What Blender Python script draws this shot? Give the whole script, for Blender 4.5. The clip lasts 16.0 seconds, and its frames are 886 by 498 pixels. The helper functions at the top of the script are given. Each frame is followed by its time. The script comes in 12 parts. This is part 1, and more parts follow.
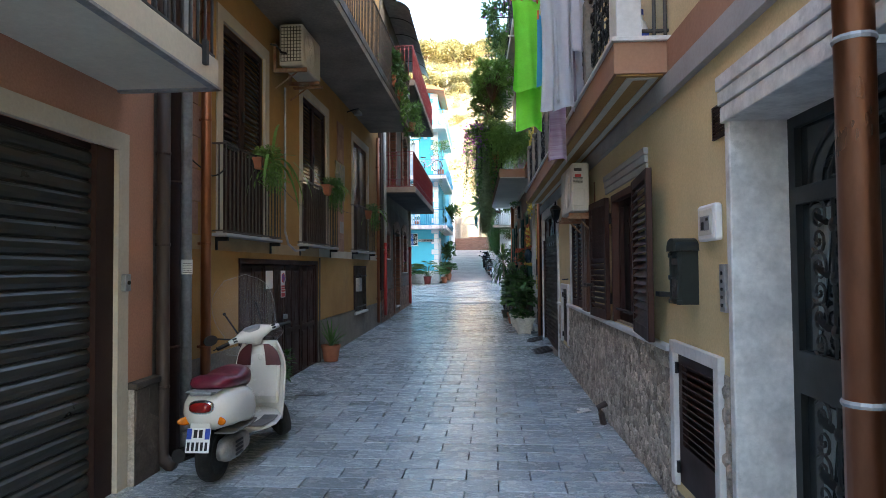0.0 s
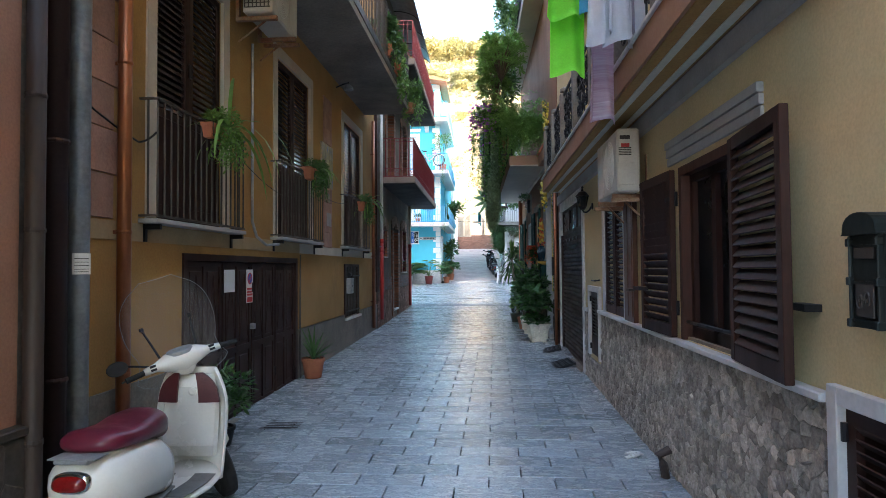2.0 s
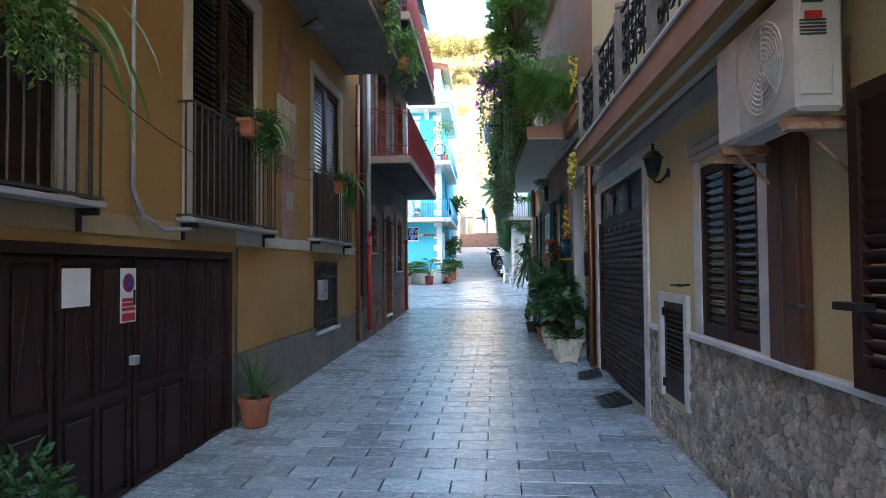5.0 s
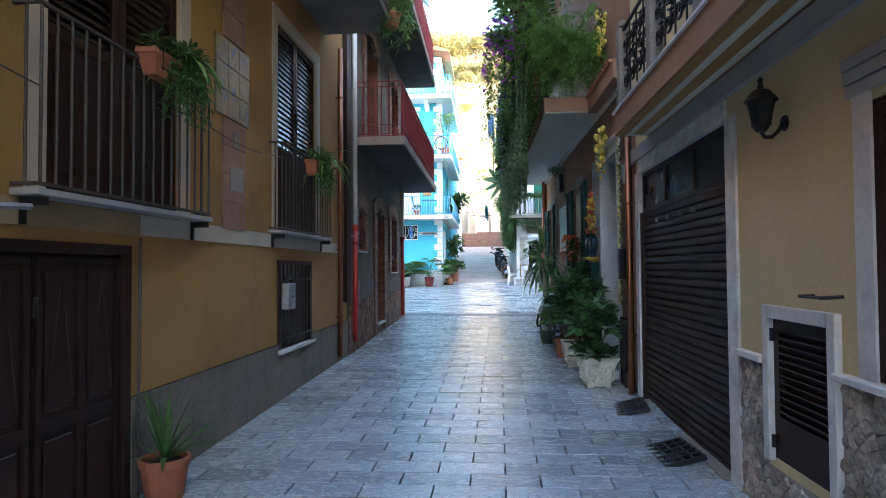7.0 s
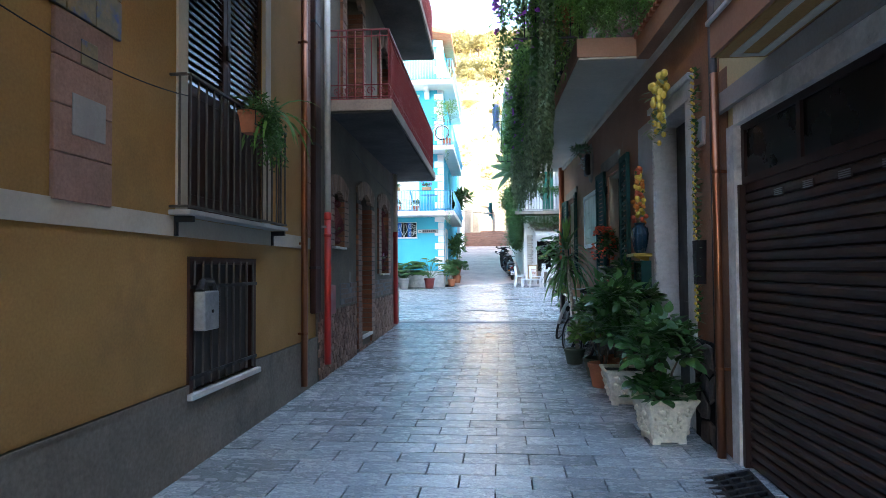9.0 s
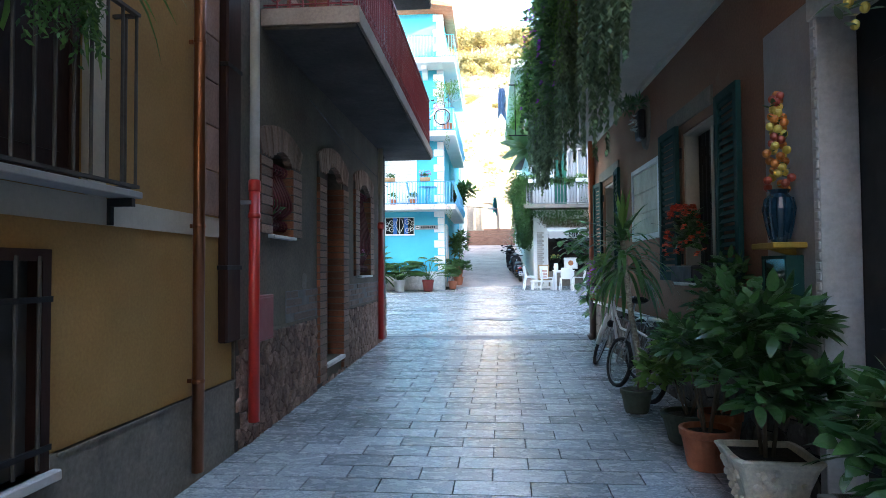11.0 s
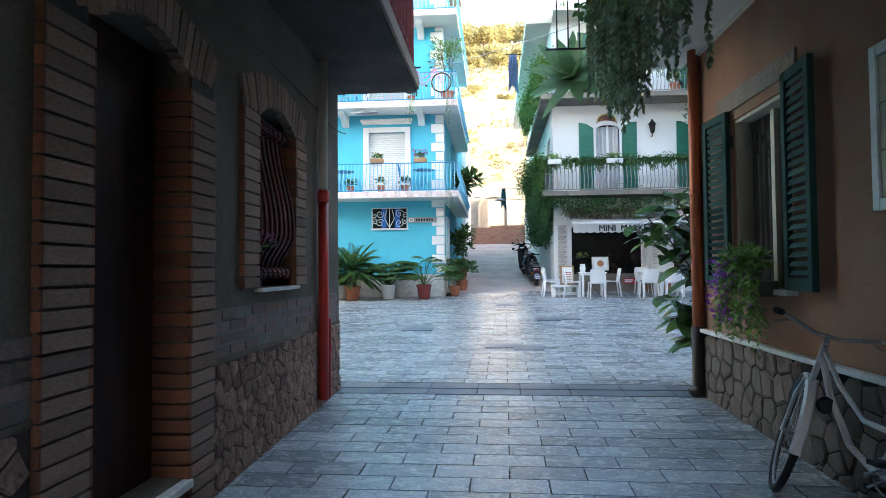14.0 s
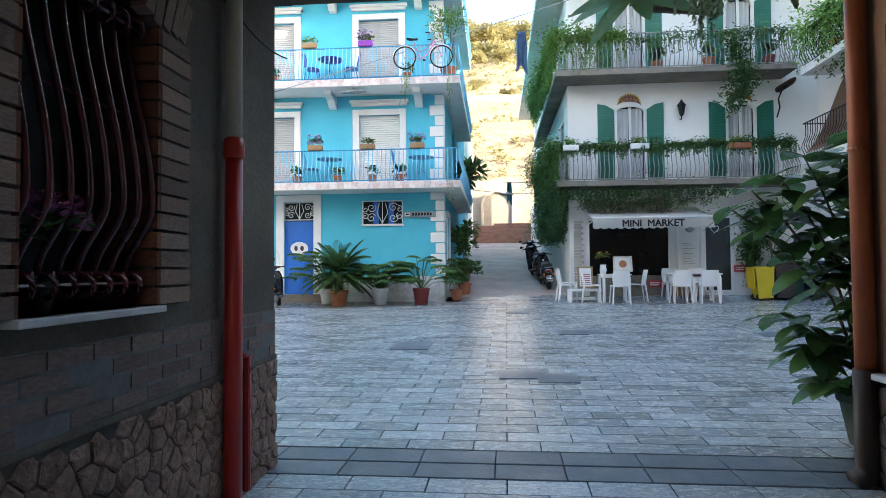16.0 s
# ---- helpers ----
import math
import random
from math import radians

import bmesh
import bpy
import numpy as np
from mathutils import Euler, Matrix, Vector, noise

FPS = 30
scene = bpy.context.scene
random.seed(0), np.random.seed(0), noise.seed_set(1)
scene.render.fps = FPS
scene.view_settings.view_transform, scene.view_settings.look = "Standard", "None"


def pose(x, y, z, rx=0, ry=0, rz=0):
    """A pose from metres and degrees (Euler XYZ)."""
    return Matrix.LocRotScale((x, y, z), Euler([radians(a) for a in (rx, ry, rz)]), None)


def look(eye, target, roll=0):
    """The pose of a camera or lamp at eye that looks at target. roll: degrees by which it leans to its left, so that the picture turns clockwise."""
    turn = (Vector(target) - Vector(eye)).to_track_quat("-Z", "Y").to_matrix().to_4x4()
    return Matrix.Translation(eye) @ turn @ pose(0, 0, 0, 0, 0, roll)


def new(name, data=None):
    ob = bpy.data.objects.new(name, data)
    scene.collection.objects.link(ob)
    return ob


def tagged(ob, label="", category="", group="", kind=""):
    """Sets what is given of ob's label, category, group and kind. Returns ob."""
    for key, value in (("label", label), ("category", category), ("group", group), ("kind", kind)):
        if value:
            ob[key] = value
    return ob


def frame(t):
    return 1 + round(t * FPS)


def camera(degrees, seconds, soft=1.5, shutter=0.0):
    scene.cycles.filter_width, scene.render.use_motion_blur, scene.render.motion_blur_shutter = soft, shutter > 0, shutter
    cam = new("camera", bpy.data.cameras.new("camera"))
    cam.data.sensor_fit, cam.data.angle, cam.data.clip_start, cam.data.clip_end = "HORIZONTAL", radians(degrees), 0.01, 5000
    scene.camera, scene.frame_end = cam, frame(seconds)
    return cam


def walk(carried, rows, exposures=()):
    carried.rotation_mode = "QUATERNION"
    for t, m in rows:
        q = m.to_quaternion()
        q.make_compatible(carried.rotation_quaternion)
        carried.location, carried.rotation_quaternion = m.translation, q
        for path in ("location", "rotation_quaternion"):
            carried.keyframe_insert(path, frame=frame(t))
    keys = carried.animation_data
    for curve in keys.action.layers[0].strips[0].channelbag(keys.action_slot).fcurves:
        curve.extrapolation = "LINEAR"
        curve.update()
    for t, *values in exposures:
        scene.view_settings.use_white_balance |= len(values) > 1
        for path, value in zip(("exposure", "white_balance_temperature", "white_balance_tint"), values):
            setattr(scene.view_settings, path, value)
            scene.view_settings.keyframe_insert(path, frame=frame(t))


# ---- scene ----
cam = camera(70.7, 16.0, 0.55)
METRES, EYE, TILT, LEAN, TURN = 17.647, 1.5, 0.0, 0.0, 3.6
ROWS = [
    (0.0, 0.0, 0.0, 0.0, 0.02, 1.79, 0.48),
    (0.5, -0.0009, 0.0212, -0.0001, 0.06, 1.78, 0.46),
    (1.0, -0.0013, 0.0432, -0.0003, 0.1, 1.75, 0.45),
    (1.5, -0.0015, 0.0657, -0.0005, 0.13, 1.74, 0.41),
    (2.0, -0.0016, 0.0886, -0.0005, 0.17, 1.74, 0.43),
    (2.5, -0.0018, 0.1122, -0.0006, 0.21, 1.73, 0.45),
    (3.0, -0.0024, 0.1359, -0.0005, 0.23, 1.69, 0.46),
    (3.5, -0.0024, 0.1598, -0.0006, 0.28, 1.67, 0.46),
    (4.0, -0.0022, 0.1842, -0.0008, 0.3, 1.67, 0.46),
    (6.5, -0.0004, 0.3084, -0.0013, 0.44, 1.71, 0.41),
    (7.0, -0.0002, 0.3342, -0.0011, 0.49, 1.72, 0.41),
    (7.5, 0.0003, 0.3632, -0.001, 0.53, 1.74, 0.42),
    (8.0, 0.0008, 0.3934, -0.0011, 0.6, 1.74, 0.4),
    (8.5, 0.001, 0.4253, -0.0015, 0.65, 1.79, 0.44),
    (9.0, 0.0013, 0.4591, -0.0014, 0.7, 1.79, 0.42),
    (11.5, 0.0026, 0.6581, -0.0014, 0.89, 1.86, 0.42),
    (12.0, 0.0032, 0.7015, -0.0012, 0.94, 1.9, 0.43),
    (12.5, 0.0041, 0.7446, -0.001, 1.0, 1.91, 0.48),
    (13.0, 0.0046, 0.7863, -0.0008, 1.06, 1.92, 0.52),
    (13.5, 0.0045, 0.8269, -0.0006, 1.09, 1.93, 0.44),
    (14.0, 0.0044, 0.8665, 0.0001, 1.13, 1.93, 0.47),
    (14.5, 0.0042, 0.9035, 0.0007, 1.16, 1.94, 0.46),
    (15.0, 0.0039, 0.938, 0.0012, 1.19, 1.94, 0.45),
    (15.5, 0.0034, 0.9701, 0.0015, 1.2, 1.96, 0.42),
    (16.0, 0.0032, 0.9999, 0.0015, 1.23, 1.97, 0.44),
]
EXPOSURES = [(0.0, 3.58, 6650, 10), (3.5, 3.92, 6400, 10), (7.0, 3.95, 6250, 10), (9.0, 3.98, 6250, 10), (11.5, 3.95, 6400, 10), (12.5, 3.8, 6500, 10), (13.5, 3.48, 6650, 10), (14.5, 3.25, 6700, 10), (16.0, 2.88, 6700, 10)]
walk(cam, [(t, pose(0, 0, EYE, TILT, LEAN, TURN) @ pose(METRES * x, METRES * y, METRES * z, 90 + pitch, roll, yaw)) for t, x, y, z, yaw, pitch, roll in ROWS],
     exposures=EXPOSURES)


# ---- light ----
SUN_ELEVATION, SUN_AZIMUTH = 19.0, 118.0   # azimuth: degrees clockwise from +y
world = bpy.data.worlds.new("sky")
scene.world = world
world.use_nodes = True
wn = world.node_tree
wn.nodes.clear()
sky = wn.nodes.new("ShaderNodeTexSky")
sky.sky_type, sky.sun_disc = "NISHITA", False
sky.sun_elevation, sky.sun_rotation = radians(SUN_ELEVATION), radians(SUN_AZIMUTH)
sky.air_density, sky.dust_density, sky.ozone_density = 1.0, 2.5, 1.0
sky_out = wn.nodes.new("ShaderNodeBackground")
sky_out.inputs["Strength"].default_value = 0.15
world_out = wn.nodes.new("ShaderNodeOutputWorld")
wn.links.new(sky.outputs[0], sky_out.inputs["Color"])
wn.links.new(sky_out.outputs[0], world_out.inputs["Surface"])

sun_data = bpy.data.lights.new("sun", "SUN")
sun_data.energy, sun_data.angle, sun_data.color = 2.2, radians(0.5), (1.0, 0.86, 0.66)
sun = new("sun", sun_data)
sa, se = radians(SUN_AZIMUTH), radians(SUN_ELEVATION)
sun.matrix_basis = look(Vector((math.sin(sa) * math.cos(se), math.cos(sa) * math.cos(se), math.sin(se))) * 60, (0, 0, 0))


# ---- materials ----
def surface(name, a, b=None, rough=0.7, metal=0.0, scale=2.0, fine=45.0, grain=0.25, bump=0.15, dist=0.004,
            stain=None, stain_scale=0.8, stain_at=0.55, rand=0.0, island=0.0, stretch=(1, 1, 1), spec=0.5):
    """Two colours mixed by broad noise, a fine grain, optional stains, tone by object or by island, fine relief."""
    m = bpy.data.materials.new(name)
    m.use_nodes = True
    t = m.node_tree
    N, L = t.nodes.new, t.links.new
    p = t.nodes["Principled BSDF"]
    co = N("ShaderNodeTexCoord")
    mp = N("ShaderNodeMapping")
    mp.inputs["Scale"].default_value = stretch
    L(co.outputs["Object"], mp.inputs["Vector"])
    src = mp.outputs["Vector"]
    if rand:
        info = N("ShaderNodeObjectInfo")
        off = N("ShaderNodeVectorMath")
        off.operation = "MULTIPLY_ADD"
        off.inputs[1].default_value = (1, 1, 1)
        comb = N("ShaderNodeCombineXYZ")
        mul = N("ShaderNodeMath")
        mul.operation = "MULTIPLY"
        mul.inputs[1].default_value = 37.0
        L(info.outputs["Random"], mul.inputs[0])
        for k in range(3):
            L(mul.outputs[0], comb.inputs[k])
        L(src, off.inputs[0])
        L(comb.outputs[0], off.inputs[2])
        src = off.outputs[0]

    def noise_node(s, detail=5.0, r=0.6):
        n = N("ShaderNodeTexNoise")
        n.inputs["Scale"].default_value, n.inputs["Detail"].default_value, n.inputs["Roughness"].default_value = s, detail, r
        L(src, n.inputs["Vector"])
        return n

    def ramp(sock, lo, hi):
        r = N("ShaderNodeMapRange")
        r.inputs[1].default_value, r.inputs[2].default_value = lo, hi
        L(sock, r.inputs[0])
        return r.outputs[0]

    def mix(fac, x, y, mode="MIX"):
        n = N("ShaderNodeMix")
        n.data_type, n.blend_type = "RGBA", mode
        if isinstance(fac, float):
            n.inputs[0].default_value = fac
        else:
            L(fac, n.inputs[0])
        for sock, v in ((n.inputs[6], x), (n.inputs[7], y)):
            if isinstance(v, tuple):
                sock.default_value = (*v, 1)
            else:
                L(v, sock)
        return n.outputs[2]

    b = b or tuple(min(1, c * 0.72) for c in a)
    broad = noise_node(scale)
    col = mix(ramp(broad.outputs[0], 0.36, 0.64), a, b)
    if stain:
        st = noise_node(stain_scale, 8.0, 0.68)
        col = mix(ramp(st.outputs[0], stain_at, stain_at + 0.16), col, stain)
    fn = noise_node(fine, 4.0, 0.65)
    g = N("ShaderNodeMapRange")
    g.inputs[1].default_value, g.inputs[2].default_value = 0.25, 0.75
    g.inputs[3].default_value, g.inputs[4].default_value = 1 - grain, 1 + grain
    L(fn.outputs[0], g.inputs[0])
    val = g.outputs[0]
    for amount, kind in ((rand, "o"), (island, "i")):
        if not amount:
            continue
        if kind == "o":
            sock = info.outputs["Random"]
        else:
            sock = N("ShaderNodeNewGeometry").outputs["Random Per Island"]
        r = N("ShaderNodeMapRange")
        r.inputs[3].default_value, r.inputs[4].default_value = 1 - amount, 1 + amount
        L(sock, r.inputs[0])
        mm = N("ShaderNodeMath")
        mm.operation = "MULTIPLY"
        L(val, mm.inputs[0])
        L(r.outputs[0], mm.inputs[1])
        val = mm.outputs[0]
    hs = N("ShaderNodeHueSaturation")
    L(val, hs.inputs["Value"])
    L(col, hs.inputs["Color"])
    L(hs.outputs[0], p.inputs["Base Color"])
    p.inputs["Metallic"].default_value = metal
    p.inputs["Specular IOR Level"].default_value = spec
    rr = N("ShaderNodeMapRange")
    rr.inputs[1].default_value, rr.inputs[2].default_value = 0.3, 0.7
    rr.inputs[3].default_value, rr.inputs[4].default_value = max(0.03, rough - 0.1), min(1, rough + 0.1)
    L(broad.outputs[0], rr.inputs[0])
    L(rr.outputs[0], p.inputs["Roughness"])
    if bump:
        bp = N("ShaderNodeBump")
        bp.inputs["Strength"].default_value, bp.inputs["Distance"].default_value = bump, dist
        add = N("ShaderNodeMath")
        L(fn.outputs[0], add.inputs[0])
        L(broad.outputs[0], add.inputs[1])
        L(add.outputs[0], bp.inputs["Height"])
        L(bp.outputs[0], p.inputs["Normal"])
    return m


def glass_mat(name, tint=(0.9, 0.95, 0.95), rough=0.02):
    m = bpy.data.materials.new(name)
    m.use_nodes = True
    p = m.node_tree.nodes["Principled BSDF"]
    p.inputs["Base Color"].default_value = (*tint, 1)
    p.inputs["Roughness"].default_value = rough
    p.inputs["Transmission Weight"].default_value = 1.0
    p.inputs["IOR"].default_value = 1.05
    return m


def leaf_mat(name, a, b, rough=0.45):
    m = surface(name, a, b, rough=rough, scale=9.0, fine=70, grain=0.15, bump=0.0, island=0.35, spec=0.4)
    p = m.node_tree.nodes["Principled BSDF"]
    t = m.node_tree
    # light passing through the thin blades
    tr = t.nodes.new("ShaderNodeBsdfTranslucent")
    mx = t.nodes.new("ShaderNodeMixShader")
    mx.inputs[0].default_value = 0.32
    src = p.inputs["Base Color"].links[0].from_socket
    gm = t.nodes.new("ShaderNodeGamma")
    gm.inputs["Gamma"].default_value = 0.82
    t.links.new(src, gm.inputs["Color"])
    t.links.new(gm.outputs[0], tr.inputs["Color"])
    out = t.nodes["Material Output"]
    t.links.new(p.outputs[0], mx.inputs[1])
    t.links.new(tr.outputs[0], mx.inputs[2])
    t.links.new(mx.outputs[0], out.inputs["Surface"])
    return m


M = {}
M["yellow"] = surface("ochre_plaster", (0.40, 0.228, 0.072), (0.32, 0.18, 0.055), 0.85, scale=0.9, fine=55, grain=0.15, bump=0.35, stain=(0.235, 0.14, 0.05), stain_scale=0.55, stain_at=0.56)
M["yellow_r"] = surface("pale_yellow_plaster", (0.62, 0.50, 0.275), (0.53, 0.425, 0.225), 0.85, scale=0.8, fine=70, grain=0.12, bump=0.3, stain=(0.6, 0.475, 0.28), stain_at=0.66)
M["pink"] = surface("salmon_plaster", (0.45, 0.235, 0.158), (0.38, 0.195, 0.13), 0.85, scale=0.8, fine=60, grain=0.15, bump=0.3, stain=(0.3, 0.18, 0.13), stain_at=0.63)
M["pink_r"] = surface("faded_terracotta_plaster", (0.29, 0.152, 0.09), (0.225, 0.12, 0.072), 0.88, scale=0.9, fine=50, grain=0.20, bump=0.4, stain=(0.33, 0.26, 0.2), stain_at=0.6)
M["grey"] = surface("raw_cement_render", (0.146, 0.121, 0.09), (0.099, 0.083, 0.063), 0.92, scale=1.2, fine=40, grain=0.30, bump=0.5, stain=(0.25, 0.235, 0.21), stain_at=0.63)
M["plinth"] = surface("grey_cement_plinth", (0.225, 0.197, 0.16), (0.16, 0.14, 0.115), 0.9, scale=1.5, fine=35, grain=0.27, bump=0.5, stain=(0.105, 0.096, 0.085), stain_scale=1.2, stain_at=0.54)
M["cream"] = surface("cream_painted_trim", (0.54, 0.49, 0.4), (0.46, 0.41, 0.33), 0.8, scale=1.5, fine=40, grain=0.08, bump=0.2, stain=(0.4, 0.36, 0.3), stain_at=0.64)
M["slab"] = surface("weathered_concrete_soffit", (0.27, 0.238, 0.198), (0.18, 0.16, 0.135), 0.92, scale=1.3, fine=25, grain=0.2, bump=0.4, stain=(0.1, 0.096, 0.085), stain_at=0.58, spec=0.25)
# Darker copy of the slab concrete; the soffits' shade is in its colour.
M["slab_dark"] = surface("darkened_cement_soffit", (0.105, 0.092, 0.08), (0.07, 0.062, 0.055), 0.95, scale=1.3, fine=25, grain=0.2, bump=0.4, stain=(0.06, 0.054, 0.047), stain_at=0.58, spec=0.15)
M["white_soffit"] = surface("whitewashed_soffit", (0.63, 0.595, 0.50), (0.55, 0.515, 0.43), 0.85, scale=1.0, fine=30, grain=0.08, bump=0.2, stain=(0.4, 0.39, 0.36), stain_at=0.64)
M["terracotta_paint"] = surface("terracotta_painted_fascia", (0.35, 0.185, 0.11), (0.29, 0.15, 0.088), 0.8, scale=1.5, fine=40, grain=0.1, bump=0.2, stain=(0.4, 0.3, 0.24), stain_at=0.68)
M["grey_trim"] = surface("grey_painted_moulding", (0.36, 0.345, 0.33), (0.30, 0.29, 0.275), 0.75, scale=2.0, fine=50, grain=0.08, bump=0.15)
M["marble"] = surface("grey_veined_marble", (0.70, 0.685, 0.65), (0.50, 0.49, 0.47), 0.5, scale=6.0, fine=30, grain=0.15, bump=0.1, stain=(0.3, 0.29, 0.28), stain_scale=4, stain_at=0.58)
M["grey_marble"] = surface("dull_grey_marble", (0.52, 0.52, 0.50), (0.40, 0.40, 0.385), 0.55, scale=4.0, fine=30, grain=0.15, bump=0.1, stain=(0.27, 0.26, 0.245), stain_scale=3, stain_at=0.6)
M["tan_render"] = surface("tan_rendered_edge", (0.34, 0.255, 0.195), (0.27, 0.20, 0.155), 0.9, scale=2.0, fine=40, grain=0.2, bump=0.3, stain=(0.17, 0.13, 0.10), stain_at=0.6)
M["marble_white"] = surface("white_marble_slab", (0.62, 0.61, 0.59), (0.5, 0.495, 0.48), 0.45, scale=3.0, fine=30, grain=0.1, bump=0.1, stain=(0.36, 0.34, 0.31), stain_scale=2, stain_at=0.62)
M["brown"] = surface("dark_brown_painted_wood", (0.042, 0.017, 0.012), (0.028, 0.0115, 0.0085), 0.55, scale=3.0, fine=80, grain=0.25, bump=0.15, stretch=(1, 1, 0.2), spec=0.2)
M["brown_metal"] = surface("brown_painted_sheet_metal", (0.036, 0.0175, 0.0145), (0.026, 0.0125, 0.0105), 0.5, scale=2.0, fine=50, grain=0.2, bump=0.08, stain=(0.038, 0.025, 0.021), stain_at=0.66, spec=0.22)
M["brown_slat"] = surface("brown_gloss_painted_slat", (0.026, 0.0125, 0.0095), (0.018, 0.0085, 0.0065), 0.24, scale=3.0, fine=80, grain=0.2, bump=0.05, spec=1.0)
M["red_wood"] = surface("reddish_varnished_wood", (0.11, 0.040, 0.02), (0.075, 0.027, 0.014), 0.4, scale=4.0, fine=90, grain=0.25, bump=0.1, stretch=(1, 1, 0.15))
M["iron"] = surface("dark_iron", (0.02, 0.02, 0.022), (0.014, 0.014, 0.015), 0.5, 0.2, scale=8, fine=90, grain=0.3, bump=0.1, spec=0.3)
M["iron_grey"] = surface("grey_painted_iron", (0.056, 0.046, 0.037), (0.04, 0.032, 0.026), 0.6, 0.0, scale=6, fine=90, grain=0.25, bump=0.1, stain=(0.12, 0.06, 0.03), stain_scale=6, stain_at=0.66)
M["copper"] = surface("copper_downpipe", (0.36, 0.135, 0.06), (0.25, 0.09, 0.042), 0.40, 0.7, scale=3, fine=40, grain=0.2, bump=0.05, stretch=(1, 1, 0.25))
M["copper_deep"] = surface("brown_copper_downpipe", (0.33, 0.135, 0.07), (0.25, 0.1, 0.052), 0.34, 0.9, scale=3, fine=40, grain=0.15, bump=0.02, stretch=(1, 1, 0.25))
M["copper_dark"] = surface("dark_brown_downpipe", (0.040, 0.025, 0.019), (0.027, 0.017, 0.014), 0.62, 0.0, scale=3, fine=40, grain=0.2, bump=0.05, stretch=(1, 1, 0.25))
M["galv"] = surface("galvanised_steel", (0.36, 0.37, 0.38), (0.26, 0.27, 0.28), 0.5, 0.4, scale=5, fine=30, grain=0.2, bump=0.05)
M["red"] = surface("red_gloss_paint", (0.45, 0.025, 0.018), (0.36, 0.02, 0.015), 0.35, scale=3, fine=50, grain=0.12, bump=0.05, stain=(0.25, 0.04, 0.03), stain_at=0.66)
M["darkred"] = surface("dark_red_enamel", (0.28, 0.012, 0.014), (0.22, 0.0095, 0.011), 0.4, scale=3, fine=50, grain=0.12, bump=0.05)
M["offwhite"] = surface("off_white_enamel", (0.66, 0.64, 0.58), (0.56, 0.54, 0.48), 0.5, scale=3, fine=50, grain=0.08, bump=0.05, stain=(0.4, 0.36, 0.28), stain_at=0.64)
M["white"] = surface("white_paint", (0.76, 0.76, 0.74), (0.7, 0.7, 0.68), 0.6, scale=1.5, fine=50, grain=0.05, bump=0.08)
M["white_wall"] = surface("white_plaster", (0.82, 0.81, 0.78), (0.76, 0.755, 0.73), 0.85, scale=0.7, fine=40, grain=0.06, bump=0.25, stain=(0.55, 0.54, 0.5), stain_at=0.64)
M["blue"] = surface("turquoise_plaster", (0.075, 0.50, 0.66), (0.065, 0.45, 0.60), 0.8, scale=0.7, fine=45, grain=0.06, bump=0.25, stain=(0.14, 0.50, 0.62), stain_at=0.66)
M["blue_door"] = surface("blue_painted_door", (0.01, 0.15, 0.56), (0.008, 0.12, 0.48), 0.4, scale=2, fine=60, grain=0.06, bump=0.05)
M["blue_iron"] = surface("sky_blue_painted_iron", (0.022, 0.25, 0.46), (0.018, 0.21, 0.40), 0.45, scale=3, fine=60, grain=0.1, bump=0.05)
M["blue_pale"] = surface("pale_blue_painted_bar", (0.20, 0.50, 0.68), (0.16, 0.44, 0.62), 0.4, scale=3, fine=60, grain=0.1, bump=0.05)
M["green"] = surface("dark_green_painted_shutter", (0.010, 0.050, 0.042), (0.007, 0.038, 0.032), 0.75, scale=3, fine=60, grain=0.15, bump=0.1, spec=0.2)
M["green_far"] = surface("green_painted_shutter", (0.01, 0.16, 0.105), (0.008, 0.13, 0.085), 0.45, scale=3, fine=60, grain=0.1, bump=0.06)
M["stone_slab"] = surface("grey_quartzite_paving", (0.385, 0.43, 0.452), (0.21, 0.24, 0.258), 0.25, scale=4.5, fine=30, grain=0.5, bump=0.42, dist=0.005, stain=(0.52, 0.535, 0.545), stain_scale=7, stain_at=0.57, rand=0.27, stretch=(1, 0.95, 1), spec=0.85)
M["stone_slab_i"] = surface("grey_quartzite_paving_far", (0.385, 0.43, 0.452), (0.21, 0.24, 0.258), 0.25, scale=9.9, fine=66.0, grain=0.5, bump=0.42, dist=0.005, stain=(0.52, 0.535, 0.545), stain_scale=15.4, stain_at=0.57, island=0.32, stretch=(1, 1.9, 1), spec=0.85)
M["joint"] = surface("dark_joint_mortar", (0.012, 0.012, 0.013), (0.007, 0.007, 0.008), 0.95, scale=6, fine=60, grain=0.3, bump=0.5, spec=0.1)
M["stone"] = surface("rough_grey_brown_stone", (0.41, 0.36, 0.30), (0.25, 0.22, 0.185), 0.85, scale=7, fine=40, grain=0.45, bump=0.9, dist=0.012, stain=(0.37, 0.33, 0.28), stain_scale=9, stain_at=0.6, rand=0.42)
M["stone_i"] = surface("rough_grey_brown_stone_bed", (0.41, 0.36, 0.30), (0.25, 0.22, 0.185), 0.85, scale=7, fine=40, grain=0.45, bump=0.9, dist=0.012, stain=(0.34, 0.31, 0.275), stain_scale=9, stain_at=0.6, island=0.3)
M["stone_dark"] = surface("dark_reddish_rubble", (0.29, 0.19, 0.148), (0.155, 0.10, 0.078), 0.9, scale=9, fine=45, grain=0.45, bump=0.9, dist=0.012, stain=(0.19, 0.13, 0.105), stain_scale=9, stain_at=0.58, rand=0.3, spec=0.25)
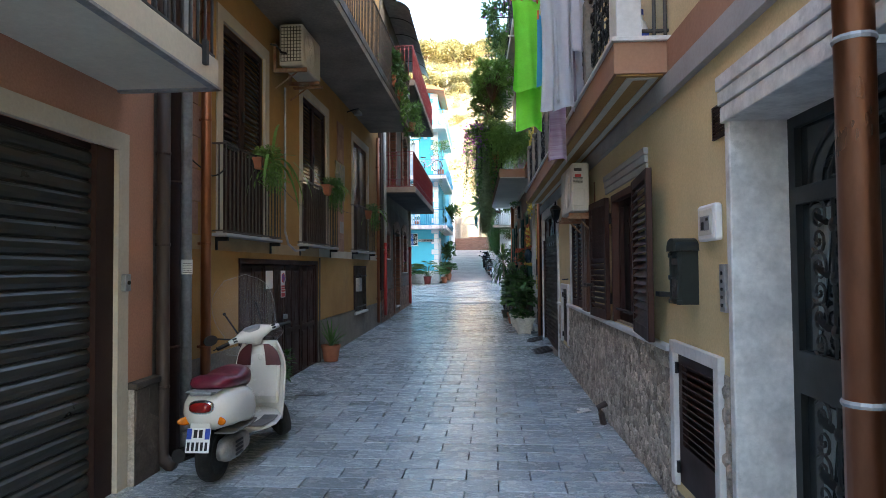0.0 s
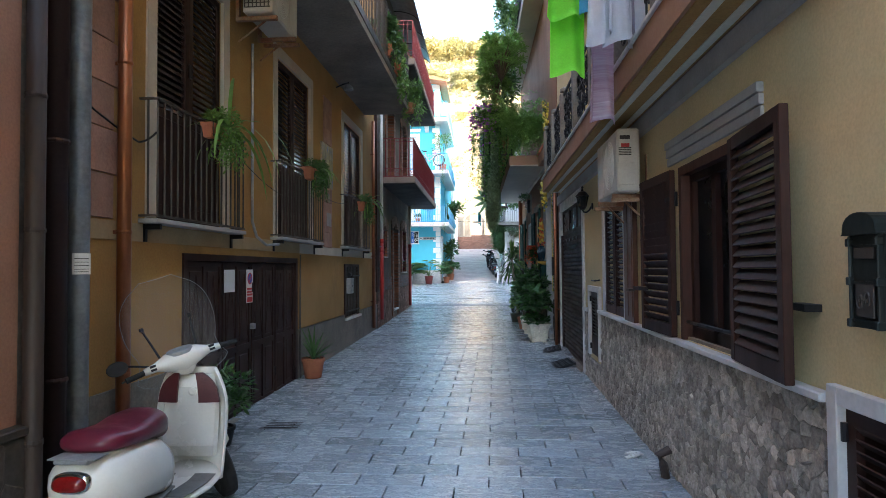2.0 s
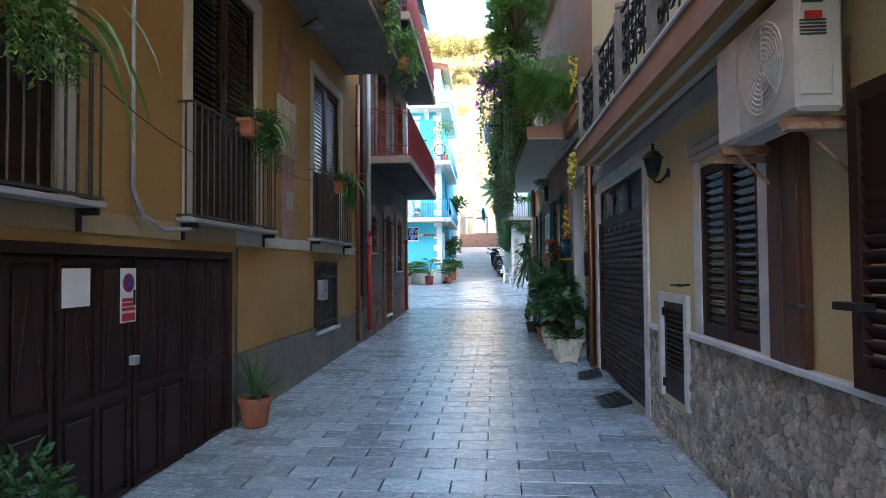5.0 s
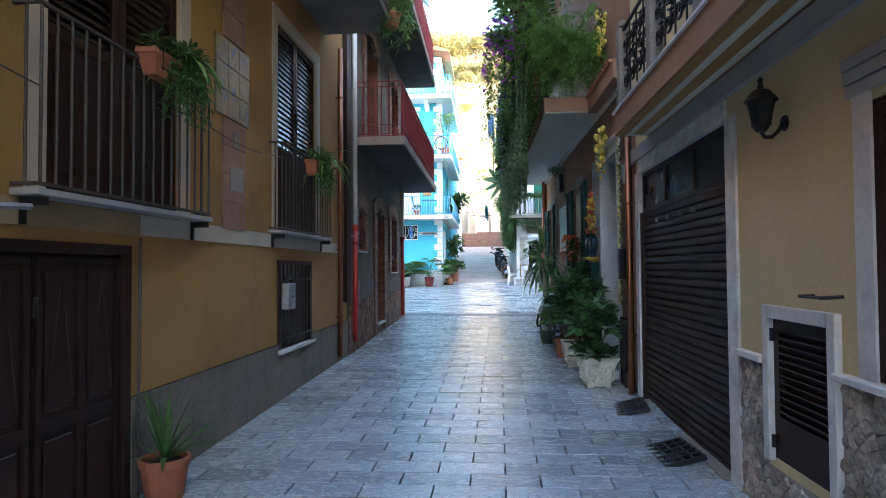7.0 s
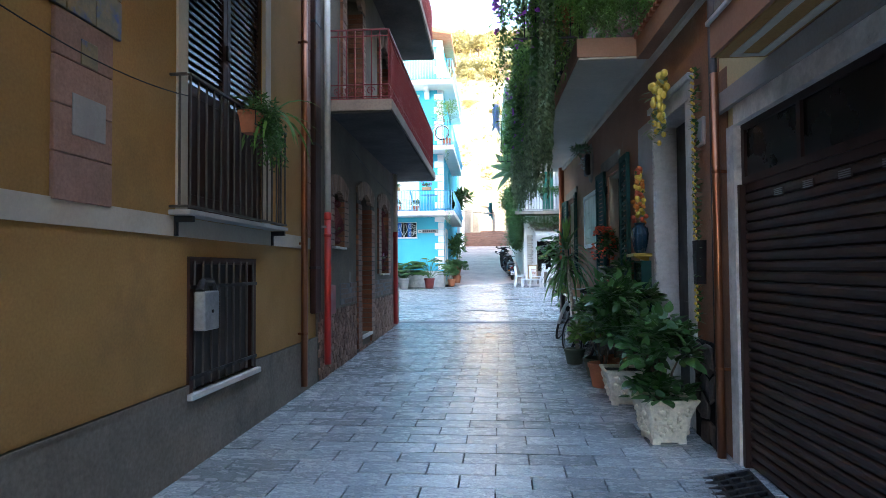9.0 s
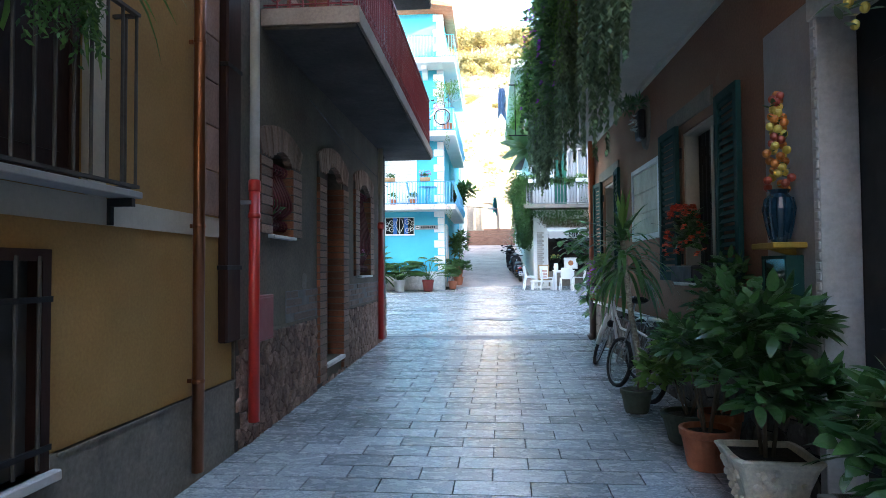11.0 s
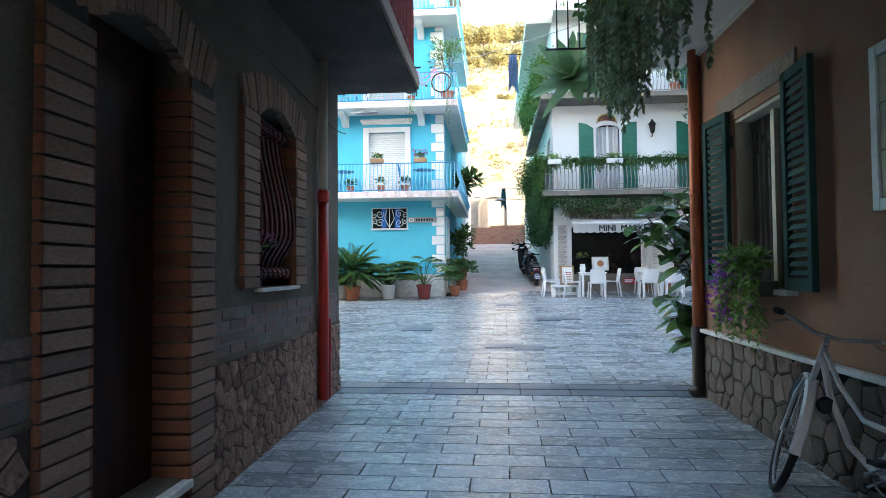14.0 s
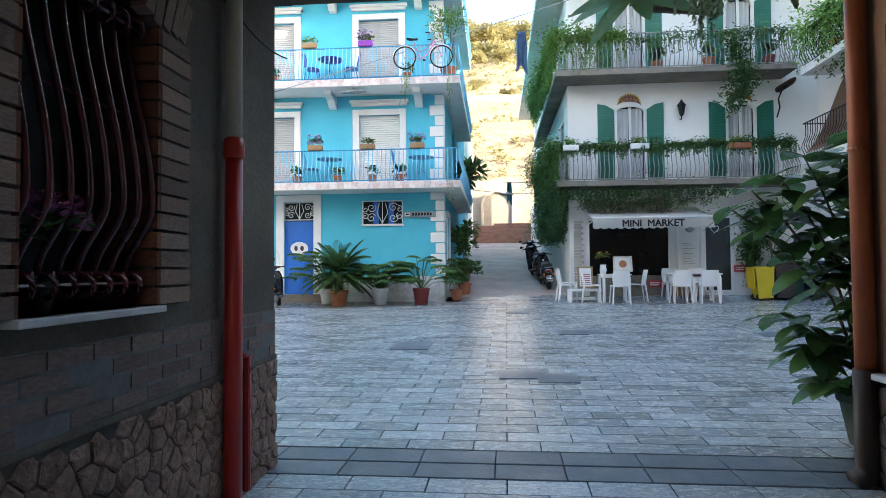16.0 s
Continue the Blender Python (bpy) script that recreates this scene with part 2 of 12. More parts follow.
M["flag"] = surface("grey_brown_flagstone", (0.112, 0.09, 0.075), (0.072, 0.058, 0.049), 0.85, scale=4, fine=40, grain=0.3, bump=0.6, dist=0.01, stain=(0.19, 0.16, 0.135), stain_scale=5, stain_at=0.6, rand=0.25)
M["grey_brick"] = surface("grey_brown_brick", (0.225, 0.165, 0.142), (0.155, 0.115, 0.10), 0.88, scale=6, fine=50, grain=0.25, bump=0.4, rand=0.18, spec=0.25)
M["brick"] = surface("brown_handmade_brick", (0.285, 0.185, 0.138), (0.20, 0.13, 0.098), 0.88, scale=9, fine=60, grain=0.3, bump=0.6, rand=0.3)
M["brick_side"] = surface("red_orange_brick", (0.235, 0.09, 0.044), (0.165, 0.062, 0.032), 0.88, scale=9, fine=60, grain=0.3, bump=0.6, rand=0.35)
M["brick_old"] = surface("weathered_red_brick", (0.36, 0.19, 0.135), (0.25, 0.125, 0.09), 0.92, scale=5, fine=16, grain=0.4, bump=0.6, stain=(0.42, 0.33, 0.27), stain_scale=2.5, stain_at=0.58, stretch=(0.5, 1, 2))
M["old_wall"] = surface("weathered_cream_wall", (0.40, 0.355, 0.30), (0.32, 0.285, 0.24), 0.9, scale=1.6, fine=14, grain=0.25, bump=0.6, stain=(0.20, 0.175, 0.15), stain_scale=3, stain_at=0.57)
M["terracotta"] = surface("terracotta_pot", (0.42, 0.145, 0.07), (0.33, 0.11, 0.055), 0.8, scale=6, fine=50, grain=0.15, bump=0.2, stain=(0.45, 0.33, 0.26), stain_scale=5, stain_at=0.66)
M["soil"] = surface("dark_potting_soil", (0.04, 0.028, 0.02), (0.025, 0.018, 0.013), 0.95, scale=20, fine=80, grain=0.5, bump=1.0, dist=0.01)
# Near-black inner plaster; the rooms' dimness is put into the colour.
M["dark_inside"] = surface("dimmed_room_plaster", (0.06, 0.055, 0.05), (0.045, 0.042, 0.04), 0.9, scale=1, fine=30, grain=0.1, bump=0.1)
M["smoked"] = surface("smoked_door_glass", (0.018, 0.026, 0.028), (0.012, 0.018, 0.02), 0.12, scale=2, fine=20, grain=0.1, bump=0)
M["asphalt"] = surface("pale_lane_concrete", (0.56, 0.45, 0.40), (0.43, 0.345, 0.305), 0.85, scale=1.1, fine=26, grain=0.35, bump=0.5, stain=(0.33, 0.275, 0.25), stain_scale=1.4, stain_at=0.54, spec=0.3)
M["leaf"] = leaf_mat("mid_green_leaf", (0.08, 0.175, 0.042), (0.055, 0.125, 0.03))
M["leaf_dark"] = leaf_mat("dark_glossy_leaf", (0.072, 0.16, 0.048), (0.044, 0.105, 0.032), 0.3)
M["leaf_light"] = leaf_mat("fresh_light_leaf", (0.16, 0.285, 0.06), (0.115, 0.22, 0.045))
M["fern"] = leaf_mat("feathery_fern", (0.20, 0.365, 0.075), (0.14, 0.27, 0.055), 0.6)
M["leaf_bright"] = leaf_mat("bright_whorled_leaf", (0.22, 0.40, 0.085), (0.16, 0.31, 0.06))
M["succulent"] = leaf_mat("grey_green_succulent", (0.20, 0.275, 0.14), (0.145, 0.21, 0.105), 0.5)
M["dry"] = leaf_mat("dry_brown_stem", (0.15, 0.105, 0.06), (0.1, 0.07, 0.04), 0.8)
M["purple_fl"] = leaf_mat("purple_petal", (0.42, 0.10, 0.56), (0.31, 0.07, 0.45), 0.6)
M["pink_fl"] = leaf_mat("pink_petal", (0.62, 0.24, 0.42), (0.5, 0.15, 0.33), 0.6)
M["orange_fl"] = leaf_mat("orange_red_petal", (0.88, 0.16, 0.06), (0.75, 0.10, 0.045), 0.6)
M["bark"] = surface("grey_brown_bark", (0.16, 0.12, 0.085), (0.1, 0.075, 0.05), 0.9, scale=10, fine=60, grain=0.3, bump=0.8, stretch=(1, 1, 0.3))


# ---- building helpers ----
I4 = Matrix.Identity(4)


def mesh_of(name, bm, material, smooth=False):
    me = bpy.data.meshes.new(name)
    if not isinstance(material, (list, tuple)):
        material = [material]
    for m in material:
        me.materials.append(M[m] if isinstance(m, str) else m)
    bm.to_mesh(me)
    bm.free()
    if smooth:
        me.shade_smooth()
    return me


def part(name, bm, material, parent, label="", smooth=False, m=None):
    ob = new(name, mesh_of(name, bm, material, smooth))
    ob.parent = parent
    if m is not None:
        ob.matrix_basis = m
    return tagged(ob, label)


def thing(name, label, category, m=I4, group="", kind=""):
    ob = new(name)
    ob.matrix_basis = m
    ob.empty_display_size = 0.1
    return tagged(ob, label, category, group, kind)


def single(name, bm, material, label, category, m=I4, group="", kind="", smooth=False):
    ob = new(name, mesh_of(name, bm, material, smooth))
    ob.matrix_basis = m
    return tagged(ob, label, category, group, kind)


def struct(name, bm, material, label, category="", m=I4, smooth=False):
    return single(name, bm, material, label, category or name.split("_")[0], m, "", "structure", smooth)


def B():
    return bmesh.new()


def box(bm, x0, x1, y0, y1, z0, z1, bevel=0.0, m=None, mi=0):
    vs = [bm.verts.new((x, y, z)) for x in (x0, x1) for y in (y0, y1) for z in (z0, z1)]
    fs = [bm.faces.new([vs[i] for i in q]) for q in ((0, 1, 3, 2), (4, 6, 7, 5), (0, 4, 5, 1), (2, 3, 7, 6), (0, 2, 6, 4), (1, 5, 7, 3))]
    for f in fs:
        f.material_index = mi
    if bevel:
        r = bmesh.ops.bevel(bm, geom=list({e for f in fs for e in f.edges}), offset=bevel, segments=1, affect="EDGES")
        vs = list({v for f in r["faces"] for v in f.verts} | {v for v in vs if v.is_valid})
    if m is not None:
        for v in vs:
            v.co = m @ v.co
    return bm


def tube(bm, pts, r, n=8, caps=True, r1=None):
    """A round bar along the points, tapering from r to r1."""
    pts = [Vector(p) for p in pts]
    rings = []
    up = Vector((0.13, 0.27, 1)).normalized()
    for i, p in enumerate(pts):
        d = (pts[min(i + 1, len(pts) - 1)] - pts[max(i - 1, 0)]).normalized()
        s = d.cross(up)
        if s.length < 0.05:
            s = d.cross(Vector((1, 0, 0)))
        s.normalize()
        u = s.cross(d)
        rr = r if r1 is None else r + (r1 - r) * i / max(1, len(pts) - 1)
        rings.append([bm.verts.new(p + rr * (math.cos(2 * math.pi * k / n) * s + math.sin(2 * math.pi * k / n) * u)) for k in range(n)])
    for a, b in zip(rings, rings[1:]):
        for k in range(n):
            bm.faces.new((a[k], a[(k + 1) % n], b[(k + 1) % n], b[k]))
    if caps and n > 2:
        bm.faces.new(rings[0][::-1])
        bm.faces.new(rings[-1])
    return bm


def lathe(bm, profile, n=20, m=None, sx=1.0, sy=1.0):
    """A turned body from (radius, height) pairs."""
    rings = []
    for r, z in profile:
        ring = []
        for k in range(n):
            co = Vector((sx * r * math.cos(2 * math.pi * k / n), sy * r * math.sin(2 * math.pi * k / n), z))
            ring.append(bm.verts.new(m @ co if m is not None else co))
        rings.append(ring)
    for a, b in zip(rings, rings[1:]):
        for k in range(n):
            bm.faces.new((a[k], a[(k + 1) % n], b[(k + 1) % n], b[k]))
    bm.faces.new(rings[0][::-1])
    bm.faces.new(rings[-1])
    return bm


def loft(bm, rings, close=True, caps=True):
    """Skin through rings of equal length."""
    vr = [[bm.verts.new(p) for p in r] for r in rings]
    n = len(vr[0])
    for a, b in zip(vr, vr[1:]):
        for k in range(n if close else n - 1):
            bm.faces.new((a[k], a[(k + 1) % n], b[(k + 1) % n], b[k]))
    if caps:
        bm.faces.new(vr[0][::-1])
        bm.faces.new(vr[-1])
    bmesh.ops.recalc_face_normals(bm, faces=bm.faces)
    return bm


def prism(bm, poly, axis, a, b):
    """A polygon of two-dimensional points, pushed from a to b along x, y or z."""
    def put(u, v, w):
        return {"x": (w, u, v), "y": (u, w, v), "z": (u, v, w)}[axis]
    lo = [bm.verts.new(put(u, v, a)) for u, v in poly]
    hi = [bm.verts.new(put(u, v, b)) for u, v in poly]
    n = len(poly)
    fs = [bm.faces.new(lo), bm.faces.new(hi[::-1])]
    for k in range(n):
        fs.append(bm.faces.new((lo[k], hi[k], hi[(k + 1) % n], lo[(k + 1) % n])))
    bmesh.ops.recalc_face_normals(bm, faces=fs)
    return bm


def wall(bm, axis, p0, p1, u0, u1, z0, z1, holes=()):
    """A wall from p0 to p1 thick across the axis ('x' or 'y'), with holes (u0, u1, z0, z1) through it."""
    us = sorted({u0, u1, *[h[i] for h in holes for i in (0, 1)]})
    zs = sorted({z0, z1, *[h[i] for h in holes for i in (2, 3)]})

    def solid(i, j):
        if not (0 <= i < len(us) - 1 and 0 <= j < len(zs) - 1):
            return False
        cu, cz = (us[i] + us[i + 1]) / 2, (zs[j] + zs[j + 1]) / 2
        return not any(h[0] < cu < h[1] and h[2] < cz < h[3] for h in holes)
    seen = {}

    def v(p, u, z):
        k = (p, u, z)
        if k not in seen:
            seen[k] = bm.verts.new((p, u, z) if axis == "x" else (u, p, z))
        return seen[k]
    for i in range(len(us) - 1):
        for j in range(len(zs) - 1):
            if not solid(i, j):
                continue
            a, b, c, d = us[i], us[i + 1], zs[j], zs[j + 1]
            for p in (p0, p1):
                bm.faces.new((v(p, a, c), v(p, b, c), v(p, b, d), v(p, a, d)))
            for di, dj, q in ((-1, 0, (a, c, a, d)), (1, 0, (b, c, b, d)), (0, -1, (a, c, b, c)), (0, 1, (a, d, b, d))):
                if not solid(i + di, j + dj):
                    bm.faces.new((v(p0, q[0], q[1]), v(p0, q[2], q[3]), v(p1, q[2], q[3]), v(p1, q[0], q[1])))
    bmesh.ops.recalc_face_normals(bm, faces=bm.faces)
    return bm


def lerp(a, b, t):
    return a + (b - a) * t


def ground_z(y):
    pts = ((-60, 0), (6, 0), (21.5, 0.30), (34.5, 0.70), (53, 3.06), (58, 3.3), (400, 3.3))
    for (a, za), (b, zb) in zip(pts, pts[1:]):
        if y <= b:
            return za + (zb - za) * max(0, y - a) / (b - a)
    return 3.3


LY = pose(-2.72, 0, 0, 0, 0, -0.83)   # face of the ochre house
RP = pose(1.346, 0, 0, 0, 0, 0.69)    # face of the terracotta house
GX, RX = -2.48, 1.21                  # faces of the cement house and of the yellow house


# ---- ground ----
bm = B()
gy = [-60, -20, 0, 6, 9, 12, 15, 18, 21.5, 26, 30, 34.5, 39, 44, 49, 53, 58, 120, 400]
gx = [-400, -60, -14, -2.5, 1.2, 14, 60, 400]
gv = [[bm.verts.new((x, y, ground_z(y) - 0.035)) for x in gx] for y in gy]
for r0, r1 in zip(gv, gv[1:]):
    for k in range(len(gx) - 1):
        bm.faces.new((r0[k], r0[k + 1], r1[k + 1], r1[k]))
ground = struct("ground", bm, "joint", "dark dusty bed under the paving slabs of the alley and square", "ground")

bm = B()
lane_y = [35.12, 37, 40, 44, 48, 53.2]
for a, b in zip(lane_y, lane_y[1:]):
    q = [bm.verts.new(p) for p in ((-2.45, a, ground_z(a)), (1.0, a, ground_z(a)), (1.0, b, ground_z(b)), (-2.45, b, ground_z(b)))]
    bm.faces.new(q)
lane = struct("road_lane", bm, "asphalt", "pale worn concrete lane climbing away from the square", "road")

# ---- salmon house with the roller garage ----
PX = -2.50
bm = B()
# Unseen near end cut at y -0.5 to let light onto the yellow wall.
wall(bm, "x", PX - 0.35, PX, -0.5, 4.6, -0.05, 9.3, [(0.9, 4.12, -0.05, 2.34), (1.2, 2.4, 3.15, 5.3)])
struct("wall_salmon_house", bm, "pink", "salmon pink plastered house wall with a roller garage", "wall")
bm = B()
for y0, y1, z0, z1 in ((4.114, 4.24, 0.0, 2.46), (0.79, 0.906, 0.0, 2.46), (0.906, 4.114, 2.334, 2.46)):
    box(bm, PX - 0.02, PX + 0.02, y0, y1, z0, z1)
struct("trim_garage_frame", bm, "cream", "cream painted frame round the roller garage door", "trim")
bm = B()
box(bm, PX, PX + 0.06, 4.25, 4.60, 0.0, 0.67)
struct("trim_salmon_plinth", bm, "stone_i", "brown stone-clad foot of the salmon wall", "trim")
bm = B()
box(bm, PX, PX + 0.085, 4.245, 4.615, 0.67, 0.715, 0.006)
struct("trim_salmon_plinth_cap", bm, "iron_grey", "dark green-grey stone cap over the wall foot", "trim")
bm = B()
box(bm, PX, -1.80, -0.5, 4.15, 2.75, 2.79)
box(bm, PX, -1.80, -0.5, 4.15, 2.79, 2.94)
struct("balcony_slab_salmon", bm, "white_soffit", "cream plastered balcony slab with a water-stained lip", "balcony")
bm = B()
box(bm, -1.84, -1.785, -0.5, 4.165, 2.735, 2.752)
box(bm, PX, -1.785, 4.12, 4.17, 2.735, 2.752)
struct("trim_slab_drip_edge", bm, "galv", "bent metal drip edge under the cream balcony", "trim")
# gap between the houses
bm = B()
box(bm, PX - 0.35, PX - 0.12, 4.6, 5.05, -0.05, 9.3)
struct("wall_gap", bm, "plinth", "narrow cement strip between two houses", "wall")

# ---- ochre house ----
HOLES_L = [(6.58, 9.59, -0.05, 1.63), (6.15, 7.35, 1.86, 4.06), (8.85, 10.2, 1.86, 4.06), (12.17, 13.6, 1.86, 4.08), (12.2, 13.36, 0.64, 1.57)]
bm = B()
wall(bm, "x", -0.4, 0.0, 5.02, 15.19, -0.05, 9.3, HOLES_L)
struct("wall_ochre_house", bm, "yellow", "ochre plastered house wall with louvred french windows", "wall", LY)
bm = B()
box(bm, 0, 0.02, 5.02, 6.57, 0, 0.69)
wall(bm, "x", 0.0, 0.022, 9.6, 15.19, 0.0, 0.685, [(12.2, 13.36, 0.64, 0.70)])
struct("trim_ochre_plinth", bm, "plinth", "grey cement plinth along the ochre wall", "trim", LY)
bm = B()
box(bm, 0, 0.03, 9.6, 12.17, 0.685, 0.70)
box(bm, 0, 0.03, 13.4, 15.19, 0.685, 0.70)
struct("trim_plinth_lip", bm, "plinth", "thin cement lip on top of the grey plinth", "trim", LY)
bm = B()
box(bm, 0, 0.012, 9.70, 14.96, 1.70, 1.83)
struct("trim_ochre_band", bm, "cream", "off-white painted string band on the ochre wall", "trim", LY)
bm = B()
box(bm, 0, 0.012, 5.02, 9.695, 1.70, 1.83)
M["band_tan"] = surface("dirty_tan_painted_trim", (0.40, 0.29, 0.16), (0.33, 0.235, 0.125), 0.85, scale=1.5, fine=40, grain=0.12, bump=0.2, stain=(0.30, 0.20, 0.10), stain_at=0.6)
struct("trim_ochre_band_near", bm, "band_tan", "dirty tan string band over the garage doors", "trim", LY)
for k, (y0, y1, z0, z1) in enumerate(HOLES_L[1:4]):
    bm = B()
    w = 0.13
    for a, b, c, d in ((y0 - w, y0 + 0.005, 1.832, z1 + w), (y1 - 0.005, y1 + w, 1.832, z1 + w), (y0 + 0.005, y1 - 0.005, z1 - 0.005, z1 + w)):
        box(bm, -0.02, 0.015, a, b, c, d)
    struct("trim_window_frame_%d" % (k + 1), bm, "cream", "off-white painted surround of a french window", "trim", LY)
bm = B()
box(bm, 0, 0.93, 4.9, 14.0, 4.60, 4.80)
struct("balcony_slab_ochre", bm, "slab", "dark weathered concrete balcony slab of the upper floor", "balcony", LY)

# ---- cement-rendered house with brick surrounds ----
HOLES_G = [(15.87, 16.43, 1.77, 2.50), (17.58, 18.39, 0.45, 2.66), (19.32, 20.11, 1.39, 2.68), (16.6, 17.7, 3.62, 5.7), (19.4, 20.4, 3.62, 5.7)]
bm = B()
wall(bm, "x", GX - 0.45, GX, 15.195, 21.55, -0.05, 9.3, HOLES_G)
struct("wall_cement_house", bm, "grey", "dark raw cement-rendered house wall", "wall")
bm = B()
box(bm, GX - 9, GX - 0.45, 21.3, 21.55, -0.05, 9.3)
struct("wall_cement_gable", bm, "grey", "cement-rendered gable wall toward the square", "wall")
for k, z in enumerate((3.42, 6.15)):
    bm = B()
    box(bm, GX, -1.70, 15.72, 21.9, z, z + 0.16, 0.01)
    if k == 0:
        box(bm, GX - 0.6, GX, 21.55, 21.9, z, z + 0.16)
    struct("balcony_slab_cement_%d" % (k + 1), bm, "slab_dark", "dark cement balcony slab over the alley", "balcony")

# ---- yellow house with marble door ----
HOLES_R = [(1.55, 3.05, -0.05, 2.2), (4.94, 5.90, 1.0, 2.16), (7.62, 8.56, 1.0, 2.16), (10.10, 12.50, -0.05, 2.45), (3.31, 3.99, 0.17, 0.97), (8.89, 9.50, 0.42, 1.19), (6.2, 7.3, 2.95, 5.1), (9.4, 10.5, 2.95, 5.1)]
bm = B()
# Unseen stretch back to y -9 added to hold light off the left side.
wall(bm, "x", RX, RX + 0.4, -9, 12.78, -0.05, 9.3, HOLES_R)
struct("wall_yellow_house", bm, "yellow_r", "pale yellow plastered house wall with brown shutters", "wall")
bm = B()
box(bm, RX - 0.045, RX, -9, 1.3, 2.58, 2.715)
box(bm, RX - 0.045, RX, 1.3, 12.78, 2.58, 2.715)
struct("trim_grey_moulding", bm, "grey_trim", "grey painted moulding along the yellow wall", "trim")
bm = B()
box(bm, RX - 0.03, RX, -9, 4.0, 2.715, 2.93)
struct("trim_terracotta_band", bm, "terracotta_paint", "terracotta painted band above the grey moulding", "trim")
bm = B()
box(bm, 0.85, RX, 4.0, 11.92, 2.73, 2.93)
struct("balcony_slab_yellow", bm, "terracotta_paint", "terracotta painted balcony slab with a striped soffit", "balcony")
bm = B()
box(bm, 0.87, RX - 0.05, 4.02, 11.9, 2.72, 2.73)
struct("soffit_yellow", bm, "yellow", "yellow painted underside of the balcony", "soffit")
bm = B()
for x0, x1 in ((0.94, 0.99), (1.09, 1.14)):
    box(bm, x0, x1, 4.06, 11.86, 2.712, 2.72)
box(bm, 0.99, 1.09, 4.06, 4.10, 2.712, 2.72)
box(bm, 0.99, 1.09, 11.82, 11.86, 2.712, 2.72)
struct("trim_soffit_stripes", bm, "white_soffit", "pale painted stripes on the yellow soffit", "trim")
bm = B()
box(bm, 0.83, RX, 3.97, 11.95, 2.93, 2.96, 0.005)
struct("trim_balcony_coping", bm, "marble_white", "white marble edge of the balcony floor", "trim")

# ---- terracotta house ----
HOLES_P = [(13.45, 14.42, 0.25, 2.86), (15.83, 16.82, 1.35, 2.72), (19.62, 20.60, 1.35, 2.72)]
bm = B()
wall(bm, "x", 0.0, 0.45, 12.8, 21.42, -0.05, 9.3, HOLES_P)
struct("wall_terracotta_house", bm, "pink_r", "faded terracotta plastered house wall", "wall", RP)
bm = B()
box(bm, 0.45, 10, 21.1, 21.42, -0.05, 9.3)
struct("wall_terracotta_gable", bm, "pink_r", "terracotta plastered gable toward the square", "wall", RP)
bm = B()
box(bm, -0.74, 0, 14.45, 21.9, 3.58, 3.60)
box(bm, -0.74, 0, 14.45, 21.9, 3.60, 3.78)
struct("balcony_slab_terracotta", bm, ["white_soffit"], "whitewashed balcony slab crowded with hanging plants", "balcony", RP)
bm = B()
box(bm, -0.76, -0.0, 14.43, 14.45, 3.60, 3.79)
box(bm, -0.76, -0.74, 14.45, 21.9, 3.60, 3.79)
struct("trim_terracotta_fascia", bm, "terracotta_paint", "orange painted edge of the plant balcony", "trim", RP)
bm = B()
box(bm, -0.05, 0.0, 12.8, 21.4, 3.52, 3.578)
struct("trim_soffit_conduit", bm, "white_soffit", "pale strip where wall and balcony meet", "trim", RP)
bm = B()
box(bm, -0.42, 0, 14.45, 21.9, 7.1, 7.3)
struct("balcony_slab_terracotta_upper", bm, "white_soffit", "upper whitewashed balcony slab", "balcony", RP)

bm = B()
box(bm, -0.17, 0.0, 12.82, 14.428, 3.56, 3.76)
struct("trim_tiled_ledge", bm, "terracotta_paint", "orange painted ledge running on from the plant balcony", "trim", RP)

# ---- turquoise house ----
BY, BX = 34.5, -2.45
HOLES_B = [(-6.90, -6.05, 0.9, 3.46), (-4.68, -3.58, 2.80, 3.44), (-4.78, -3.63, 3.87, 5.83), (-7.75, -6.59, 3.87, 5.83), (-4.78, -3.65, 6.57, 8.50), (-7.75, -6.59, 6.57, 8.5)]
bm = B()
wall(bm, "y", BY, BY + 0.4, -16, BX, 0.3, 11.3, HOLES_B)
wall(bm, "x", BX - 0.4, BX, BY + 0.4, 46, 0.3, 11.3, [(35.6, 36.5, 0.9, 3.1), (38, 38.9, 4.6, 6.2)])
struct("wall_turquoise_house", bm, "blue", "bright turquoise plastered house with white quoins", "wall")
bm = B()
box(bm, -16, -6.95, BY - 0.03, BY, 0.3, 1.38)
box(bm, -5.98, BX + 0.03, BY - 0.03, BY, 0.3, 1.38)
box(bm, BX, BX + 0.03, BY, 35.5, 0.3, 1.42)
struct("trim_turquoise_plinth", bm, "marble", "grey stone plinth of the turquoise house", "trim")
for k, z in enumerate((3.66, 6.37, 9.1)):
    bm = B()
    box(bm, -16, -1.93, BY - 0.95, BY, z, z + 0.19)
    box(bm, BX, -1.93, BY, 41, z, z + 0.19)
    struct("balcony_slab_turquoise_%d" % (k + 1), bm, "white", "white balcony slab of the turquoise house", "balcony")

# ---- white house with the shop ----
WY, WX, WR = 35.2, 1.0, 6.75
HOLES_W = [(1.5, 3.72, 0.85, 2.95), (4.58, 5.4, 0.80, 2.99), (2.28, 3.14, 3.92, 6.1), (5.26, 6.08, 3.92, 6.05), (2.28, 3.14, 6.8, 9.0), (5.26, 6.08, 6.8, 9.0)]
bm = B()
wall(bm, "y", WY, WY + 0.4, WX, 8.2, 0.3, 9.6, HOLES_W)
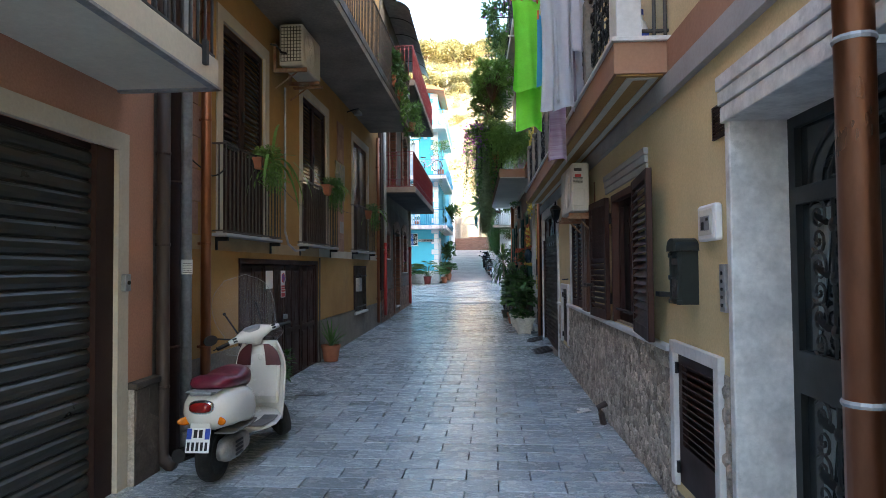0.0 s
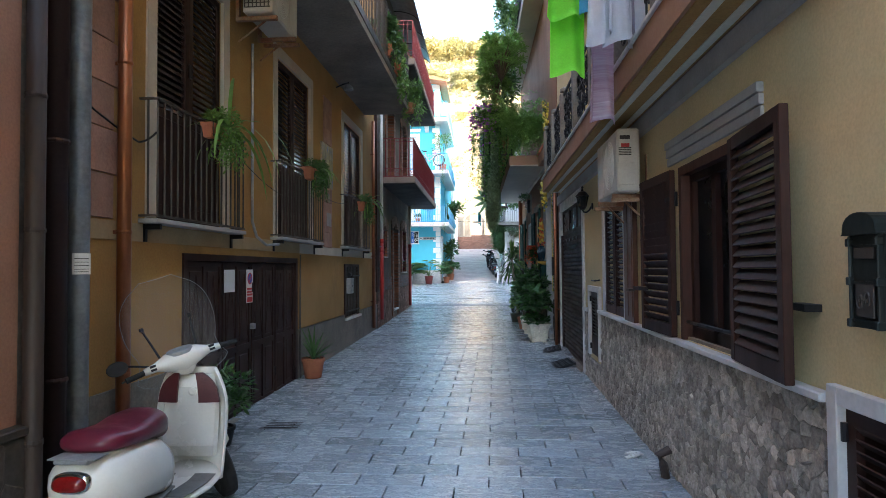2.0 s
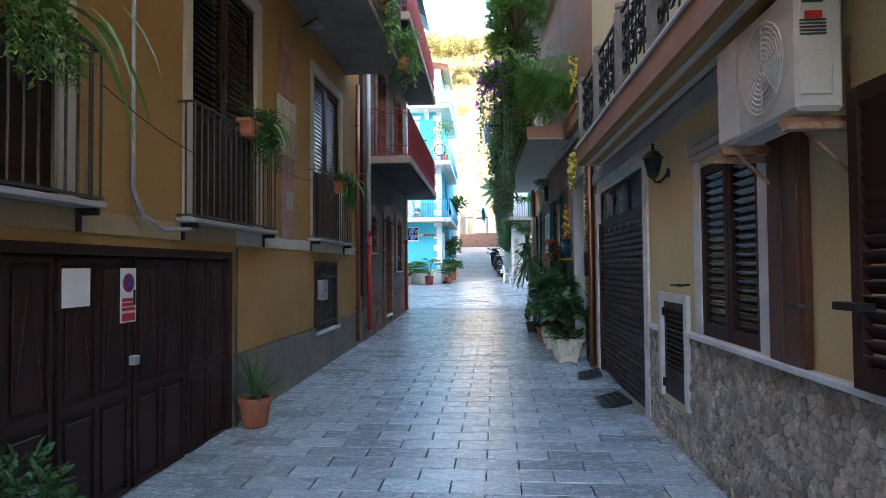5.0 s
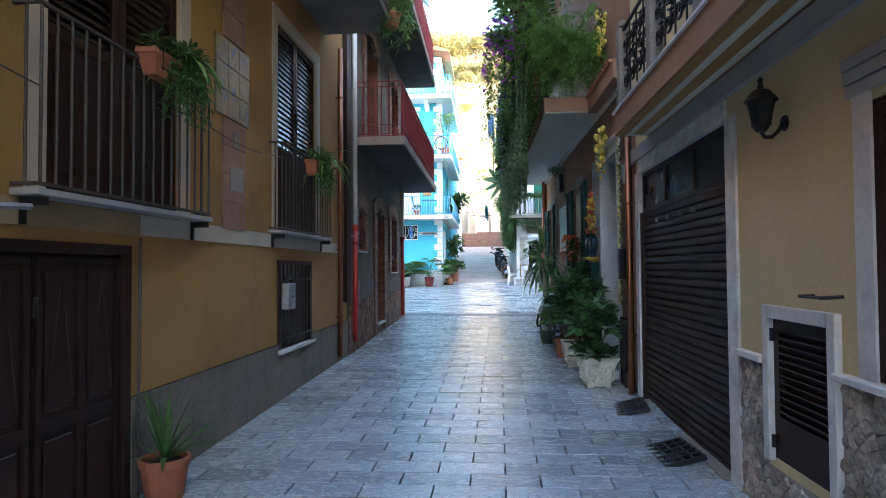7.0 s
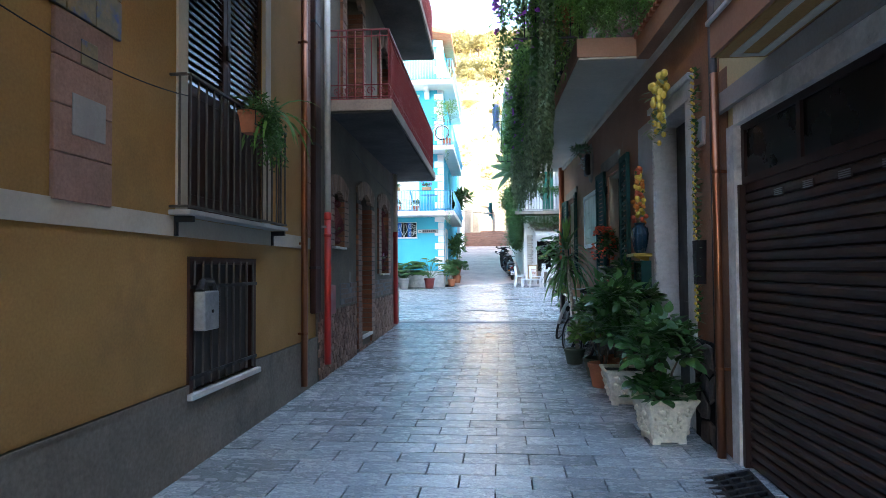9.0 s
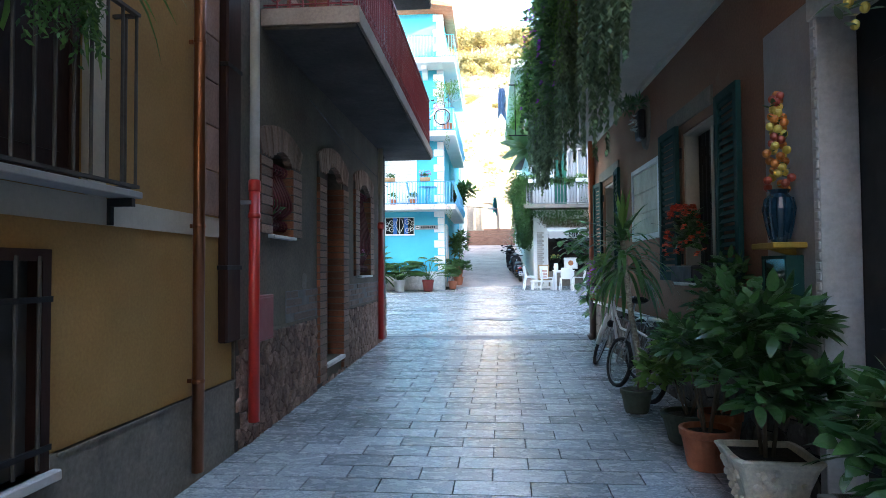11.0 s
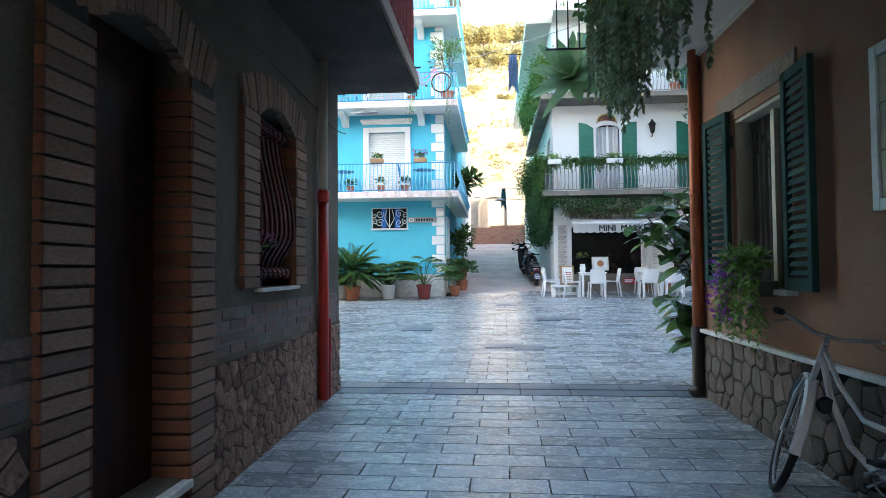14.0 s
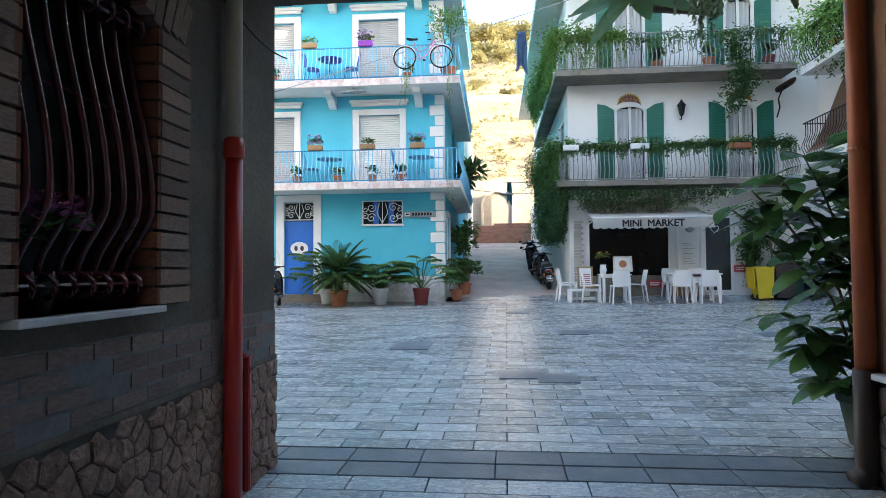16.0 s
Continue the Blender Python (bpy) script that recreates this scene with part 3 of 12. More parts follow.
wall(bm, "x", WX, WX + 0.4, WY + 0.4, 50, 0.3, 9.6, [(36.3, 37.2, 4.0, 5.9), (40.5, 41.4, 4.0, 5.9)])
struct("wall_white_house", bm, "white_wall", "white plastered house over a small shop", "wall")
for k, z in enumerate((3.66, 6.61)):
    bm = B()
    box(bm, 0.58, WR, WY - 0.95, WY, z + 0.06, z + 0.2)
    box(bm, 0.58, WX, WY, 44, z + 0.06, z + 0.2)
    struct("balcony_slab_white_%d" % (k + 1), bm, "slab", "grey weathered balcony slab wrapped in creeper", "balcony")
bm = B()
box(bm, 0.2, WX, WY - 0.2, 50, 9.3, 9.6)
box(bm, WX, 8.2, WY - 0.9, WY, 9.4, 9.6)
struct("roof_white_eave", bm, "white_soffit", "whitewashed overhanging eave", "roof")

# ---- house closing the square ----
bm = B()
# Raised to 14 m, above view, to keep sun off the turquoise front.
wall(bm, "x", 7.7, 8.1, 27.5, WY, 0.2, 14.0, [(30.9, 31.9, 4.3, 6.4), (33.6, 34.1, 4.7, 5.8), (28.4, 29.4, 4.3, 6.4)])
struct("wall_square_house", bm, "white_wall", "white plastered house on the side of the square", "wall")
for k, z in enumerate((4.09, 6.42)):
    bm = B()
    box(bm, 6.75, 7.7, 27.5, 34.1 if k else 34.2, z, z + 0.2)
    struct("balcony_slab_square_%d" % (k + 1), bm, "white", "white balcony slab beside the square", "balcony")
# Unseen added walls; the right one is 14 m high to block sun.
bm = B()
box(bm, 8.1, 8.4, 2, 27.5, 0, 14.0)
box(bm, -16.3, -16, 14, 50, 0, 12)
box(bm, 4, 8.4, -7.3, -7, 0, 9)
box(bm, -8, -2.9, -7.3, -7, 0, 9)
struct("wall_outer", bm, "white_wall", "plain walls added out of view, one raised to block the sun", "wall")
bm = B()
box(bm, -2.85, -2.55, -0.5, 5.0, 9.3, 9.5)
box(bm, RX, RX + 3, -9, 12.8, 9.3, 9.5)
box(bm, RX, RX + 3, 12.8, 21.4, 9.3, 9.5)
box(bm, -6, -2.6, 5.0, 21.55, 9.3, 9.5)
struct("roof_alley", bm, "terracotta", "terracotta tiled eaves of the alley houses", "roof")

# ---- unseen pale plane behind the alley, added to bounce light ----
bm = B()
box(bm, -30, 30, -40, -7.4, -0.06, -0.01)
struct("road_behind", bm, "asphalt", "unseen pale plane behind the alley, added to bounce light in", "road")

# ---- end of the lane ----
bm = B()
box(bm, -6, 6, 53.0, 53.35, 2.6, 4.04)
box(bm, -1.15, 6, 53.0, 53.35, 4.04, 4.16)
struct("wall_brick_end", bm, "brick_old", "low red brick wall at the head of the lane", "wall")
bm = B()
box(bm, -9, 9, 55.0, 55.4, 2.8, 6.9)
struct("wall_pale_arch", bm, "old_wall", "pale plastered garden wall with a blind arch", "wall")


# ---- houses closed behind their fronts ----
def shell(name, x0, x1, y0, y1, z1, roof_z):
    """House back, ends, floors and roof, added to block light behind dim windows."""
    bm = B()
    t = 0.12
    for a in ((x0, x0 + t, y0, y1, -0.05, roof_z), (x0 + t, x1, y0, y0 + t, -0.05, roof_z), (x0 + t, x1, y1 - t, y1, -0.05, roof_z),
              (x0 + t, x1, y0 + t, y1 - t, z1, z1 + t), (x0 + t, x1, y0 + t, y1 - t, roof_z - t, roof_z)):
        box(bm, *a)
    struct(name, bm, "dark_inside", "dark inner walls and floors added to keep light out of a house", "wall")


shell("wall_inner_salmon", -6.5, PX - 0.355, -0.5, 4.9, 2.6, 9.4)
shell("wall_inner_ochre", -6.5, -3.15, 5.05, 14.9, 1.72, 9.4)
shell("wall_inner_cement", -6.5, GX - 0.455, 14.95, 21.28, 3.3, 9.4)
shell("wall_inner_yellow", RX + 0.405, 6.0, -9, 12.7, 2.6, 9.4)
shell("wall_inner_terracotta", 1.66, 7.9, 12.85, 21.05, 3.3, 9.4)
shell("wall_inner_turquoise", -15.9, -2.86, 34.905, 46, 3.5, 11.4)
shell("wall_inner_white", 1.405, 8.15, 35.605, 50, 3.5, 9.6)
shell("wall_inner_square", 8.105, 12, 27.5, 35.1, 3.9, 12.2)


# ---- plants ----
def leaf(bm, p, d, L, W, droop=0.3, seg=2, mi=0, twist=0.0):
    """A pointed blade from p along d, bending down by droop."""
    p, d = Vector(p), Vector(d).normalized()
    side = d.cross(Vector((0, 0, 1)))
    if side.length < 0.05:
        side = Vector((1, 0, 0))
    side.normalize()
    if twist:
        side = Matrix.Rotation(twist, 3, d) @ side
    prof = {1: (0.0, 0.0), 2: (0.35, 1.0, 0.0), 3: (0.4, 1.0, 0.75, 0.0), 4: (0.5, 1.0, 0.95, 0.6, 0.0), 5: (0.45, 0.85, 1.0, 0.85, 0.5, 0.0), 6: (0.6, 0.9, 1.0, 0.95, 0.8, 0.5, 0.0)}[seg]
    prev = None
    pos = p.copy()
    step = L / seg
    for i, w in enumerate(prof):
        if w == 0.0:
            cur = [bm.verts.new(pos)]
        else:
            cur = [bm.verts.new(pos - side * W * w / 2), bm.verts.new(pos + side * W * w / 2)]
        if prev:
            f = bm.faces.new((prev[0], prev[1], cur[1], cur[0]) if len(cur) == 2 else (prev[0], prev[1], cur[0]))
            f.material_index = mi
        prev = cur
        d = (d + Vector((0, 0, -droop / seg))).normalized()
        pos = pos + d * step
    return bm


def rnd_dir(g, up=0.2):
    a, z = g.uniform(0, 2 * math.pi), g.uniform(-0.6, 1.0) + up
    return Vector((math.cos(a), math.sin(a), z)).normalized()


def bush(bm, c, r, n, L, W, g, droop=0.4, seg=3, up=0.2, shell_from=0.45, mi=0, lumps=9):
    """Leaves in uneven lumps round c within radii r."""
    c = Vector(c)
    lump = []
    for _ in range(lumps):
        d = rnd_dir(g, 0.1)
        lump.append((Vector((d.x * r[0], d.y * r[1], d.z * r[2])) * g.uniform(0.35, 0.8), g.uniform(0.3, 0.55)))
    for _ in range(n):
        o, s = g.choice(lump)
        d = rnd_dir(g, up)
        k = g.uniform(shell_from, 1.0) * s
        p = c + o + Vector((d.x * r[0], d.y * r[1], d.z * r[2])) * k
        dd = (d + rnd_dir(g, 0.0) * 0.6).normalized()
        leaf(bm, p, dd, L * g.uniform(0.6, 1.25), W * g.uniform(0.7, 1.2), droop * g.uniform(0.4, 1.5), seg, mi, g.uniform(-0.7, 0.7))
    return bm


def rosette(bm, c, n, L, W, g, droop=0.9, seg=5, tilt=(0.2, 1.2), mi=0):
    """Long narrow blades fanning out of one point."""
    for i in range(n):
        a = 2 * math.pi * i / n * 2.618 + g.uniform(-0.2, 0.2)
        t = g.uniform(*tilt)
        d = Vector((math.cos(a) * math.cos(t), math.sin(a) * math.cos(t), math.sin(t)))
        leaf(bm, c, d, L * g.uniform(0.65, 1.1), W * g.uniform(0.8, 1.15), droop * g.uniform(0.6, 1.3), seg, mi)
    return bm


def strands(bm, tops, length, n_leaf, L, W, g, mi=0, sway=0.08, stem=0.0):
    """Hanging shoots from each top, clothed in small leaves."""
    for p in tops:
        p = Vector(p)
        ln = length * g.uniform(0.45, 1.1)
        drift = Vector((g.uniform(-1, 1), g.uniform(-1, 1), 0)) * sway
        for i in range(n_leaf):
            t = (i + g.random()) / n_leaf
            q = p + drift * t + Vector((g.gauss(0, 0.012), g.gauss(0, 0.012), -ln * t))
            a = g.uniform(0, 2 * math.pi)
            leaf(bm, q, (math.cos(a), math.sin(a), g.uniform(-1.1, 0.2)), L * g.uniform(0.6, 1.2), W * g.uniform(0.7, 1.2), 0.5, 2, mi, g.uniform(-1, 1))
        if stem:
            tube(bm, [p, p + drift * 0.5 + Vector((0, 0, -ln * 0.5)), p + drift + Vector((0, 0, -ln))], stem, 3, False)
    return bm


def round_pot(parent, r, h, mat="terracotta", soil=True):
    bm = B()
    lathe(bm, [(r * 0.68, 0), (r * 0.72, 0.01), (r * 0.93, h * 0.80), (r * 1.0, h * 0.82), (r * 1.02, h * 0.98), (r * 0.98, h), (r * 0.88, h), (r * 0.86, h * 0.85), (r * 0.05, h * 0.85)], 24)
    p = part("pot", bm, mat, parent, smooth=False)
    if soil:
        bm = B()
        lathe(bm, [(r * 0.86, h * 0.86), (r * 0.5, h * 0.89), (r * 0.1, h * 0.9)], 12)
        part("soil", bm, "soil", parent)
    return p


# ---- joinery ----
def louvre_leaf(root, w, h, mat, open_from=0.0, open_to=1.0, solid=0.0, t=0.04, pitch=0.055, name="shutter_leaf", tilt=0.95, slat="brown_slat", half=0.021):
    """A shutter leaf in the y-z plane, hinge at y = 0, with single slats. The slats between open_from and open_to stand open; solid: share of a blind panel below."""
    bm = B()
    s = 0.065
    box(bm, 0, t, 0, s, 0, h, 0.004)
    box(bm, 0, t, w - s, w, 0, h, 0.004)
    z_lo = h * solid
    for z0, z1 in ((0, s * 1.3), (h - s, h)) + (((z_lo - s / 2, z_lo + s / 2),) if solid else ()):
        box(bm, 0.002, t - 0.002, s, w - s, z0, z1)
    if solid:
        box(bm, 0.012, t - 0.012, s, w - s, s * 1.3, z_lo - s / 2)
        box(bm, 0.006, t - 0.006, s + 0.05, w - s - 0.05, s * 1.3 + 0.06, z_lo - s / 2 - 0.06)
    lf = part(name, bm, mat, root)
    z0 = (z_lo + s / 2) if solid else s * 1.3
    n = max(1, int((h - s - z0) / pitch))
    p = (h - s - z0) / n
    me = {}
    for kind, ang in (("open", tilt), ("shut", 1.3)):
        bm = B()
        box(bm, -half, half, s, w - s, -0.004, 0.004, m=Matrix.Rotation(ang, 4, "Y"))
        me[kind] = mesh_of("slat", bm, slat if mat == "brown" else mat)
    for i in range(n):
        k = (i + 0.5) / n
        ob = new("slat", me["open" if open_from <= k <= open_to else "shut"])
        ob.parent = lf
        ob.location = (t / 2, 0, z0 + p * (i + 0.5))
    return lf


def bar_rail(root, y0, y1, x, z0, z1, n, mat, r=0.007, ends=0.0, top=0.016, m=None):
    """A plain railing of upright bars along y at x, with returns of length ends toward the wall."""
    for z, nm in ((z0 + 0.02, "bottom_rail"), (z1, "top_rail")):
        bm = B()
        box(bm, x - top / 2 - 0.006, x + top / 2 + 0.006, y0, y1, z - top / 2, z + top / 2)
        if ends:
            for y in (y0, y1):
                box(bm, x - ends, x - top / 2 - 0.006, y - 0.012, y + 0.012, z - top / 2, z + top / 2)
        part(nm, bm, mat, root)
    bm = B()
    tube(bm, [(0, 0, z0 + 0.02), (0, 0, z1)], r, 6)
    me = mesh_of("bar", bm, mat)
    for i in range(n):
        ob = new("bar", me)
        ob.parent = root
        ob.location = (x, lerp(y0 + 0.015, y1 - 0.015, i / (n - 1)), 0)
    if ends:
        for y in (y0, y1):
            for k in range(1, max(2, int(ends / 0.1))):
                ob = new("bar", me)
                ob.parent = root
                ob.location = (x - ends * k / max(2, int(ends / 0.1)), y, 0)


def pipe(name, x, y, z0, z1, r, mat, label, clips=(), m=I4, clip_mat=None, wall_dx=-0.06, foot=0.0, cat="downpipe", clip_h=0.013):
    """A round downpipe with its clips and an outward foot."""
    root = thing(name, label, cat, m @ pose(x, y, z0))
    bm = B()
    pts = [(0, 0, z1 - z0), (0, 0, 0.1 if foot else 0)]
    if foot:
        pts += [(foot * 0.15, 0, 0.05), (foot * 0.6, 0, 0.015), (foot, 0, 0.0)]
    tube(bm, pts, r, 14)
    part("pipe_body", bm, mat, root, smooth=True)
    bm = B()
    lathe(bm, [(r * 1.06, -clip_h), (r * 1.12, 0.0), (r * 1.06, clip_h)], 14)
    box(bm, min(0, wall_dx), max(0, wall_dx), -0.006, 0.006, -0.012, 0.012)
    me = mesh_of("clip", bm, clip_mat or mat)
    for c in clips:
        ob = new("clip", me)
        ob.parent = root
        ob.location = (0, 0, c - z0)
    return root


def cable(name, pts, r, mat, label, sag=0.0, m=I4):
    bm = B()
    out = []
    for a, b in zip(pts, pts[1:]):
        a, b = Vector(a), Vector(b)
        for i in range(10):
            t = i / 10
            out.append(a.lerp(b, t) - Vector((0, 0, sag * 4 * t * (1 - t))))
    out.append(Vector(pts[-1]))
    tube(bm, out, r, 5)
    return single(name, bm, mat, label, "cable", m)


# ---- along the salmon house ----
M["roller"] = surface("green_grey_roller_slat", (0.034, 0.036, 0.032), (0.022, 0.024, 0.021), 0.36, 0.0, scale=2, fine=60, grain=0.15, bump=0.05, stain=(0.055, 0.048, 0.04), stain_at=0.62, rand=0.1, spec=0.6)
M["roller_brown"] = surface("brown_roller_slat", (0.046, 0.028, 0.022), (0.034, 0.021, 0.017), 0.5, 0.0, scale=2, fine=60, grain=0.15, bump=0.05, rand=0.1, spec=0.3)


def roller_door(label, y0, y1, z0, z1, x, face, mat, pitch, side, m=I4):
    """A roller shutter of single slats between two guides; face is +1 or -1, the side it shows to."""
    root = thing("roller_door", label, "garage door", m @ pose(x, y0, z0))
    w, h = y1 - y0, z1 - z0
    bm = B()
    for a, b in ((0, side), (w - side, w)):
        box(bm, -0.03, 0.06 * face if face > 0 else 0.0, a, b, 0, h) if face > 0 else box(bm, -0.06, 0.03, a, b, 0, h)
    part("guide", bm, "brown_metal", root)
    bm = B()
    prof = [(0.0, 0.0), (0.020, pitch * 0.10), (0.026, pitch * 0.35), (0.026, pitch * 0.70), (0.012, pitch * 0.86), (0.004, pitch * 0.90), (0.004, pitch * 0.985), (-0.012, pitch * 0.985), (-0.012, 0.0)]
    prism(bm, [(face * u, v) for u, v in prof], "y", side, w - side)
    me = mesh_of("slat", bm, mat)
    n = int(h / pitch)
    for i in range(n):
        ob = new("slat", me)
        ob.parent = root
        ob.location = (0, 0, i * pitch)
    bm = B()
    box(bm, -0.02, 0.02, side, w - side, n * pitch, h)
    part("top_box", bm, "brown_metal", root)
    return root


roller_door("green-grey metal roller garage door, shut, in a cream frame", 0.9, 4.12, 0.0, 2.34, PX - 0.075, 1, "roller", 0.100, 0.2)

root = thing("lock_box", "small grey lock box on the garage frame", "lock box", pose(PX + 0.02, 4.18, 1.42))
bm = B()
box(bm, 0, 0.035, -0.035, 0.035, -0.06, 0.06, 0.006)
part("box_body", bm, "galv", root)
bm = B()
tube(bm, [(0.03, 0, 0), (0.045, 0, 0)], 0.014, 10)
part("key_switch", bm, "iron", root)

pipe("downpipe", -2.43, 4.62, 0.02, 9.2, 0.048, "copper_dark", "dark brown metal downpipe in the corner between houses", (0.62, 1.7, 2.4, 3.6), foot=0.1)
# Dark column put where the gap between the houses is black with shade.
pipe("downpipe", -2.47, 4.82, 0.02, 9.2, 0.07, "brown_metal", "dark column filling the black gap beside the brown downpipe", (0.9, 2.2), wall_dx=-0.05)
root = pipe("post", -2.45, 5.0, 0.0, 9.2, 0.058, "galv", "grey galvanised steel post against the wall", (), cat="post")
bm = B()
for i in range(7):
    a0, a1 = -1.5 + i * 0.25, -1.5 + (i + 1) * 0.25
    q = [bm.verts.new((0.064 * math.cos(a), 0.064 * math.sin(a), z)) for a, z in ((a0, 1.47), (a1, 1.47), (a1, 1.59), (a0, 1.59))]
    bm.faces.new(q)
part("notice", bm, "white", root, "small white paper notice")
bm = B()
for z in (1.56, 1.54, 1.52, 1.50, 1.485):
    tube(bm, [(0.0662 * math.cos(a), 0.0662 * math.sin(a), z) for a in (-1.3, -0.9, -0.5, -0.1)], 0.002, 3)
part("notice_lines", bm, "iron", root)
pipe("downpipe", -2.55, 5.62, 0.02, 4.6, 0.046, "copper", "bright copper downpipe on the ochre wall", (0.8, 1.75, 2.9, 3.9), wall_dx=-0.08)

# tan stone quoins
root = thing("corner_facing", "tan stone tiles facing the corner of the ochre house", "wall facing", LY)
gq = random.Random(5)
M["quoin"] = surface("dusty_pink_stone_tile", (0.35, 0.205, 0.155), (0.28, 0.165, 0.125), 0.85, scale=5, fine=50, grain=0.2, bump=0.4, rand=0.15)
for i in range(9):
    w = 0.34 if i % 2 else 0.25
    bm = B()
    box(bm, 0.0, 0.02, 5.10, 5.36 + w, 1.84 + i * 0.3, 1.84 + i * 0.3 + 0.292, 0.004)
    part("tile", bm, "quoin", root)
root = thing("corner_facing", "worn tan stone tiles facing the far corner of the ochre wall", "wall facing", LY)
for i in range(9):
    w = 0.27 if i % 2 else 0.22
    bm = B()
    box(bm, 0.0, 0.02, 14.94 - w, 14.94, 1.84 + i * 0.3, 1.84 + i * 0.3 + 0.292, 0.004)
    part("tile", bm, "quoin", root)

# ---- french windows of the ochre house ----
for k, (y0, y1, z0, z1) in enumerate(HOLES_L[1:4]):
    root = thing("louvred_shutters", "closed dark brown louvred wooden shutters of a french window", "shutters", LY @ pose(-0.07, y0, z0), "shutters of the ochre house")
    w = (y1 - y0) / 2 - 0.004
    for s in range(2):
        lf = louvre_leaf(root, w, z1 - z0 - 0.01, "brown", 0, 1, solid=0.40, tilt=1.2)
        lf.location = (0, 0.003 + s * (w + 0.004), 0.005)
    bm = B()
    box(bm, 0.04, 0.06, w - 0.02, w + 0.03, 1.28, 1.40, 0.004)
    part("latch", bm, "iron", root)
    root = thing("window_rail", "shallow dark grey iron window railing with upright bars", "railing", LY, "window railings of the ochre house")
    a, b = y0 - 0.2, y1 + 0.2
    bar_rail(root, a, b, 0.13, 1.87, 2.75, 17, "iron_grey", 0.008, 0.13)
    bm = B()
    box(bm, 0.0, 0.15, a - 0.02, b + 0.02, 1.835, 1.868, 0.004)
    part("ledge", bm, "grey_trim", root, "thin grey stone ledge")
    for y in (a + 0.03, b - 0.06):
        bm = B()
        box(bm, 0.0, 0.14, y, y + 0.03, 1.79, 1.83)
        box(bm, 0.0, 0.03, y, y + 0.03, 1.70, 1.79)
        part("bracket", bm, "iron", root)


def rail_planter(y, z, L, seed, long_n, label, mat_a="leaf", both=True, size=1.0, long=1.2):
    g = random.Random(seed)
    root = thing("hanging_planter", label, "potted plant", LY @ pose(0.19, y, z), "planters on the window railings")
    for k in range(2 if both else 1):
        o = -0.13 + 0.24 * k
        bm = B()
        lo, hi = 0.048 * size, 0.066 * size
        loft(bm, [[(sx * s, o + sy * s * long, zz) for sx, sy in ((-1, -1), (1, -1), (1, 1), (-1, 1))] for s, zz in ((lo, -0.14 * size), (hi, 0.0), (hi + 0.006, 0.0), (hi + 0.006, 0.03), (hi - 0.008, 0.03), (hi - 0.010, 0.01))])
        part("pot", bm, "terracotta", root)
    bm = B()
    for yy in (-0.24, 0.22):
        tube(bm, [(-0.06, yy, 0.05), (0.085, yy, 0.02), (0.085, yy, -0.1)], 0.004, 5)
    tube(bm, [(0.088, -0.26, -0.09), (0.088, 0.24, -0.09)], 0.004, 5)
    part("holder", bm, "iron", root)
    bm = B()
    bush(bm, (0.03, 0.03, 0.05), (0.16, 0.32, 0.16), 800, 0.05, 0.016, g, 0.9)
    strands(bm, [(0.08 + g.uniform(-0.04, 0.06), g.uniform(-0.15, 0.30), 0.02) for _ in range(44)], 0.36, 24, 0.04, 0.016, g)
    part("foliage", bm, mat_a, root)
    bm = B()
    rosette(bm, (0.06, 0.12, 0.05), long_n, L, 0.032, g, 2.7, 6, (0.1, 1.15))
    part("long_leaves", bm, "leaf_light", root, "long arching pale green leaves")
    return root


rail_planter(6.80, 2.70, 0.85, 11, 13, "terracotta pots with trailing foliage and long arching leaves", "leaf_light", True, 0.68)
rail_planter(9.72, 2.78, 0.42, 12, 15, "terracotta trough of trailing greenery hung on the railing", "leaf", False, 0.86, 2.6)
rail_planter(12.95, 2.68, 0.60, 13, 18, "terracotta pot with a spreading spider plant", "leaf", False)

# air conditioner, its pipe and the swag of cable
M["ac_body"] = surface("aged_beige_enamel", (0.52, 0.49, 0.42), (0.44, 0.41, 0.35), 0.5, scale=3, fine=50, grain=0.08, bump=0.05, stain=(0.32, 0.26, 0.19), stain_scale=3, stain_at=0.64)
M["rust"] = surface("rusty_angle_iron", (0.27, 0.11, 0.05), (0.36, 0.24, 0.15), 0.85, 0.2, scale=8, fine=50, grain=0.35, bump=0.4)


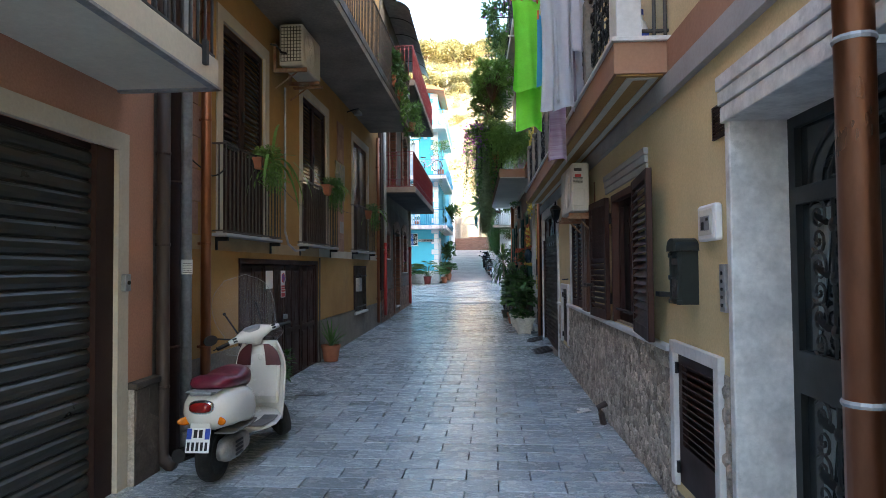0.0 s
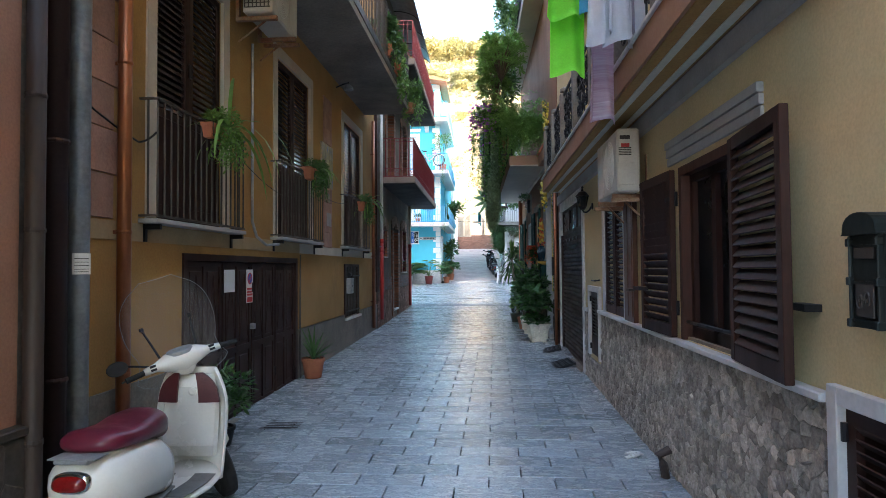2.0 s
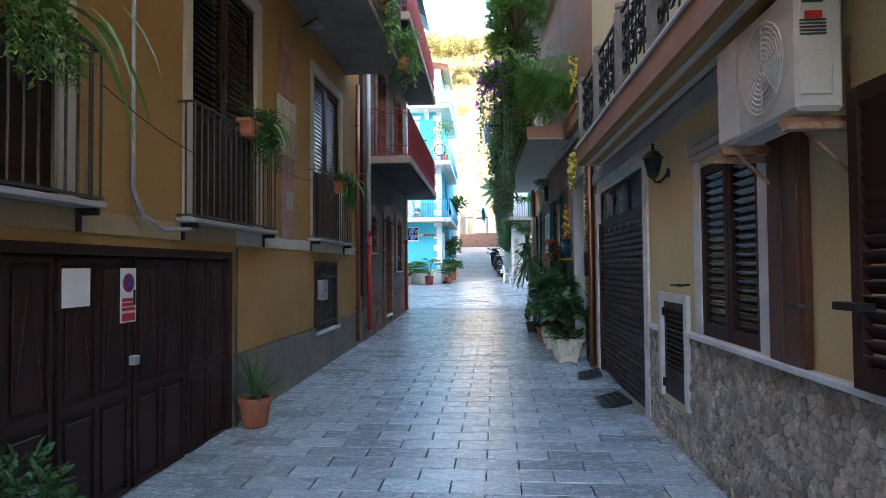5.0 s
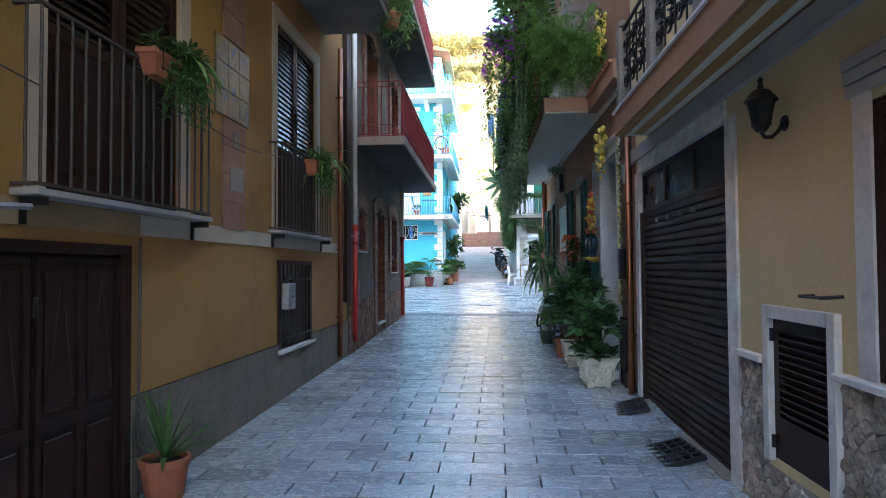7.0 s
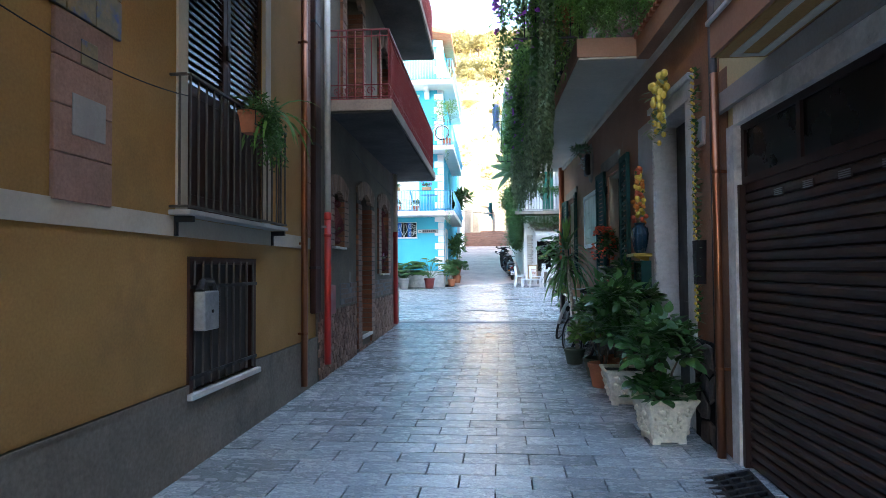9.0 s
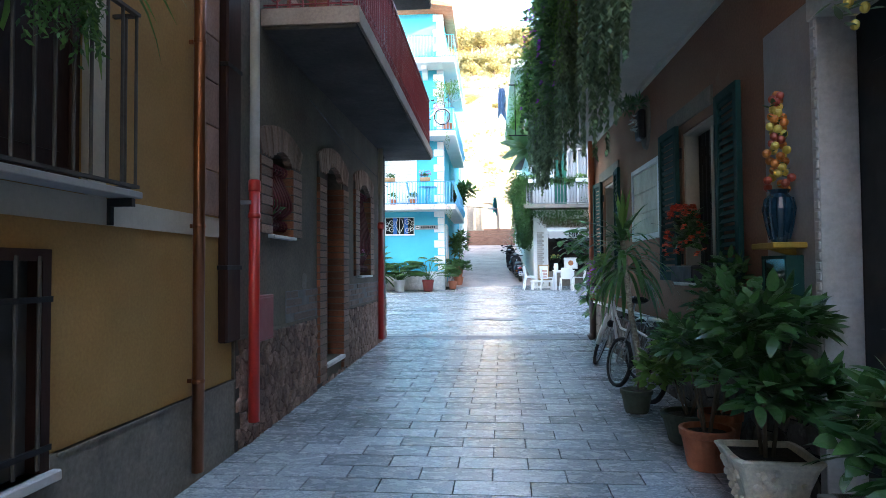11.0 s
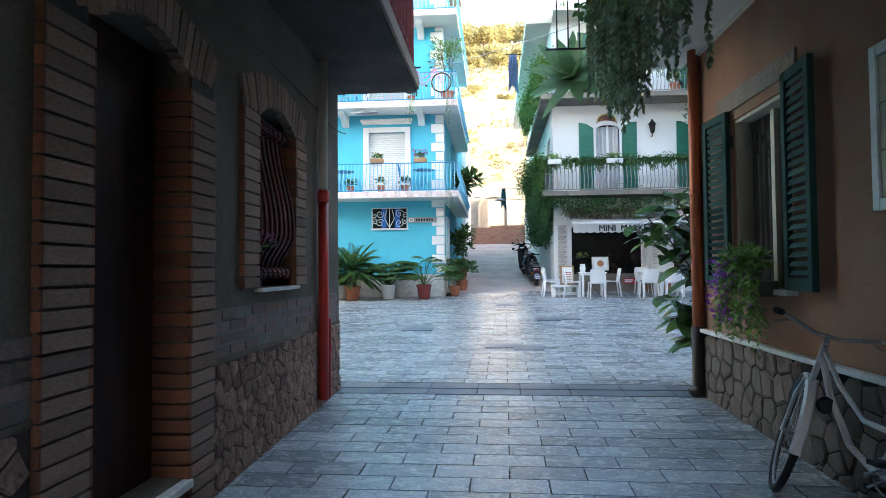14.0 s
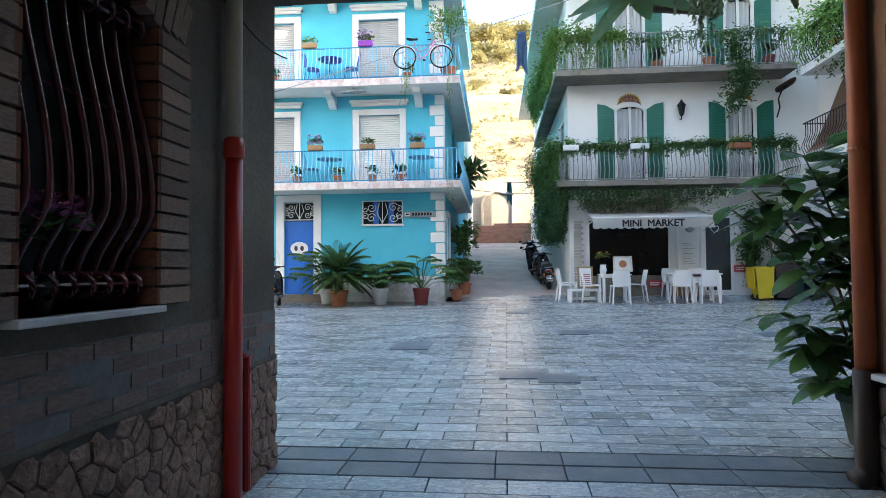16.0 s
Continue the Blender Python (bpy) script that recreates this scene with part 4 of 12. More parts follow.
def air_conditioner(label, m, w=0.78, d=0.30, h=0.52, grid_end=False, hose=True):
    """Front toward +x, from y = 0 to w, wall at x = -0.1."""
    root = thing("air_conditioner", label, "air conditioner", m)
    bm = B()
    box(bm, 0, d, 0, w, 0, h, 0.018)
    body = part("casing", bm, "ac_body", root)
    bm = B()
    for k in range(9):
        r = 0.025 + 0.022 * k
        pts = [(d + 0.004, w * 0.36 + r * math.cos(a * 0.3142), h * 0.5 + r * math.sin(a * 0.3142)) for a in range(21)]
        tube(bm, pts, 0.004, 4, False)
    for a in range(8):
        c, s = math.cos(a * math.pi / 4), math.sin(a * math.pi / 4)
        tube(bm, [(d + 0.004, w * 0.36 + 0.02 * c, h * 0.5 + 0.02 * s), (d + 0.004, w * 0.36 + 0.2 * c, h * 0.5 + 0.2 * s)], 0.004, 4)
    part("fan_grille", bm, "offwhite", body)
    bm = B()
    box(bm, d, d + 0.006, w * 0.68, w - 0.02, 0.02, h - 0.02, 0.002)
    part("service_panel", bm, "ac_body", body)
    e = -0.008
    bm = B()
    if grid_end:
        bm.free()
        for k in range(7):
            bm = B()
            box(bm, 0.02 + k * 0.04, 0.028 + k * 0.04, e, 0.0, 0.05, h - 0.03)
            part("guard_bar", bm, "iron_grey", body)
        for k in range(11):
            bm = B()
            box(bm, 0.02, d - 0.02, e - 0.002, 0.0, 0.05 + k * 0.042, 0.056 + k * 0.042)
            part("guard_bar", bm, "iron_grey", body)
    else:
        for z in range(5):
            box(bm, 0.07, 0.17, e, 0.0, 0.30 + 0.014 * z, 0.306 + 0.014 * z)
        box(bm, 0.08, 0.16, e, 0.0, h - 0.09, h - 0.06)
        part("vents", bm, "iron_grey", body)
        bm = B()
        box(bm, 0.05, 0.18, e, 0.0, 0.06, 0.24, 0.004)
        part("valve_cover", bm, "ac_body", body)
        bm = B()
        box(bm, 0.085, 0.15, e, 0.0, h - 0.155, h - 0.125)
        part("sticker", bm, "red", body, "small red and white sticker")
    for y in (0.1, w - 0.1):
        bm = B()
        box(bm, -0.1, d + 0.02, y - 0.02, y + 0.02, -0.045, -0.005)
        box(bm, -0.1, -0.065, y - 0.02, y + 0.02, -0.04, 0.32)
        tube(bm, [(-0.08, y, -0.25), (d * 0.7, y, -0.04)], 0.01, 5)
        part("bracket", bm, "rust", root)
    for y in (0.0, w - 0.05):
        bm = B()
        box(bm, -0.06, d + 0.04, y, y + 0.05, -0.075, -0.045)
        part("bearer", bm, "rust", root, "rust-streaked bearer bar")
    if not hose:
        return root
    bm = B()
    tube(bm, [(d * 0.3, -0.01, 0.15), (d * 0.2, -0.09, 0.13), (0.0, -0.09, 0.22), (-0.09, -0.03, 0.26)], 0.014, 7)
    part("hose", bm, "iron", root)
    return root


air_conditioner("beige air conditioner on rusty brackets high on the ochre wall", LY @ pose(0.13, 7.5, 4.02), grid_end=True)
cable("conduit", [(0.03, 8.02, 3.9), (0.03, 8.02, 2.0), (0.05, 8.1, 1.84), (0.06, 8.35, 1.76), (0.1, 8.65, 1.78)], 0.016, "galv", "grey conduit dropping from the air conditioner", 0, LY)
cable("washing_wire", [(0.13, 7.55, 2.55), (0.13, 8.65, 2.35)], 0.004, "iron", "twisted wire strung between window railings", 0.03, LY)
cable("washing_wire", [(0.13, 10.4, 2.55), (0.13, 11.95, 2.6)], 0.004, "iron", "twisted wire strung from railing to railing", 0.05, LY)
cable("wall_cable", [(0.02, 5.1, 2.62), (0.02, 5.9, 2.42), (0.13, 5.95, 2.5)], 0.008, "iron", "black cable tacked to the wall", 0.02, LY)
cable("drain_tube", [(0.035, 9.66, 1.68), (0.035, 9.64, 0.25), (0.05, 9.62, 0.06), (0.1, 9.55, 0.02)], 0.011, "iron_grey", "thin grey drain tube beside the brown garage doors", 0, LY)

# folding garage doors
root = thing("folding_garage_doors", "dark brown panelled metal garage doors, shut, with two notices", "garage door", LY @ pose(-0.05, 6.58, 0.0))
bm = B()
for a in ((0.0, 0.07, 0.0, 0.06, 0.0, 1.63), (0.0, 0.07, 2.95, 3.01, 0.0, 1.63), (0.0, 0.07, 0.06, 2.95, 1.57, 1.63)):
    box(bm, *a)
part("door_frame", bm, "brown_metal", root)
for k in range(4):
    y = 0.065 + k * 0.722
    w = 0.715
    bm = B()
    box(bm, 0.0, 0.03, y, y + w, 0.03, 1.565)
    for c in range(2):
        a = y + 0.05 + c * (w - 0.05) / 2
        b = a + (w - 0.05) / 2 - 0.05
        for z0, z1 in ((0.08, 0.66), (0.72, 1.52)):
            for q in ((a - 0.03, a, z0 - 0.03, z1 + 0.03), (b, b + 0.03, z0 - 0.03, z1 + 0.03), (a, b, z0 - 0.03, z0), (a, b, z1, z1 + 0.03)):
                box(bm, 0.03, 0.046, *q)
        for z0, z1 in ((0.12, 0.62), (0.76, 1.48)):
            box(bm, 0.03, 0.042, a + 0.035, b - 0.035, z0, z1, 0.006)
        tube(bm, [(0.042, a + 0.04, 0.80), (0.042, (a + b) / 2, 1.44), (0.042, b - 0.04, 0.80)], 0.008, 4)
    lf = part("door_leaf", bm, "brown_metal", root)
    for z in (0.3, 1.3):
        bm = B()
        tube(bm, [(0.05, y, z - 0.05), (0.05, y, z + 0.05)], 0.011, 7)
        part("hinge", bm, "iron", lf)
bm = B()
box(bm, 0.046, 0.09, 1.46, 1.52, 0.86, 0.92, 0.004)
part("padlock", bm, "galv", root)
bm = B()
box(bm, 0.048, 0.052, 0.82, 1.06, 1.27, 1.49)
part("notice", bm, "white", root, "taped white paper notice")
bm = B()
box(bm, 0.048, 0.052, 1.36, 1.53, 1.14, 1.49)
sg = part("no_parking_sign", bm, "white", root, "white sign with a blue and red no-parking disc")
M["sign_blue"] = surface("sign_blue", (0.02, 0.06, 0.36), (0.02, 0.05, 0.3), 0.4, scale=3, bump=0)
M["sign_red"] = surface("sign_red", (0.5, 0.02, 0.03), (0.42, 0.02, 0.03), 0.4, scale=3, bump=0)
bm = B()
lathe(bm, [(0.062, 0.0), (0.062, 0.003)], 24, Matrix.Translation((0.052, 1.445, 1.395)) @ Matrix.Rotation(math.pi / 2, 4, "Y"))
part("disc", bm, "sign_red", sg)
bm = B()
lathe(bm, [(0.048, 0.0), (0.048, 0.002)], 24, Matrix.Translation((0.055, 1.445, 1.395)) @ Matrix.Rotation(math.pi / 2, 4, "Y"))
part("disc_centre", bm, "sign_blue", sg)
bm = B()
box(bm, -0.003, 0.003, -0.048, 0.048, -0.007, 0.007, m=Matrix.Translation((0.057, 1.445, 1.395)) @ Matrix.Rotation(0.8, 4, "X"))
for z in (1.285, 1.255, 1.225):
    box(bm, 0.052, 0.055, 1.375, 1.515, z - 0.01, z + 0.012)
box(bm, 0.052, 0.054, 1.375, 1.515, 1.15, 1.20)
part("red_lines", bm, "sign_red", sg)
bm = B()
box(bm, 0.0, 0.10, 6.58, 9.6, -0.03, 0.03, 0.01)
struct("trim_garage_sill", bm, "plinth", "worn cement sill before the brown garage doors", "trim", LY)


def floor_plant(label, x, y, r, h, kind, seed, pot="terracotta", cat="potted plant", scale=1.0, group=""):
    g = random.Random(seed)
    root = thing("potted_plant", label, cat, pose(x, y, ground_z(y)), group)
    round_pot(root, r, h, pot)
    bm = B()
    if kind == "yucca":
        rosette(bm, (0, 0, h * 0.9), 26, 0.46 * scale, 0.035, g, 0.7, 5, (0.35, 1.5))
        part("leaves", bm, "leaf", root)
    elif kind == "bush":
        bush(bm, (0, 0, h + 0.24 * scale), (0.3 * scale, 0.3 * scale, 0.27 * scale), 900, 0.06, 0.03, g, 0.3)
        part("foliage", bm, "leaf_dark", root)
    return root


floor_plant("terracotta pot with a spiky yucca against the plinth", -2.37, 9.64, 0.15, 0.26, "yucca", 21)
floor_plant("small dark bushy shrub in a black pot by the garage doors", -2.36, 6.72, 0.13, 0.16, "bush", 22, "iron")

# drain cover with a scrap of blue tape
root = thing("drain_cover", "rusty dark iron drain cover set in the paving", "drain cover", pose(-2.02, 7.40, 0.016))
bm = B()
box(bm, -0.20, 0.20, -0.17, 0.17, -0.02, 0.008, 0.004)
part("plate", bm, "iron", root)
bm = B()
for k in range(5):
    box(bm, -0.16, 0.16, -0.13 + k * 0.06, -0.105 + k * 0.06, 0.008, 0.013)
part("ribs", bm, "iron", root)

# majolica panel
root = thing("majolica_picture", "painted majolica tile panel above tan stone tiles", "wall panel", LY)
M["majolica"] = surface("painted_majolica", (0.25, 0.185, 0.08), (0.15, 0.14, 0.08), 0.4, scale=11, fine=40, grain=0.2, bump=0.05, stain=(0.035, 0.075, 0.22), stain_scale=10, stain_at=0.53, rand=0.08)
for i in range(3):
    for j in range(3):
        bm = B()
        box(bm, 0, 0.022, 10.74 + i * 0.225, 10.74 + i * 0.225 + 0.219, 2.76 + j * 0.22, 2.76 + j * 0.22 + 0.214, 0.003)
        part("tile", bm, "majolica", root)
for j in range(4):
    bm = B()
    box(bm, 0, 0.025, 10.88, 11.33, 1.82 + j * 0.233, 1.82 + j * 0.233 + 0.228, 0.004)
    part("stone_tile", bm, "quoin", root)
for j in range(3):
    bm = B()
    box(bm, 0, 0.022, 10.88, 11.33, 3.43 + j * 0.24, 3.43 + j * 0.24 + 0.233, 0.004)
    part("stone_tile", bm, "quoin", root)
for y, z, w, mat in ((11.06, 2.52, 0.13, "majolica"), (11.0, 2.15, 0.26, "grey_trim")):
    bm = B()
    box(bm, 0.025, 0.032, y, y + w, z, z + w * (1.0 if w < 0.2 else 0.8), 0.002)
    part("small_tile", bm, mat, root)

# low barred window with a letter box
root = thing("barred_window", "low cellar window behind dark brown iron bars", "window", LY @ pose(0, 12.2, 0.64))
bm = B()
for a in ((-0.06, 0.02, 0, 0.05, 0, 0.93), (-0.06, 0.02, 1.11, 1.16, 0, 0.93), (-0.06, 0.02, 0.05, 1.11, 0.88, 0.93)):
    box(bm, *a)
part("window_frame", bm, "brown", root)
bm = B()
tube(bm, [(0.02, 0, 0.02), (0.02, 0, 0.9)], 0.009, 6)
me = mesh_of("bar", bm, "iron_grey")
for k in range(9):
    ob = new("bar", me)
    ob.parent = root
    ob.location = (0, 0.07 + k * 0.1275, 0)
for z in (0.1, 0.72):
    bm = B()
    box(bm, 0.01, 0.03, 0.0, 1.16, z - 0.012, z + 0.012)
    part("crossbar", bm, "iron", root)
bm = B()
box(bm, -0.08, 0.06, -0.03, 1.19, -0.045, 0.0, 0.006)
part("window_sill", bm, "marble_white", root)
bm = B()
box(bm, -0.055, -0.05, 0.05, 1.11, 0.0, 0.88)
part("pane", bm, "dark_inside", root)
root = thing("letter_box", "small grey metal letter box hung on the window bars", "letter box", LY @ pose(0.04, 12.33, 1.06))
bm = B()
box(bm, 0, 0.08, -0.11, 0.11, 0, 0.27, 0.008)
part("box_body", bm, "galv", root)
bm = B()
tube(bm, [(0.04, -0.1, 0.275), (0.04, -0.06, 0.33), (0.04, 0.06, 0.33), (0.04, 0.1, 0.275)], 0.03, 7)
part("lid", bm, "iron", root)
bm = B()
tube(bm, [(0.08, 0.0, 0.13), (0.088, 0.0, 0.13)], 0.012, 8)
part("lock", bm, "iron", root)

pipe("downpipe", -2.44, 14.56, 0.25, 4.6, 0.036, "copper_deep", "copper downpipe at the end of the ochre wall", (0.8, 1.75, 2.9, 3.9), wall_dx=-0.08)
root = thing("cable_duct", "dark brown sheet metal duct running up the house corner", "duct", LY @ pose(0.0, 14.94, 0.98))
bm = B()
box(bm, 0.001, 0.07, 0.02, 0.245, 0.0, 5.2, 0.012)
part("duct_body", bm, "brown", root)
for z in (0.5, 1.9, 3.3):
    bm = B()
    box(bm, 0.001, 0.076, 0.012, 0.253, z, z + 0.03, 0.003)
    part("strap", bm, "iron", root)

# upper balconies
root = thing("balcony_railing", "dark balcony railing with upright bars above the ochre wall", "railing", LY)
bar_rail(root, 4.92, 13.98, 0.90, 4.82, 5.75, 84, "iron_grey", 0.009, 0.88)
bm = B()
box(bm, 0.925, 0.94, 4.9, 14.0, 4.70, 4.815)
part("edge_strip", bm, "iron_grey", root, "dark rusting edge strip")
root = thing("balcony_railing", "blue-grey painted iron railing of the cream balcony", "railing", I4)
bar_rail(root, -0.45, 4.13, -1.83, 2.945, 3.95, 44, "iron", 0.010, 0.64)
for y in (0.5, 2.2, 3.9):
    bm = B()
    box(bm, -1.80, -1.77, y, y + 0.04, 2.84, 3.0)
    part("fixing", bm, "iron", root)


def balcony_plant(label, m, r, n, L, W, mat, seed, hang=0, hang_len=0.5, hmat=None, group="", pot=0.12):
    g = random.Random(seed)
    root = thing("balcony_plant", label, "potted plant", m, group)
    round_pot(root, pot, pot * 1.6)
    bm = B()
    bush(bm, (0, 0, pot * 1.6 + r[2] * 0.7), r, n, L, W, g, 0.5)
    part("foliage", bm, mat, root)
    if hang:
        bm = B()
        strands(bm, [(g.uniform(-0.5, 1.0) * r[0], g.uniform(-1, 1) * r[1], pot * 1.6 + r[2] * 0.4) for _ in range(hang)], hang_len, 26, L, W, g)
        part("trailing_foliage", bm, hmat or mat, root)
    return root


balcony_plant("leafy potted shrub spilling over the upper balcony rail", LY @ pose(0.86, 11.6, 4.95), (0.22, 0.32, 0.34), 700, 0.09, 0.045, "leaf", 31, 10, 0.5)
balcony_plant("trailing leafy plant tied along the balcony rail", LY @ pose(0.92, 12.3, 4.85), (0.2, 0.3, 0.26), 600, 0.09, 0.05, "leaf_light", 33, 12, 0.7)
balcony_plant("feathery light green plant hanging from the balcony corner", LY @ pose(0.95, 13.75, 4.55), (0.26, 0.3, 0.3), 900, 0.10, 0.014, "leaf_light", 32, 26, 0.5)
root = thing("spotlight", "small metal spotlight under the upper balcony", "lamp", LY @ pose(0.28, 11.4, 4.45))
bm = B()
tube(bm, [(-0.28, 0.3, 0.05), (-0.1, 0.15, 0.06), (0, 0, 0.03)], 0.012, 6)
part("arm", bm, "iron", root)
bm = B()
lathe(bm, [(0.03, 0), (0.075, -0.05), (0.08, -0.09), (0.06, -0.095)], 14)
part("shade", bm, "galv", root)


# ---- cement house: brick surrounds, grilles, doors ----

def unit_brick(mat):
    """A brick one unit long and high with softened edges, to be scaled."""
    bm = B()
    box(bm, -0.5, 0.5, -0.5, 0.5, -0.5, 0.5)
    for v in bm.verts:
        v.co *= 1 - 0.02 * ((hash((round(v.co.x, 1), round(v.co.y, 1), round(v.co.z, 1))) % 7) / 7)
    return mesh_of("brick", bm, mat)


BRICK, BRICK_SIDE = unit_brick("brick"), unit_brick("brick_side")


def brick_at(parent, me, c, size, rot=None, g=None):
    ob = new("brick", me)
    ob.parent = parent
    m = Matrix.Translation(c)
    if rot is not None:
        m = m @ rot
    if g:
        m = m @ Matrix.Rotation(g.uniform(-0.012, 0.012), 4, "X") @ Matrix.Translation((g.uniform(-0.004, 0.004), 0, 0))
    ob.matrix_basis = m @ Matrix.Diagonal((*size, 1))
    return ob


def brick_surround(label, y0, y1, z0, z1, jamb, rise, seed, depth=0.45, foot=None):
    """Brick jambs and a shallow brick arch round an opening, standing proud of the render."""
    g = random.Random(seed)
    root = thing("brick_surround", label, "brick surround", pose(GX, 0, 0), "brick surrounds of the cement house")
    course = 0.078
    spring = z1 - rise
    zb = z0 if foot is None else foot
    n = int((spring - zb) / course)
    for s, yy in ((-1, y0), (1, y1)):
        for i in range(n):
            L = jamb * (1.0 if i % 2 else 0.985)
            zc = zb + (i + 0.5) * course
            brick_at(root, BRICK, (0.0, yy + s * L / 2, zc), (0.07, L, course - 0.012), g=g)
            brick_at(root, BRICK_SIDE, (-0.082, yy - s * 0.004, zc), (0.23, 0.03, course - 0.012))
            if s < 0:
                brick_at(root, BRICK_SIDE, (0.008, yy - jamb - 0.002, zc), (0.054, 0.014, course - 0.008))
    # arch
    half = (y1 - y0) / 2
    R = (half * half + rise * rise) / (2 * rise)
    cz, cy = z1 - R, (y0 + y1) / 2
    reach = half + jamb
    k = max(9, int(2 * reach / 0.066))
    for i in range(k):
        s = lerp(-reach, reach, (i + 0.5) / k)
        lo = max(zb + n * course, cz + math.sqrt(max(0.0, R * R - s * s)) if abs(s) < half else spring) + 0.004
        hi = z1 + 0.21 - rise * 1.15 * (s / reach) ** 2
        brick_at(root, BRICK, (-0.004, cy + s, (lo + hi) / 2), (0.07, 2 * reach / k - 0.008, hi - lo), Matrix.Rotation(-0.45 * s / R, 4, "X"), g)
    for a, b in ((y0 - jamb, y0 - 0.014), (y1 + 0.014, y1 + jamb)):
        bm = B()
        box(bm, -0.02, 0.02, a, b, zb, z1 + 0.02)
        part("mortar", bm, "slab_dark", root)
    return root


brick_surround("brown brick surround of a small arched window", 15.87, 16.43, 1.77, 2.50, 0.25, 0.10, 1)
brick_surround("tall brown brick surround of an arched house door", 17.58, 18.39, 0.45, 2.66, 0.27, 0.14, 2, foot=0.28)
brick_surround("brown brick surround of an arched window", 19.32, 20.11, 1.39, 2.68, 0.25, 0.12, 3)
brick_surround("brown brick surround of an upper balcony door", 16.6, 17.7, 3.62, 5.7, 0.25, 0.16, 4)
brick_surround("brown brick surround of the far upper balcony door", 19.4, 20.4, 3.62, 5.7, 0.25, 0.16, 5)
for y0, y1, z in ((15.87, 16.43, 1.77), (19.32, 20.11, 1.39)):
    bm = B()
    box(bm, GX - 0.4, GX + 0.06, y0 - 0.01, y1 + 0.01, z - 0.026, z, 0.003)
    struct("window_sill_cement", bm, "marble_white", "thin pale marble window sill", "window sill")
bm = B()
box(bm, GX - 0.4, GX + 0.05, 17.58, 18.39, 0.40, 0.445, 0.006)
struct("door_step", bm, "marble", "grey marble door step", "step")

M["grille_red"] = surface("wine_red_wrought_iron", (0.15, 0.036, 0.042), (0.10, 0.024, 0.03), 0.2, 0.0, scale=5, fine=60, grain=0.15, bump=0.05)


def belly_grille(label, y0, y1, z0, z1, n, r):
    """A wrought-iron window grille whose bars swell outward near the foot."""
    root = thing("window_grille", label, "window grille", pose(GX, y0, z0))
    w, h = y1 - y0, z1 - z0
    for k in range(n):
        y = w * (k + 0.5) / n
        bm = B()
        pts = []
        for i in range(31):
            t = i / 30
            f = 0.5 - 0.5 * math.cos(math.pi * t / 0.26) if t < 0.26 else 0.5 + 0.5 * math.cos(math.pi * (t - 0.26) / 0.74)
            pts.append((-0.09 + 0.115 * f, y, 0.13 + t * (h - 0.21)))
        tube(bm, pts, r, 8)
        part("bar", bm, "grille_red", root, smooth=True)
    for zz, dz in ((0.05, 1), (h - 0.08, -1)):
        bm = B()
        zr = zz + dz * 0.045
        tube(bm, [(-0.055, 0, zr), (-0.055, w, zr)], 0.009, 6)
        for k in range(n):
            y = w * (k + 0.5) / n
            pts = [(-0.055 + 0.040 * math.sin(a), y - 0.022 + 0.0062 * a, zr + 0.040 * math.cos(a)) for a in [j * 0.6 for j in range(12)]]
            tube(bm, pts, 0.011, 6)
        part("grille_scroll", bm, "grille_red", root)
    bm = B()
    tube(bm, [(-0.085, 0, h * 0.62), (-0.085, w, h * 0.62)], 0.007, 5)
    part("crossbar", bm, "grille_red", root)
    bm = B()
    box(bm, -0.32, -0.28, 0.0, w, 0, h)
    wf = part("window_frame", bm, "brown", root)
    bm = B()
    box(bm, -0.28, -0.275, 0.05, w - 0.05, 0.05, h - 0.05)
    part("pane", bm, "iron", wf)
    return root


belly_grille("wine-red belly-shaped iron grille in a small arched window", 15.87, 16.43, 1.77, 2.48, 7, 0.011)
belly_grille("wine-red belly-shaped iron grille in an arched window", 19.32, 20.11, 1.39, 2.66, 8, 0.013)


def flower_pot(label, m, seed, petal, n=60, r=0.07, pot="terracotta", lift=0.14):
    g = random.Random(seed)
    root = thing("flower_pot", label, "potted flowers", m)
    round_pot(root, r, r * 1.5, pot)
    bm = B()
    bush(bm, (0.05, 0, lift), (0.11, 0.17, 0.10), 160, 0.05, 0.03, g, 0.4)
    part("foliage", bm, "leaf_dark", root)
    bm = B()
    for _ in range(n):
        d = rnd_dir(g, 0.4)
        p = Vector((0.06 + d.x * 0.08, d.y * 0.17, lift + 0.03 + d.z * 0.10))
        for k in range(4):
            leaf(bm, p, rnd_dir(g, 0.3), 0.03, 0.028, 0.3, 2)
    part("blossom", bm, petal, root)
    return root


flower_pot("pink flowers in a small dark pot behind the belly grille", pose(GX - 0.115, 19.58, 1.39), 41, "pink_fl", 190, 0.075, "iron", 0.28)
flower_pot("pale flowers in a dark pot on the small window sill", pose(GX - 0.14, 16.10, 1.77), 42, "leaf_light", 26, 0.085, "iron", 0.22)

